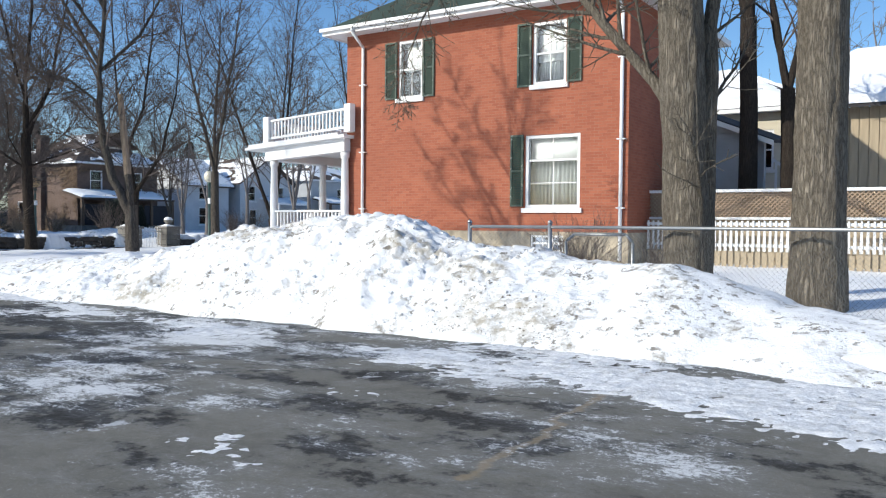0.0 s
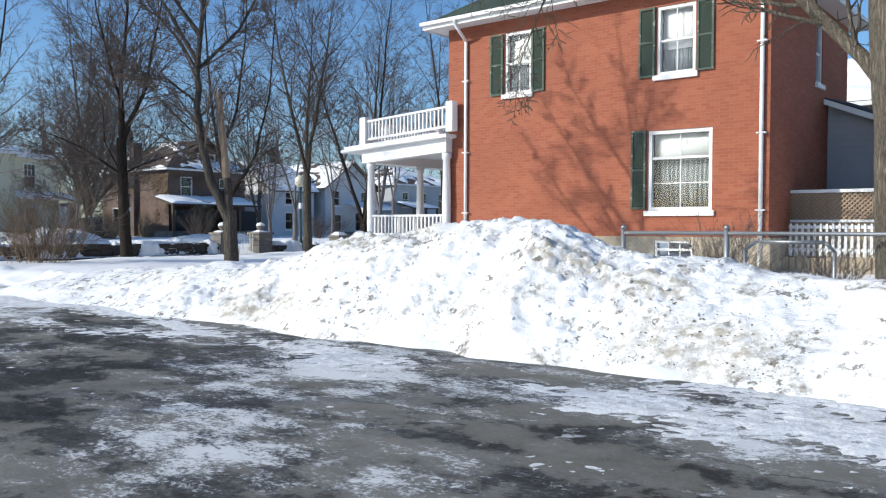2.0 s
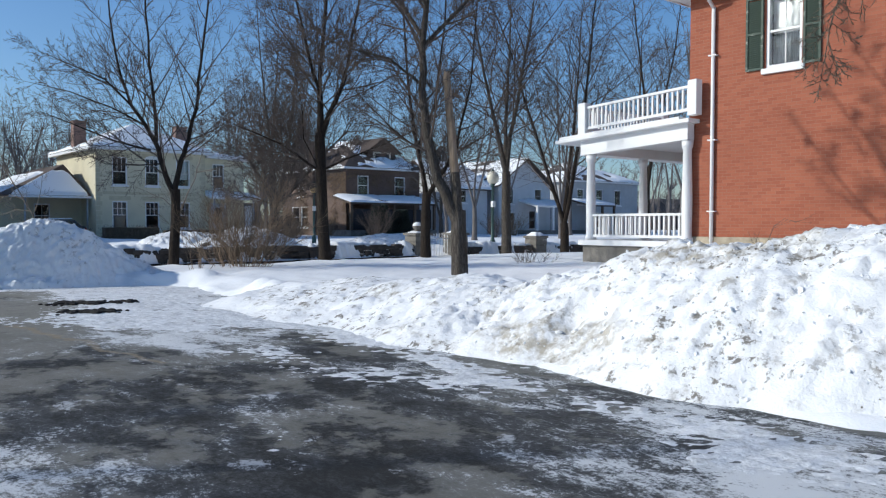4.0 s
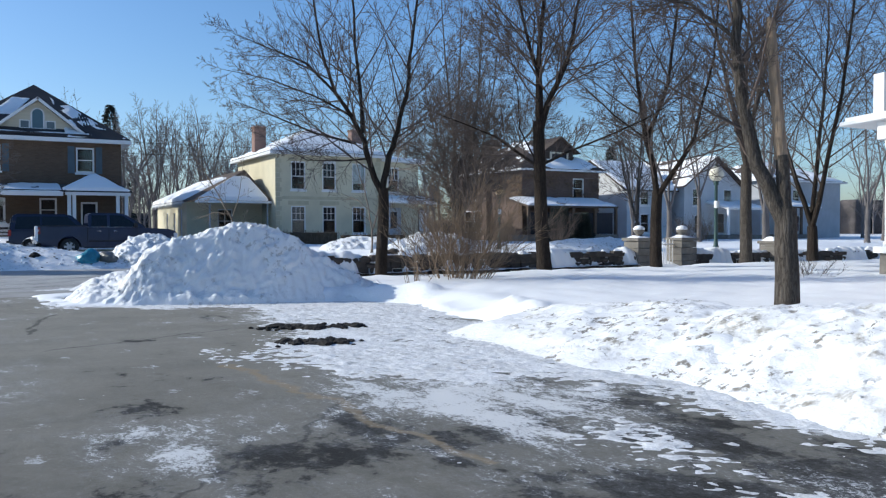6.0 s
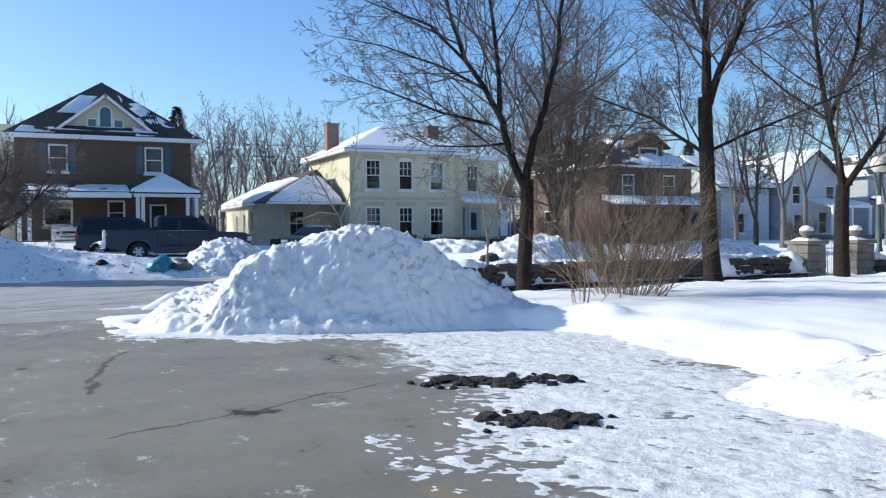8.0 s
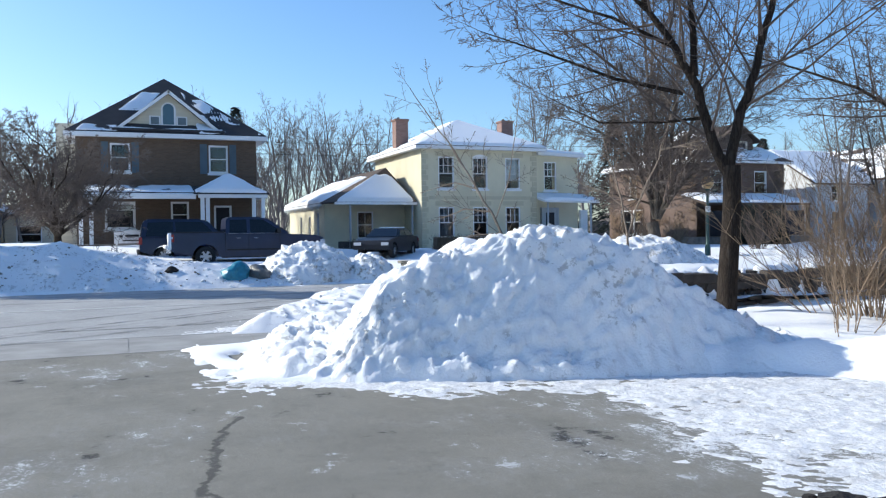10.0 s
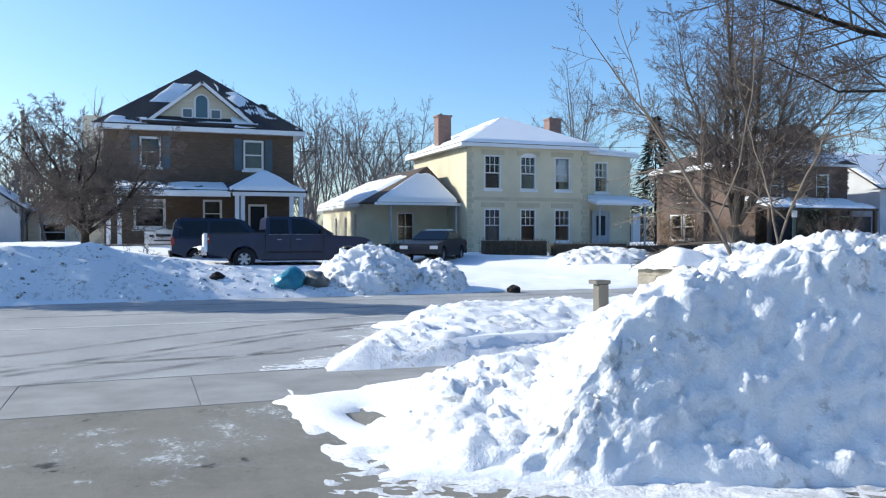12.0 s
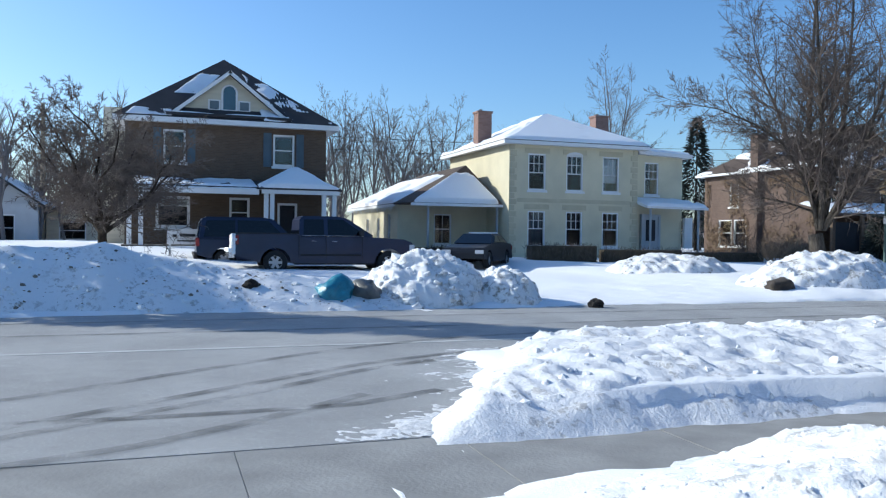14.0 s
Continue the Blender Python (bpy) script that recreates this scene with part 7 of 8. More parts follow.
shrub((-20.6, 11.4, 0.1), "tan leafless multi-stemmed shrub on the snowy lawn", 5, 80, 2.3, 2.5, 0.0095, count=26)
shrub((-19.7, 9.9, 0.1), "pale thin shoots beside a snow pile", 6, 10, 1.6, 0.7, 0.008, count=5)
shrub((-4.1, 15.4, 0.1), "brown twiggy bush at the house corner", 7, 60, 1.35, 1.0, 0.01, M_TWIG, 14)
shrub((-2.6, 15.6, 0.1), "brown twiggy bush by the garden fence", 8, 40, 1.1, 0.9, 0.01, M_TWIG, 14)
shrub((-11.0, 18.6, 0.3), "weeping bare shrub against the brick wall", 9, 14, 1.6, 1.3, 0.012, M_TWIG, 6, droop=0.16)
shrub((-9.3, 18.7, 0.2), "low bare twigs against the brick wall", 10, 16, 1.0, 1.0, 0.01, M_TWIG, 6, droop=0.1)
shrub((-17.5, 18.2, 0.1), "low bare bush by the porch", 12, 26, 0.8, 0.9, 0.008, M_TWIG, 10)
M_PALE = plain("pale_stem", (0.23, 0.18, 0.135), 0.85, vary=0.35, relief=0.2)
tree((-22.1, 7.25, 0.2), "slender leaning sapling with pale drooping side branches", 14, 0.5, 0.03, 0.4, 0, (0, 0), (8, 6, 3), twig=0.003, barkmat=M_PALE, twigmat=M_PALE, group="saplings", name="sapling", lift=0.1,
     limbs=[([(0, 0, 0.3), (0.0, 0.0, 0.9), (-0.14, -0.16, 1.38), (-0.3, -0.33, 1.75), (-0.45, -0.5, 2.1), (-0.62, -0.72, 2.5), (-0.75, -0.95, 2.9)], 0.02, 0.004, 0.7, 11),
            ([(-0.14, -0.16, 1.38), (-0.36, -0.42, 1.42), (-0.6, -0.65, 1.3)], 0.012, 0.004, 0.3, 5),
            ([(-0.06, -0.07, 1.12), (-0.3, -0.36, 1.1), (-0.5, -0.56, 0.98)], 0.012, 0.004, 0.3, 5),
            ([(-0.26, -0.28, 1.65), (-0.45, -0.5, 1.74), (-0.7, -0.75, 1.66)], 0.012, 0.004, 0.3, 5),
            ([(-0.1, -0.12, 1.3), (0.05, -0.02, 1.75), (0.12, 0.04, 2.3), (0.1, 0.1, 2.7)], 0.008, 0.003, 0.35, 6),
            ([(-0.3, -0.33, 1.75), (-0.5, -0.6, 2.3), (-0.55, -0.8, 3.0)], 0.008, 0.003, 0.4, 6)])
tree((-27.2, 12.4, 0.3), "tall pale sapling with spreading branches on the verge", 15, 0.6, 0.045, 0.4, 0, (0, 0), (9, 6, 4), twig=0.004, barkmat=M_PALE, twigmat=M_PALE, group="saplings", name="sapling", lift=0.1,
     limbs=[([(0, 0, 0.3), (0.0, 0.0, 0.9), (0.19, 0.22, 1.74), (0.34, 0.4, 2.23), (0.48, 0.57, 2.9), (0.56, 0.65, 3.32), (0.74, 0.87, 3.9)], 0.026, 0.005, 0.7, 7),
            ([(0, 0, 0.6), (-0.08, -0.08, 1.65), (-0.19, -0.19, 2.22), (-0.34, -0.34, 2.9), (-0.4, -0.5, 3.6)], 0.022, 0.005, 0.7, 7),
            ([(0.43, 0.5, 2.6), (0.74, 0.87, 2.7), (1.1, 1.29, 2.8)], 0.016, 0.005, 0.5, 7),
            ([(0.1, 0.1, 1.3), (-0.3, -0.3, 1.8), (-0.9, -0.8, 2.1)], 0.016, 0.005, 0.5, 7)])
for k, (x, y, s) in enumerate(((-57, 33.5, 2.2), (-55, 35.2, 1.8), (-47, 34, 2.4), (-52, 30.8, 1.6), (-49, 47, 2.0), (-52, 52, 2.2))):
    shrub((x, y, 0.2), "bare brown bush in a front garden", 60 + k, 50, s, s * 0.7, 0.014, M_SHRUB if k % 2 else M_TWIG, 12)


def hedge(x0, x1, y0, y1, z0, z1, seed):
    rnd = random.Random(seed)
    t = thing("hedge", ((x0 + x1) / 2, (y0 + y1) / 2, z0), "clipped brown leafless hedge in front of a yellow house", "hedge")
    bm = bmesh.new()
    box(bm, x0 + 0.1, y0 + 0.1, z0, x1 - 0.1, y1 - 0.1, z1 - 0.1, bevel=0.06)
    part("core", bm, M_HEDGE, t)
    paths = []
    for _ in range(900):
        p = Vector((rnd.uniform(x0, x1), rnd.uniform(y0, y1), rnd.uniform(z0, z1 - 0.1)))
        d = Vector((rnd.gauss(0, 0.5), rnd.gauss(0, 0.5), 0.8)).normalized()
        paths.append(([p, p + d * 0.12, p + d * 0.24], [0.008, 0.007, 0.004], 3))
    part_mesh("twigs", limb_mesh("twigs", paths, (3, 3, 3, 3)), M_TWIG, t)


hedge(-53.6, -52.7, 18.2, 21.7, 0.0, 1.15, 3)
hedge(-53.5, -52.8, 21.9, 26.4, 0.0, 0.98, 4)
hedge(-53.5, -52.8, 26.5, 31.2, 0.0, 0.88, 6)
hedge(-58.0, -57.4, 14.9, 18.9, 0.2, 0.95, 5)


# ---- stone wall, gate and pillars ----
def stone_mesh(w, d, h, rnd):
    bm = bmesh.new()
    box(bm, -w / 2, -d / 2, 0, w / 2, d / 2, h, bevel=0.025)
    for v in bm.verts:
        v.co += Vector((rnd.uniform(-1, 1), rnd.uniform(-1, 1), rnd.uniform(-1, 1))) * 0.012
    me = bpy.data.meshes.new("stone")
    bm.to_mesh(me)
    bm.free()
    me.materials.append(M_DARKSTONE)
    return me


def stone_wall(y0, y1, top, label, seed):
    rnd = random.Random(seed)
    t = thing("stone_wall", (-24.3, (y0 + y1) / 2, 0), label, "wall")
    shapes = [stone_mesh(0.3, rnd.uniform(0.22, 0.42), rnd.uniform(0.11, 0.17), rnd) for _ in range(7)]
    bm = bmesh.new()
    box(bm, -24.42, y0, -0.1, -24.18, y1, top - 0.06)
    part("core", bm, M_DARKSTONE, t)
    z = 0.02
    while z < top - 0.1:
        y = y0 + rnd.uniform(0.1, 0.25)
        while y < y1 - 0.1:
            for side in (-1, 1):
                ob = new("stone", rnd.choice(shapes))
                ob.parent = t
                ob.matrix_parent_inverse = t.matrix_basis.inverted()
                ob.matrix_basis = Matrix.Translation((-24.3 + side * 0.09 + rnd.uniform(-0.03, 0.03), y, z + rnd.uniform(-0.015, 0.015))) @ Matrix.Rotation(rnd.uniform(-0.15, 0.15) + (math.pi if rnd.random() < 0.5 else 0), 4, "Z")
            y += rnd.uniform(0.26, 0.4)
        z += 0.15
    def cap(x, y):
        reach = 0.13 + 0.36 * fbm(x * 0, y, 1.5, 3, seed + 2) + 0.16 * fbm(x * 0, y, 6, 2, seed + 3)
        e = np.minimum(np.minimum(y - y0, y1 - y) * 2, reach - np.abs(x + 24.3))
        lie = 0.1 * np.clip(e * 8, 0, 1) + 0.1 * fbm(x, y, 1.6, 3, seed) + 0.05 * fbm(x, y, 6, 3, seed + 4)
        return top - 0.02 + np.where(e > 0, lie, lie * 0.5 + 3.0 * np.maximum(e, -0.13))
    me = sheet("snow_cap", np.arange(-24.78, -23.82, 0.035), np.arange(y0 - 0.1, y1 + 0.1, 0.05), cap, floor=top - 0.5)
    part_mesh("snow_cap", me, M_SNOW, t, "ragged snow lying on the wall")
    return t


stone_wall(8.6, 19.4, 0.64, "low dark rubble stone wall capped with snow", 5)
stone_wall(21.8, 25.3, 0.55, "low dark rubble stone wall beyond the gate", 6)
stone_wall(25.9, 36, 0.55, "low dark rubble stone wall along the street", 7)


def pillar(x, y, w, top, finial, label, stone=M_STONE, lip=0.05):
    rnd = random.Random(int(y * 10))
    t = thing("gate_pillar", (x, y, 0), label, "pillar", "stone gate pillars")
    z = -0.1
    while z < top - 0.1:
        for sx, sy in ((-1, -1), (1, -1), (1, 1), (-1, 1)):
            bm = bmesh.new()
            q = w / 2 + rnd.uniform(-0.012, 0.012)
            hh = min(0.2, top - 0.08 - z)
            box(bm, x, y, z, x + sx * q, y + sy * q, z + hh - 0.008, bevel=0.012)
            part("stone", bm, stone, t)
        z += 0.2
    bm = bmesh.new()
    box(bm, x - w / 2 - lip, y - w / 2 - lip, top - 0.09, x + w / 2 + lip, y + w / 2 + lip, top, bevel=0.015)
    part("cap", bm, stone, t)
    def heap_(X, Y):
        e = w / 2 + 0.02 - np.maximum(np.abs(X - x), np.abs(Y - y))
        return top - 0.02 + np.clip(e * 5, -0.05, 1) * (0.09 if finial else 0.15) + 0.04 * fbm(X, Y, 5, 3, int(y))
    g = np.arange(-w / 2 - 0.06, w / 2 + 0.061, 0.03)
    part_mesh("snow_cap", sheet("snow_cap", x + g, y + g, heap_), M_SNOW, t)
    if finial:
        bm = bmesh.new()
        lathe(bm, (x, y, top), [(0.14, 0), (0.14, 0.05), (0.07, 0.08), (0.13, 0.14), (0.17, 0.2), (0.16, 0.26), (0.1, 0.31), (0.05, 0.34)], 16)
        part("finial", bm, M_STONE, t, "round stone urn finial")
        bm = bmesh.new()
        lathe(bm, (x, y, top + 0.24), [(0.17, 0), (0.17, 0.04), (0.12, 0.1), (0.03, 0.13)], 14)
        part("snow_cap", bm, M_SNOW, t)
    return t


pillar(-24.3, 19.73, 0.62, 1.0, True, "square field stone gate pillar with urn finial and snow")
pillar(-24.3, 21.46, 0.62, 1.0, True, "square field stone gate pillar with urn finial and snow")
pillar(-24.3, 25.6, 0.6, 0.86, False, "short field stone pillar capped with snow")
pillar(-22.08, 6.7, 0.5, 1.14, False, "field stone pillar capped with snow beside the pavement",
       plain("pale_rough_stone", (0.31, 0.28, 0.225), 0.92, vary=0.45, big=5, fine=26, relief=0.8, dist=0.03), 0.008)
gate = thing("iron_gate", (-24.3, 20.6, 0), "white wrought iron garden gate between stone pillars", "gate")
for i in range(9):
    bm = bmesh.new()
    y = 20.1 + i * 0.122
    tube(bm, (-24.3, y, 0.08), (-24.3, y, 0.92 + 0.06 * math.sin(i / 8 * math.pi)), 0.012, n=8)
    part("bar", bm, M_WHITE, gate)
for z in (0.15, 0.8):
    bm = bmesh.new()
    tube(bm, (-24.3, 20.05, z), (-24.3, 21.13, z), 0.016, n=8)
    part("rail", bm, M_WHITE, gate)
bm = bmesh.new()
box(bm, -22.15, 5.91, 0.2, -22.06, 6.0, 1.0, bevel=0.008)
box(bm, -22.17, 5.88, 1.0, -22.05, 6.01, 1.03, bevel=0.006)
solo("wooden_post", bm, plain("grey_wood", (0.17, 0.16, 0.135), 0.9, vary=0.3, stretch=(8, 8, 0.6)), "short weathered wooden post in the snow", "post")


def street_lamp(x, y, top, label, globe):
    t = thing("street_lamp", (x, y, 0), label, "street lamp", "globe street lamps")
    bm = bmesh.new()
    lathe(bm, (x, y, 0), [(0.16, 0), (0.16, 0.12), (0.12, 0.2), (0.11, 0.6), (0.075, 0.7), (0.06, 1.2), (0.052, top - 0.45), (0.09, top - 0.42), (0.07, top - 0.36), (0.12, top - 0.3)], 18)
    part("pole", bm, M_LAMPGREEN, t)
    bm = bmesh.new()
    lathe(bm, (x, y, top - 0.3), [(0.1, 0), (0.19, 0.06), (0.24, 0.16), (0.255, 0.28), (0.22, 0.4), (0.14, 0.49), (0.04, 0.53)], 20)
    part("globe", bm, globe, t, "opal globe shade")
    bm = bmesh.new()
    lathe(bm, (x, y, top + 0.22), [(0.07, 0), (0.05, 0.05), (0.015, 0.12)], 12)
    part("finial", bm, M_LAMPGREEN, t)
    bm = bmesh.new()
    box(bm, x - 0.04, y - 0.075, 2.0, x + 0.09, y + 0.075, 2.25, bevel=0.006)
    part("notice", bm, M_WHITE, t)
    return t


street_lamp(-26.6, 25.46, 3.25, "green street lamp with a cream globe", plain("globe_cream", (0.72, 0.68, 0.55), 0.35, vary=0.08))
street_lamp(-40.25, 25.2, 3.25, "green street lamp with an amber globe", plain("globe_amber", (0.62, 0.42, 0.20), 0.35, vary=0.1))


# ---- vehicles ----
M_TYRE = plain("tyre_rubber", (0.02, 0.02, 0.02), 0.9, vary=0.3)
M_RIM = plain("alloy_rim", (0.45, 0.46, 0.48), 0.35, 0.8, vary=0.15)
M_CARGLASS = plain("tinted_glass", (0.004, 0.005, 0.006), 0.06, vary=0.1, relief=0.0)
M_CHROME = plain("chrome", (0.6, 0.6, 0.62), 0.2, 0.9, vary=0.1)
M_TAIL = plain("tail_light_red", (0.25, 0.02, 0.02), 0.25, vary=0.15)
M_HEADL = plain("headlight_clear", (0.6, 0.62, 0.65), 0.15, vary=0.1)
M_BLACKTRIM = plain("black_trim", (0.015, 0.015, 0.016), 0.6, vary=0.3)


def side_profile(bm, pts, half, m, crown=0.0):
    """A closed side outline (x, z) given the width of the car; crown pulls the upper edge inwards."""
    zmin, zmax = min(p[1] for p in pts), max(p[1] for p in pts)
    f = lambda z: half - crown * ((z - zmin) / (zmax - zmin)) ** 1.5
    a = [bm.verts.new(m @ Vector((x, f(z), z))) for x, z in pts]
    b = [bm.verts.new(m @ Vector((x, -f(z), z))) for x, z in pts]
    bm.faces.new(a)
    bm.faces.new(b[::-1])
    for i in range(len(pts)):
        j = (i + 1) % len(pts)
        bm.faces.new((a[j], a[i], b[i], b[j]))
    bmesh.ops.recalc_face_normals(bm, faces=bm.faces[:])


def arch(cx, r, n=10):
    return [(cx + r * math.cos(math.pi * i / n), 0.38 + r * math.sin(math.pi * i / n)) for i in range(n + 1)]


def vehicle(name, m, label, paint, half, lower, cab, axle, wheel_r, side_glass, ends, extras, category="car"):
    """lower, cab: side outlines; axle: x of the wheels; side_glass: outlines of the side windows; ends: windscreen and rear window."""
    t = thing(name, m.translation, label, category, "parked vehicles")
    bm = bmesh.new()
    side_profile(bm, lower, half, m, 0.06)
    bmesh.ops.bevel(bm, geom=[e for e in bm.edges if e.calc_length() > half], offset=0.03, segments=2, affect="EDGES")
    part("body", bm, paint, t)
    bm = bmesh.new()
    side_profile(bm, cab, half - 0.04, m, 0.2)
    bmesh.ops.bevel(bm, geom=[e for e in bm.edges if e.calc_length() > half * 0.8], offset=0.05, segments=2, affect="EDGES")
    part("cab", bm, paint, t)
    zmin, zmax = min(p[1] for p in cab), max(p[1] for p in cab)
    wide = lambda z: half - 0.04 - 0.2 * ((z - zmin) / (zmax - zmin)) ** 1.5
    for g in side_glass:
        for s in (-1, 1):
            bm = bmesh.new()
            a = [bm.verts.new(m @ Vector((x, s * (wide(z) + 0.012), z))) for x, z in g]
            b = [bm.verts.new(m @ Vector((x, s * (wide(z) - 0.02), z))) for x, z in g]
            bm.faces.new(a); bm.faces.new(b[::-1])
            for i in range(len(g)):
                j = (i + 1) % len(g)
                bm.faces.new((a[j], a[i], b[i], b[j]))
            part("side_window", bm, M_CARGLASS, t)
    for (xa, za), (xb, zb) in ends:
        bm = bmesh.new()
        d = Vector((zb - za, 0, xa - xb)).normalized() * (0.015 if xb < xa else -0.015)
        q = [Vector((xa, wide(za) - 0.06, za)), Vector((xa, -wide(za) + 0.06, za)), Vector((xb, -wide(zb) + 0.06, zb)), Vector((xb, wide(zb) - 0.06, zb))]
        prism(bm, [m @ (p + d) for p in q], m.to_3x3() @ (d * -1.6))
        part("windscreen", bm, M_CARGLASS, t)
    for x in axle:
        for s in (-1, 1):
            bm = bmesh.new()
            prof = [(0.55, -0.11), (0.9, -0.115), (0.98, -0.08), (1.0, 0), (0.98, 0.08), (0.9, 0.115), (0.55, 0.11)]
            n = 26
            rings = []
            for r, w in prof:
                rings.append([bm.verts.new(m @ Vector((x + wheel_r * r * math.cos(6.2832 * i / n), s * (half - 0.13) + w, wheel_r + wheel_r * r * math.sin(6.2832 * i / n)))) for i in range(n)])
            for a, b in zip(rings, rings[1:]):
                for i in range(n):
                    bm.faces.new((a[i], a[(i + 1) % n], b[(i + 1) % n], b[i])).smooth = True
            w = part("wheel", bm, M_TYRE, t, "worn black tyre")
            bm = bmesh.new()
            c = Vector((x, s * (half - 0.06), wheel_r))
            for k in range(6):
                aa = 6.2832 * k / 6
                rot = Matrix.Translation(c) @ Matrix.Rotation(aa, 4, "Y")
                box(bm, 0.03, -0.02, -0.045, wheel_r * 0.6, 0.02, 0.045, m @ rot)
            tube(bm, m @ (c + Vector((0, -0.03, 0))), m @ (c + Vector((0, 0.03, 0))), 0.07, n=12)
            n = 20
            for i in range(n):
                a0, a1 = 6.2832 * i / n, 6.2832 * (i + 1) / n
                qs = []
                for rr in (0.53, 0.63):
                    for aa in (a0, a1):
                        qs.append(bm.verts.new(m @ (c + Vector((wheel_r * rr * math.cos(aa), 0.012 * s, wheel_r * rr * math.sin(aa))))))
                bm.faces.new((qs[0], qs[1], qs[3], qs[2]))
            part("rim", bm, M_RIM, w)
            bm = bmesh.new()
            tube(bm, m @ (c + Vector((0, -0.1 * s, 0))), m @ (c + Vector((0, -0.06 * s, 0))), wheel_r * 0.56, n=20)
            part("hub", bm, M_BLACKTRIM, w)
    for nm, mat_, b in extras:
        bm = bmesh.new()
        box(bm, *b, m, bevel=0.012)
        part(nm, bm, mat_, t)
    return t


def both(nm, mat_, x0, y0, z0, x1, y1, z1):
    return [(nm, mat_, (x0, y0, z0, x1, y1, z1)), (nm, mat_, (x0, -y1, z0, x1, -y0, z1))]


truck_m = Matrix.Translation((-47.55, 7.83, 0.08)) @ Matrix.Rotation(radians(90), 4, "Z")
low = [(-3.02, 0.62), (-3.02, 1.34), (-0.98, 1.36), (-0.94, 1.26), (1.55, 1.26), (2.7, 1.2), (2.98, 1.08), (3.02, 0.6), (2.85, 0.42)] + arch(2.12, 0.5) + [(1.55, 0.36), (-1.15, 0.36)] + arch(-1.72, 0.5) + [(-2.3, 0.42)]
truck = vehicle("pickup_truck", truck_m, "dark blue-grey crew cab pickup with snow on its tailgate", plain("truck_paint", (0.02, 0.027, 0.062), 0.28, 0.0, vary=0.2, relief=0.0), 0.98, low,
                [(-0.95, 1.24), (-0.92, 1.88), (-0.84, 1.95), (0.5, 1.95), (0.72, 1.89), (1.62, 1.24)], (2.12, -1.72), 0.4,
                [[(-0.8, 1.32), (-0.76, 1.84), (-0.12, 1.85), (-0.12, 1.32)], [(0.02, 1.32), (0.02, 1.85), (0.55, 1.84), (1.24, 1.36), (1.24, 1.32)]],
                [((1.58, 1.3), (0.74, 1.84)), ((-0.95, 1.34), (-0.86, 1.8))],
                both("tail_light", M_TAIL, -3.05, 0.78, 0.98, -2.9, 0.985, 1.28) + both("headlight", M_HEADL, 2.85, 0.6, 0.82, 3.04, 0.97, 1.02) + both("mirror", M_BLACKTRIM, 1.05, 0.98, 1.3, 1.2, 1.18, 1.5)
                + both("door_handle", M_CHROME, -0.55, 0.95, 1.1, -0.38, 0.99, 1.13) + both("door_handle", M_CHROME, 0.15, 0.95, 1.1, 0.32, 0.99, 1.13)
                + both("door_seam", M_BLACKTRIM, -0.055, 0.955, 0.5, -0.04, 0.982, 1.28) + both("door_seam", M_BLACKTRIM, 1.18, 0.955, 0.5, 1.195, 0.982, 1.28) + both("door_seam", M_BLACKTRIM, -0.965, 0.955, 0.5, -0.945, 0.984, 1.3)
                + both("side_moulding", M_BLACKTRIM, -0.9, 0.96, 0.62, 1.15, 0.99, 0.68) + both("bed_rail", M_BLACKTRIM, -3.0, 0.86, 1.335, -1.0, 0.945, 1.37) + both("window_trim", M_CHROME, -0.85, 0.93, 1.285, 1.25, 0.955, 1.305)
                + both("tail_lens", M_HEADL, -3.06, 0.84, 1.1, -2.95, 0.992, 1.18)
                + both("running_board", M_BLACKTRIM, -1.1, 0.85, 0.33, 1.5, 1.02, 0.38)
                + [("rear_bumper", M_CHROME, (-3.2, -0.92, 0.55, -3.02, 0.92, 0.74)), ("tailgate", M_WHITE, (-3.06, -0.76, 0.8, -3.01, 0.76, 1.3)), ("front_bumper", M_BLACKTRIM, (2.98, -0.95, 0.45, 3.12, 0.95, 0.68)), ("grille", M_CHROME, (3.0, -0.5, 0.75, 3.05, 0.5, 1.04))], "truck")
bm = bmesh.new()
box(bm, -3.12, -1.0, 0.66, -3.0, -0.55, 1.34, truck_m, bevel=0.03)
box(bm, -3.22, -0.95, 0.72, -3.02, 0.95, 0.86, truck_m, bevel=0.03)
part("snow_cover", bm, M_SNOW, truck, "snow stuck to the tailgate and bumper")
low = [(-2.35, 0.55), (-2.35, 1.05), (-2.25, 1.12), (1.1, 1.12), (2.2, 1.0), (2.35, 0.8), (2.35, 0.5)] + arch(1.45, 0.42) + [(0.95, 0.33), (-0.9, 0.33)] + arch(-1.4, 0.42)
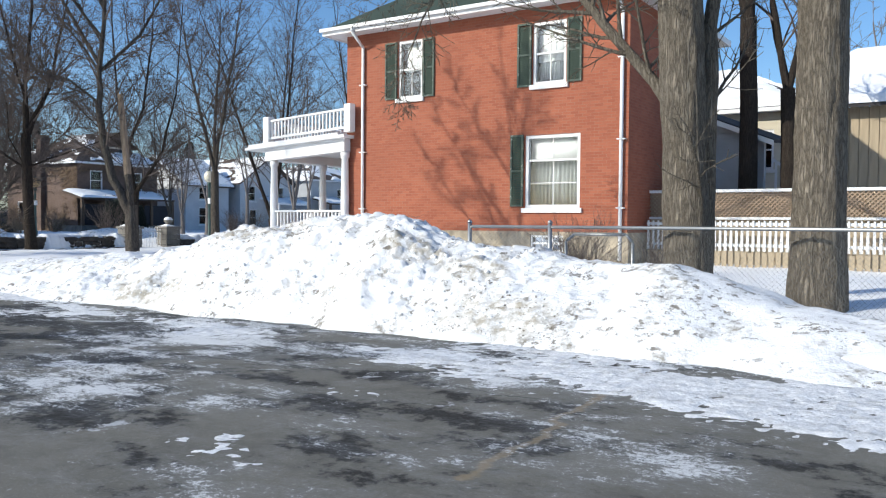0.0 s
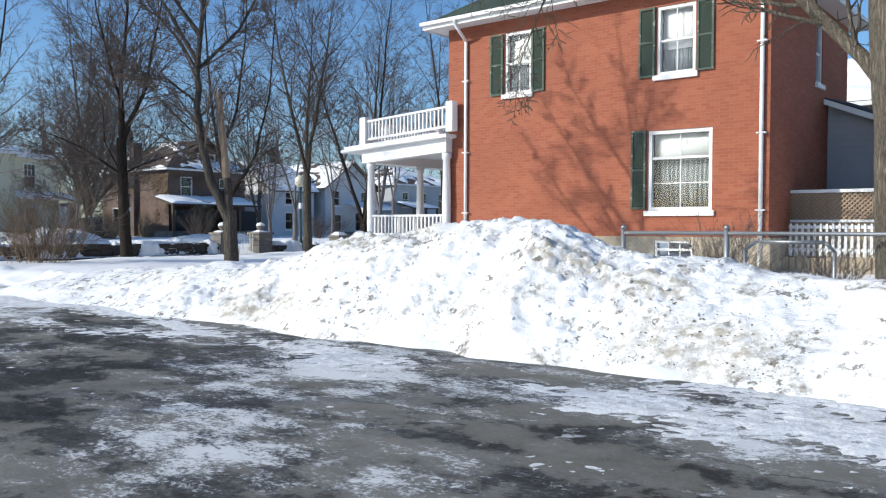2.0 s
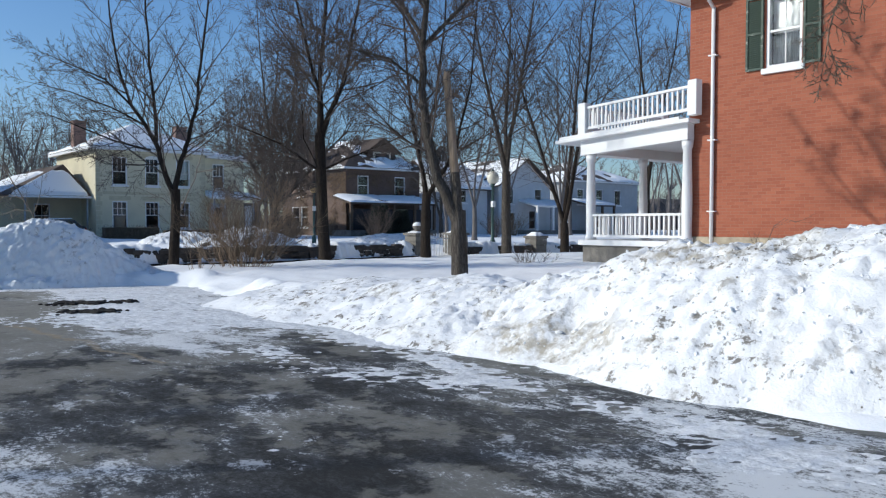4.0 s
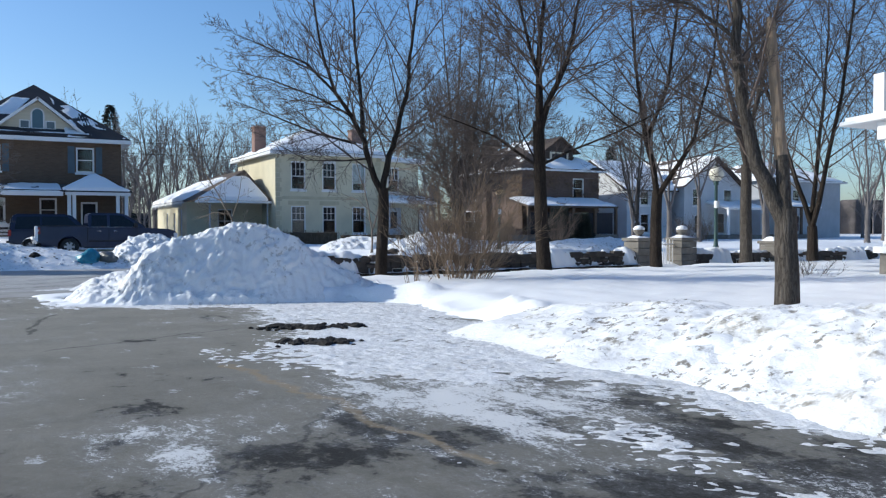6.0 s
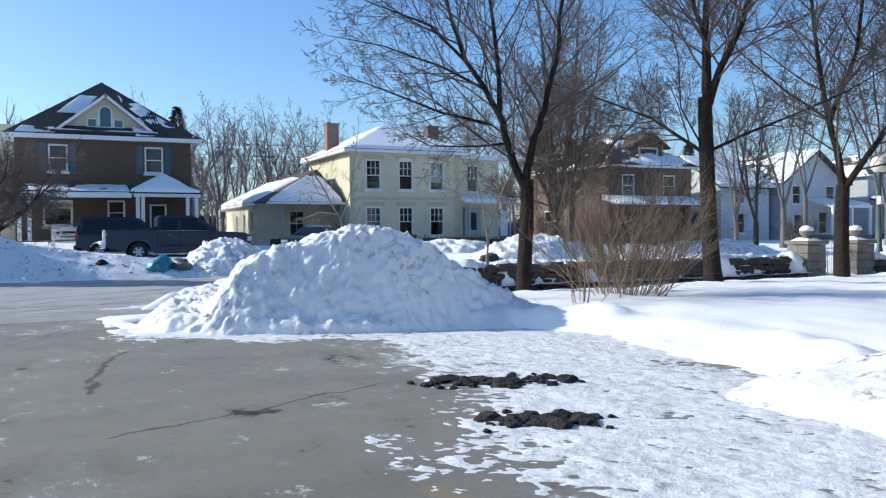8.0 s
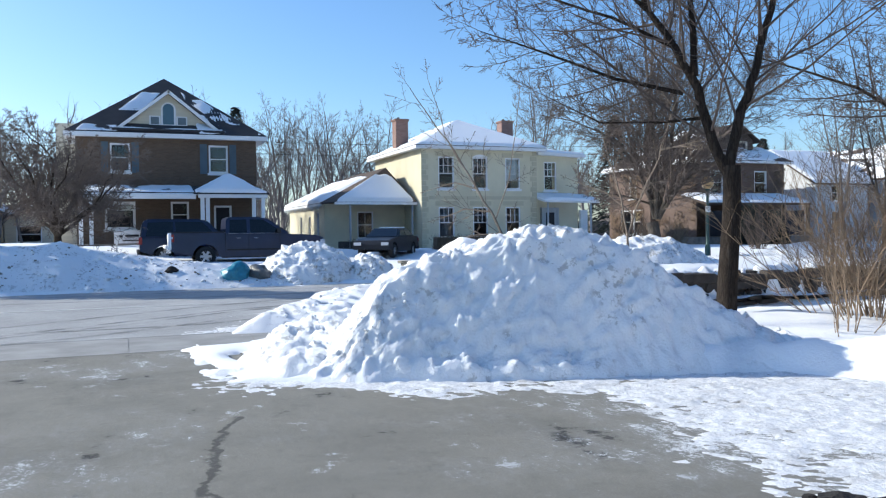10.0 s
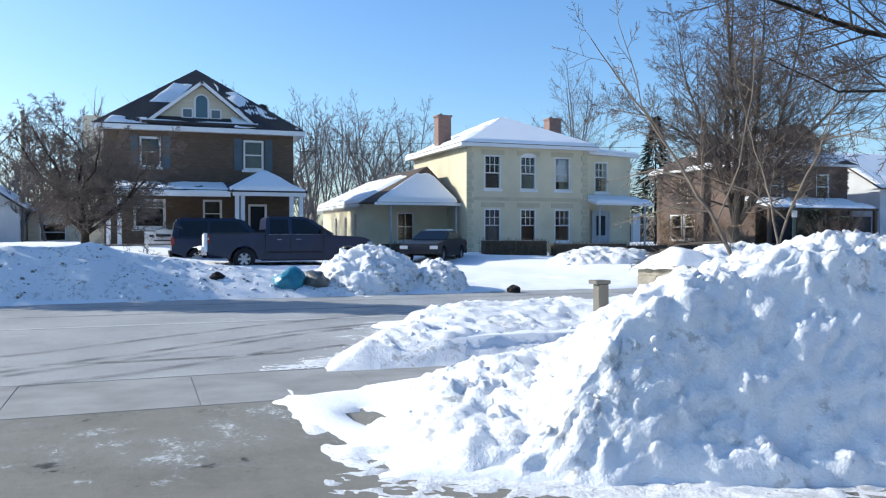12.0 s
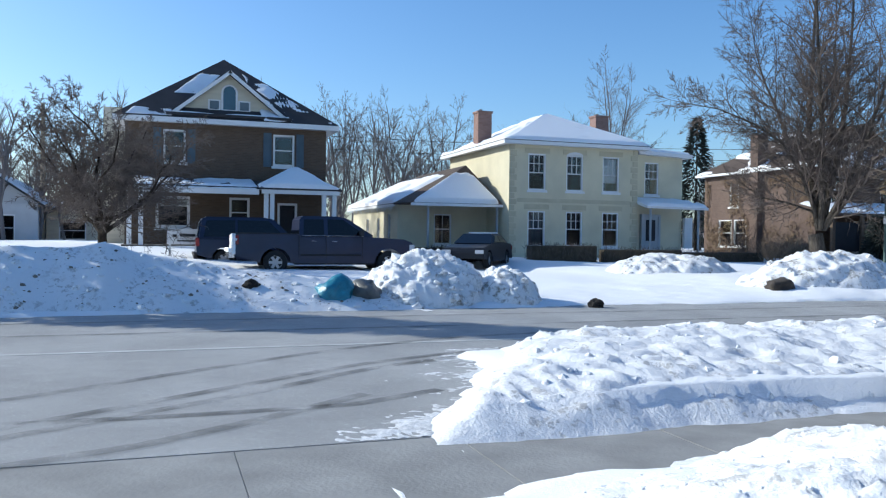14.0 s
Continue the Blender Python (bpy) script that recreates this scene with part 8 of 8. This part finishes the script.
vehicle("parked_suv", Matrix.Translation((-50.9, 6.1, 0.1)) @ Matrix.Rotation(radians(90), 4, "Z"), "dark blue sport utility vehicle parked behind a pickup", plain("suv_paint", (0.012, 0.02, 0.055), 0.3, 0.1, vary=0.2, relief=0.0), 0.92, low,
        [(-2.32, 1.1), (-2.2, 1.82), (-2.05, 1.92), (0.15, 1.92), (0.4, 1.86), (1.15, 1.1)], (1.45, -1.4), 0.36,
        [[(-2.1, 1.2), (-2.0, 1.78), (-1.0, 1.8), (-1.0, 1.2)], [(-0.9, 1.2), (-0.9, 1.8), (0.2, 1.8), (0.75, 1.24), (0.75, 1.2)]],
        [((1.1, 1.16), (0.42, 1.82)), ((-2.32, 1.2), (-2.2, 1.78))],
        both("tail_light", M_TAIL, -2.38, 0.7, 0.85, -2.25, 0.93, 1.15) + both("headlight", M_HEADL, 2.2, 0.55, 0.7, 2.37, 0.9, 0.86) + [("rear_bumper", M_BLACKTRIM, (-2.45, -0.88, 0.4, -2.33, 0.88, 0.62))])
low = [(-2.2, 0.5), (-2.2, 0.95), (-2.1, 1.0), (1.2, 0.95), (2.1, 0.82), (2.2, 0.65), (2.2, 0.4)] + arch(1.35, 0.38) + [(0.9, 0.28), (-0.85, 0.28)] + arch(-1.35, 0.38)
sedan_m = Matrix.Translation((-51.0, 15.0, 0.15)) @ Matrix.Rotation(radians(-38), 4, "Z")
sedan = vehicle("parked_car", sedan_m, "dark grey sedan with patches of snow beside a house", plain("car_paint", (0.005, 0.007, 0.013), 0.4, 0.0, vary=0.2, relief=0.0), 0.88, low,
                [(-1.7, 0.98), (-1.05, 1.36), (-0.8, 1.4), (0.15, 1.38), (0.95, 0.96)], (1.35, -1.35), 0.33,
                [[(-1.15, 1.04), (-0.9, 1.3), (-0.35, 1.32), (-0.35, 1.04)], [(-0.27, 1.04), (-0.27, 1.32), (0.15, 1.3), (0.65, 1.04)]],
                [((0.92, 0.98), (0.18, 1.36)), ((-1.7, 1.0), (-1.07, 1.34))],
                both("tail_light", M_TAIL, -2.23, 0.5, 0.72, -2.1, 0.86, 0.9) + both("headlight", M_HEADL, 2.05, 0.5, 0.6, 2.22, 0.85, 0.74) + [("rear_bumper", M_BLACKTRIM, (-2.28, -0.85, 0.35, -2.17, 0.85, 0.55))])
bm = bmesh.new()
box(bm, -2.1, -0.6, 0.99, -1.6, 0.6, 1.1, sedan_m, bevel=0.04)
box(bm, -1.0, -0.55, 1.38, -0.3, 0.55, 1.45, sedan_m, bevel=0.03)
part("snow_cover", bm, M_SNOW, sedan, "patches of snow on the boot and roof")

# ---- small things ----
t = thing("lawn_sign", (-51, 3.4, 0.5), "white lawn sign on two posts before a brick house", "sign")
bm = bmesh.new()
box(bm, -51.03, 2.75, 1.0, -50.98, 4.1, 1.56, bevel=0.006)
part("board", bm, M_WHITE, t)
for y in (2.85, 4.0):
    bm = bmesh.new()
    box(bm, -51.1, y - 0.04, 0.3, -51.03, y + 0.04, 1.6)
    part("post", bm, M_WHITE, t)
for y0, y1, z in ((3.2, 3.75, 1.28), (2.95, 3.1, 1.26), (3.1, 3.8, 1.1)):
    bm = bmesh.new()
    box(bm, -50.985, y0, z, -50.972, y1, z + 0.1 if z > 1.2 else z + 0.05)
    part("lettering", bm, M_BLACKTRIM, t, "dark bars of lettering")


def lump(name, loc, size, material, label, category, seed, subdiv=3, squash=(1, 1, 0.8)):
    rnd = random.Random(seed)
    bm = bmesh.new()
    bmesh.ops.create_icosphere(bm, subdivisions=subdiv, radius=1)
    off = Vector((rnd.uniform(0, 50), rnd.uniform(0, 50), rnd.uniform(0, 50)))
    for v in bm.verts:
        n = noise.fractal(v.co * 1.3 + off, 0.8, 2.1, 4)
        v.co = Vector((v.co.x * squash[0], v.co.y * squash[1], v.co.z * squash[2])) * size * (1 + 0.38 * n)
        v.co += Vector(loc)
    for f in bm.faces:
        f.smooth = subdiv > 2 and material is not M_SOIL
    return solo(name, bm, material, label, category)


lump("rubbish_bag", (-35.05, 5.75, 0.3), 0.36, plain("blue_plastic", (0.04, 0.26, 0.36), 0.35, vary=0.35, big=7, fine=18, relief=0.6, dist=0.03), "bright blue plastic bag half buried in roadside snow", "bag", 3)
lump("rubbish_bag", (-35.15, 6.35, 0.28), 0.34, plain("grey_plastic", (0.13, 0.13, 0.12), 0.4, vary=0.35, big=7, fine=18, relief=0.6, dist=0.03), "grey bag beside a blue bag in roadside snow", "bag", 4)
lump("dirt_lump", (-34.1, 10.9, 0.06), 0.15, M_SOIL, "dark frozen lump lying on the street edge", "dirt", 5)
lump("dirt_lump", (-36.1, 17.25, 0.24), 0.32, M_DARKSTONE, "large brown frozen lump against a snow heap", "dirt", 6, squash=(1, 1.2, 0.7))
lump("dirt_lump", (-35.3, 4.2, 0.42), 0.15, M_SOIL, "small dark lump on the roadside snow", "dirt", 7)
lump("dirt_lump", (-35.6, 7.05, 0.5), 0.24, M_SOIL, "dark lump on top of roadside snow", "dirt", 8)


def soil_strip(p, q, label, seed, n=26):
    rnd = random.Random(seed)
    t = thing("soil_strip", (*((Vector(p) + Vector(q)) / 2), 0), label, "soil", "torn turf strips")
    for k in range(n):
        s = rnd.uniform(0, 1)
        c = Vector(p).lerp(Vector(q), s) + Vector((rnd.gauss(0, 0.11), rnd.gauss(0, 0.09)))
        bm = bmesh.new()
        bmesh.ops.create_icosphere(bm, subdivisions=2, radius=rnd.uniform(0.012, 0.04) + 0.085 * rnd.random() ** 5)
        for v in bm.verts:
            v.co = Vector((v.co.x * rnd.uniform(0.7, 1.3), v.co.y * rnd.uniform(0.7, 1.3), v.co.z * rnd.uniform(0.25, 0.6))) + Vector((c.x, c.y, 0.012))
        part("clod", bm, M_SOIL, t)


soil_strip((-16.35, 5.98), (-15.95, 7.12), "torn strip of black soil clods on ice", 3, 130)
soil_strip((-14.85, 5.75), (-14.6, 6.45), "torn strip of black soil clods on ice", 4, 85)


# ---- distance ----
# bark of the distant trees, greyed to carry the haze
M_FARBARK = plain("far_bark_hazed", (0.16, 0.143, 0.135), 0.95, vary=0.3, relief=0.0)
kinds = []
for k in range(6):
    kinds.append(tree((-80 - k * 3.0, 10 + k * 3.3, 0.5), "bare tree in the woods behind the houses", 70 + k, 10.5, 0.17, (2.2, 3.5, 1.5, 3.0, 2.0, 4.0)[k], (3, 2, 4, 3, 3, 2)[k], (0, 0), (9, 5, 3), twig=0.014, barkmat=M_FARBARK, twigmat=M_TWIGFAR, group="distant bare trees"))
rnd = random.Random(99)
spots = []


def far_woods():
    """The woods behind the houses: bare trees of thin rising branches, too many to count."""
    rnd = random.Random(61)
    paths = []

    def branch(p, d, ln, r, level):
        q = p + d * (ln * 0.5) + Vector((rnd.gauss(0, 0.05), rnd.gauss(0, 0.05), 0)) * ln
        e = q + (d + Vector((rnd.gauss(0, 0.16), rnd.gauss(0, 0.16), 0.1))) * (ln * 0.5)
        paths.append(([p, q, e], [r, r * 0.75, r * 0.45], level))
        if level < 4:
            for _ in range((9, 6, 5, 4)[level]):
                s = rnd.uniform(0.3, 1.0)
                o = p.lerp(q, s * 2) if s < 0.5 else q.lerp(e, s * 2 - 1)
                a, tilt = rnd.uniform(0, 6.283), rnd.uniform(0.3, 0.85)
                side = Vector((math.cos(a), math.sin(a), 0.25))
                branch(o, (d * math.cos(tilt) + side * math.sin(tilt)).normalized(), ln * (0.5, 0.52, 0.55, 0.55)[level] * rnd.uniform(0.6, 1.1), max(r * 0.5, 0.011), level + 1)

    for y in np.arange(-40, 112, 3.4):
        for row in range(3):
            x = -77 - row * 10 + rnd.uniform(-4, 4)
            branch(Vector((x, y + rnd.uniform(-2, 2), 0.2)), Vector((rnd.gauss(0, 0.05), rnd.gauss(0, 0.05), 1)).normalized(), rnd.uniform(4.2, 7.2) + row * 0.7, rnd.uniform(0.1, 0.19), 0)
    for y in np.arange(-36, -1, 1.5):
        branch(Vector((-72 - rnd.uniform(0, 14), y, 0.2)), Vector((rnd.gauss(0, 0.08), rnd.gauss(0, 0.08), 1)).normalized(), rnd.uniform(3.5, 6.5), rnd.uniform(0.1, 0.16), 0)
    for y in np.arange(8.5, 19, 3.1):
        branch(Vector((-74 - rnd.uniform(0, 12), y, 0.2)), Vector((rnd.gauss(0, 0.08), rnd.gauss(0, 0.08), 1)).normalized(), rnd.uniform(3.2, 6.2), rnd.uniform(0.1, 0.16), 0)
    for y in np.arange(4, 40, 1.3):
        branch(Vector((-101 - rnd.uniform(0, 8), y, 0.2)), Vector((rnd.gauss(0, 0.1), rnd.gauss(0, 0.1), 1)).normalized(), rnd.uniform(3.0, 4.2), rnd.uniform(0.07, 0.1), 0)
    for x in np.arange(-90, 40, 4.2):
        branch(Vector((x, 108 + rnd.uniform(-6, 6), 0.2)), Vector((rnd.gauss(0, 0.05), rnd.gauss(0, 0.05), 1)).normalized(), rnd.uniform(5, 8), rnd.uniform(0.12, 0.2), 0)
    paths[:] = [q for q in paths if q[2] < 4 or rnd.random() < 0.22]
    return limb_mesh("far_woods", paths, (5, 3, 3, 2, 2))


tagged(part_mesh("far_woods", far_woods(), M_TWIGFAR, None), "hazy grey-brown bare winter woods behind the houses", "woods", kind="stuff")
# thicket's grey includes painted haze over the low mass
bm = bmesh.new()
for k in range(120):
    y = -120 + k * 3
    box(bm, -118 + 3 * math.sin(k * 1.7), y, 0, -112 + 3 * math.sin(k * 2.3), y + 2.9, 3.2 + 1.3 * math.sin(k * 0.9) + 0.8 * math.sin(k * 2.9), bevel=0.4)
for k in range(70):
    x = -112 + k * 3
    box(bm, x, 118 + 3 * math.sin(k * 1.3), 0, x + 2.9, 124 + 3 * math.sin(k * 2.1), 3.6 + 1.3 * math.sin(k * 0.9) + 0.8 * math.sin(k * 2.9), bevel=0.4)
# added eastern row, never in view: shuts off low sky light and reflections
for k in range(80):
    y = -120 + k * 3
    box(bm, 74 + 3 * math.sin(k * 1.7), y, 0, 80 + 3 * math.sin(k * 2.3), y + 2.9, 7 + 1.5 * math.sin(k * 0.9) + 1.2 * math.sin(k * 2.9), bevel=0.4)
solo("thicket", bm, plain("far_thicket", (0.12, 0.105, 0.10), 0.95, vary=0.4, big=0.8, fine=6, relief=0.8, dist=0.2), "dense grey-brown thicket below the distant woods, with an added unseen row in the east", "woods", kind="stuff")
for y in np.arange(38, 100, 8.5):
    spots.append((-41 + rnd.uniform(-3, 3), y, rnd.uniform(0.9, 1.25)))
    spots.append((-23.5 + rnd.uniform(-1, 1), y - 2, rnd.uniform(0.95, 1.25)))
    spots.append((-50 + rnd.uniform(-4, 4), y + 3, rnd.uniform(0.8, 1.2)))
for x in np.arange(-20, 30, 5.0):
    spots.append((x + rnd.uniform(-2, 2), 46 + rnd.uniform(-3, 6), rnd.uniform(0.8, 1.2)))
for x, y, s in spots:
    if -68 < x < -55 and y < 80:
        continue
    a = kinds[rnd.randrange(6)]
    c = copy_thing(a, Matrix.Translation((x, y, 0.4)) @ Matrix.Rotation(rnd.uniform(0, 6.28), 4, "Z"))
    c.scale = (s, s, s * rnd.uniform(0.9, 1.1))
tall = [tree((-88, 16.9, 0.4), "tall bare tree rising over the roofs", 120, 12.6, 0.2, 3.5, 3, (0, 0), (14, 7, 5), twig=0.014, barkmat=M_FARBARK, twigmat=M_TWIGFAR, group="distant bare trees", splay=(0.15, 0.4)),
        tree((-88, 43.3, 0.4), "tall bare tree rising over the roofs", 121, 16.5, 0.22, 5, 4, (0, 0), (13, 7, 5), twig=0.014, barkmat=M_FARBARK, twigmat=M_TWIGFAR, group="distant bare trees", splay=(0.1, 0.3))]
for k, (x, y, s) in enumerate(((-89, 22.0, 1.0), (-86, 25.4, 0.95), (-92, 13.6, 0.9), (-94, 19.4, 0.95), (-90, 28.5, 0.85), (-90, -6, 0.8), (-92, -14, 0.9))):
    copy_thing(tall[0], Matrix.Translation((x, y, 0.4)) @ Matrix.Rotation(1.9 * k + 1, 4, "Z")).scale = (s, s, s)
# trees south of the lot and street, whose shadows fall on the pavement
for x, y in ((-46, -13), (-17, -13), (-10, -16), (-27, -16)):
    copy_thing(kinds[rnd.randrange(6)], Matrix.Translation((x, y, 0.2)) @ Matrix.Rotation(rnd.uniform(0, 6.28), 4, "Z"))


def conifer(loc, high, label, seed):
    rnd = random.Random(seed)
    t = thing("conifer", loc, label, "tree")
    paths = [([Vector((0, 0, 0)), Vector((0, 0, high))], [0.16, 0.02], 2)]
    ob = part_mesh("trunk", limb_mesh("trunk", paths, (6, 6, 6)), M_BARKD, t)
    ob.matrix_parent_inverse = Matrix()
    paths = []
    for k in range(2600):
        z = high * (0.08 + 0.92 * rnd.random() ** 1.2)
        reach = (high - z) * 0.3 + 0.15
        a = rnd.uniform(0, 6.283)
        s = rnd.uniform(0.25, 1) * reach
        p = Vector((math.cos(a) * s, math.sin(a) * s, z - s * 0.25))
        d = Vector((math.cos(a), math.sin(a), -0.35 + rnd.gauss(0, 0.25))).normalized()
        paths.append(([p, p + d * 0.28, p + d * 0.5], [0.05, 0.045, 0.01], 2))
    ob = part_mesh("needles", limb_mesh("needles", paths, (4, 4, 4)), plain("needle_green", (0.016, 0.024, 0.018), 0.9, vary=0.4), t)
    ob.matrix_parent_inverse = Matrix()


conifer((-85, 50.5, 0.4), 12.6, "dark spire-shaped conifer behind the houses", 3)
conifer((-110, 15.7, 0.4), 15.6, "dark conifer showing over the roofs", 4)
conifer((-52.6, 38.4, 0.2), 2.6, "dark rounded evergreen before a brick porch", 8)
conifer((-52.2, 40.0, 0.2), 2.2, "dark rounded evergreen before a brick porch", 9)
conifer((-38.7, -4.4, 0.3), 8.6, "dark conifer on the verge beyond a snow bank", 6)
conifer((-100, 84, 0.4), 13, "dark conifer far down the street", 5)
pole = thing("utility_pole", (-75, -4.4, 0.3), "grey wooden utility pole with wires", "pole")
bm = bmesh.new()
tube(bm, (-75, -4.4, 0), (-75, -4.4, 9.3), 0.16, 0.12, 10)
part("post", bm, M_WOOD, pole)
for z, y2, z2 in ((8.5, 60, 9.5), (7.6, 60, 8.6)):
    pts = []
    for i in range(25):
        s = i / 24
        pts.append(Vector((-75, -4.4 + (y2 + 4.4) * s, z + (z2 - z) * s - 1.2 * 4 * s * (1 - s) * 0.6)))
    part_mesh("wire", limb_mesh("wire", [(pts, [0.02] * 25, 0)], (4,)), M_BLACKTRIM, pole)


# loose blocks of ploughed snow
ICO = bmesh.new()
bmesh.ops.create_icosphere(ICO, subdivisions=1, radius=1)
ICO_V = [v.co.copy() for v in ICO.verts]
ICO_F = [tuple(v.index for v in f.verts) for f in ICO.faces]
ICO.free()


def chunks(owner, name, n, x0, x1, y0, y1, height, lo, hi, seed, material, label, sink=0.3, mask=None):
    rnd = random.Random(seed)
    verts, faces = [], []
    for _ in range(n):
        x, y = rnd.uniform(x0, x1), rnd.uniform(y0, y1)
        z = float(height(np.array([x]), np.array([y]))[0])
        if z < 0.03 or (mask is not None and float(fbm(np.array([x]), np.array([y]), 1.3, 3, mask)[0]) < 0.16):
            continue
        r = lo + (hi - lo) * rnd.random() ** 3
        sx, sy, sz = rnd.uniform(0.7, 1.3), rnd.uniform(0.7, 1.3), rnd.uniform(0.5, 0.9)
        m = Matrix.Rotation(rnd.uniform(0, 6.28), 3, "Z") @ Matrix.Rotation(rnd.uniform(-0.6, 0.6), 3, "X")
        k = len(verts)
        for q in ICO_V:
            p = m @ Vector((q.x * sx, q.y * sy, q.z * sz)) * (r * rnd.uniform(0.78, 1.1))
            verts.append((x + p.x, y + p.y, z + p.z - r * sink))
        faces += [tuple(k + i for i in f) for f in ICO_F]
    tagged(part_mesh(name, pydata(name, verts, faces), material, owner), label, kind="stuff")


by = {o.name: o for o in scene.objects if o.name.startswith(("snow_bank", "snow_mound", "snow_berm"))}
M_GRIT = plain("gritty_ice", (0.22, 0.19, 0.15), 0.85, vary=0.5, big=6, relief=0.5)
B1, B2 = "broken blocks of ploughed snow", "sandy dirt and grit in the snow"
chunks(by["snow_bank"], "snow_block", 1400, -9.5, -0.8, 7.8, 10.2, bank_height, 0.012, 0.042, 3, M_BANK, B1, 0.45)
chunks(by["snow_bank"], "grit", 3000, -8.0, 0.6, 7.8, 10.0, bank_height, 0.003, 0.012, 6, M_GRIT, B2, 0.45, mask=77)
chunks(by["snow_bank"], "grit", 700, -2.7, -0.9, 7.95, 8.75, bank_height, 0.003, 0.014, 16, M_GRIT, B2, 0.4)
# crest grit: dirt, with dark specks standing for shaded pits
chunks(by["snow_bank"], "grit", 900, -7.6, -4.6, 8.9, 9.7, bank_height, 0.003, 0.014, 17, M_GRIT, B2, 0.4, mask=75)
chunks(by["snow_mound"], "snow_block", 900, -23.6, -20.5, 4.2, 9.6, pile_height, 0.01, 0.035, 4, M_PILE, B1, 0.35)
chunks(by["snow_mound"], "grit", 120, -22.5, -20.7, 4.6, 9.4, pile_height, 0.005, 0.025, 7, M_GRIT, B2, 0.45, mask=79)
chunks(by["snow_mound.001"], "snow_block", 300, -37.2, -34.5, 6.4, 9.8, block_heap, 0.04, 0.22, 5, M_BANK, B1, 0.3)
chunks(by["snow_bank.001"], "snow_block", 500, -36.2, -34.4, -8, 7.0, far_bank, 0.02, 0.12, 25, M_BANK, B1, 0.3)
chunks(by["snow_bank.001"], "grit", 260, -36.0, -34.5, -8, 7.0, far_bank, 0.012, 0.06, 26, M_GRIT, B2, 0.3)
chunks(by["snow_mound.002"], "snow_block", 160, -46.2, -42.6, 17.4, 22.2, heap(-44.4, 19.8, 1.9, 2.6, 0.75, 81, 1.3), 0.03, 0.15, 27, M_BANK, B1, 0.3)
chunks(by["snow_mound.003"], "snow_block", 160, -38.8, -35.4, 17.2, 22.4, heap(-37.2, 19.8, 1.8, 2.7, 0.9, 91, 1.4), 0.03, 0.15, 28, M_BANK, B1, 0.3)
chunks(by["snow_berm"], "snow_block", 400, -28.4, -24.9, 4.4, 11, berm_height, 0.015, 0.06, 29, M_PILE, B1, 0.3)
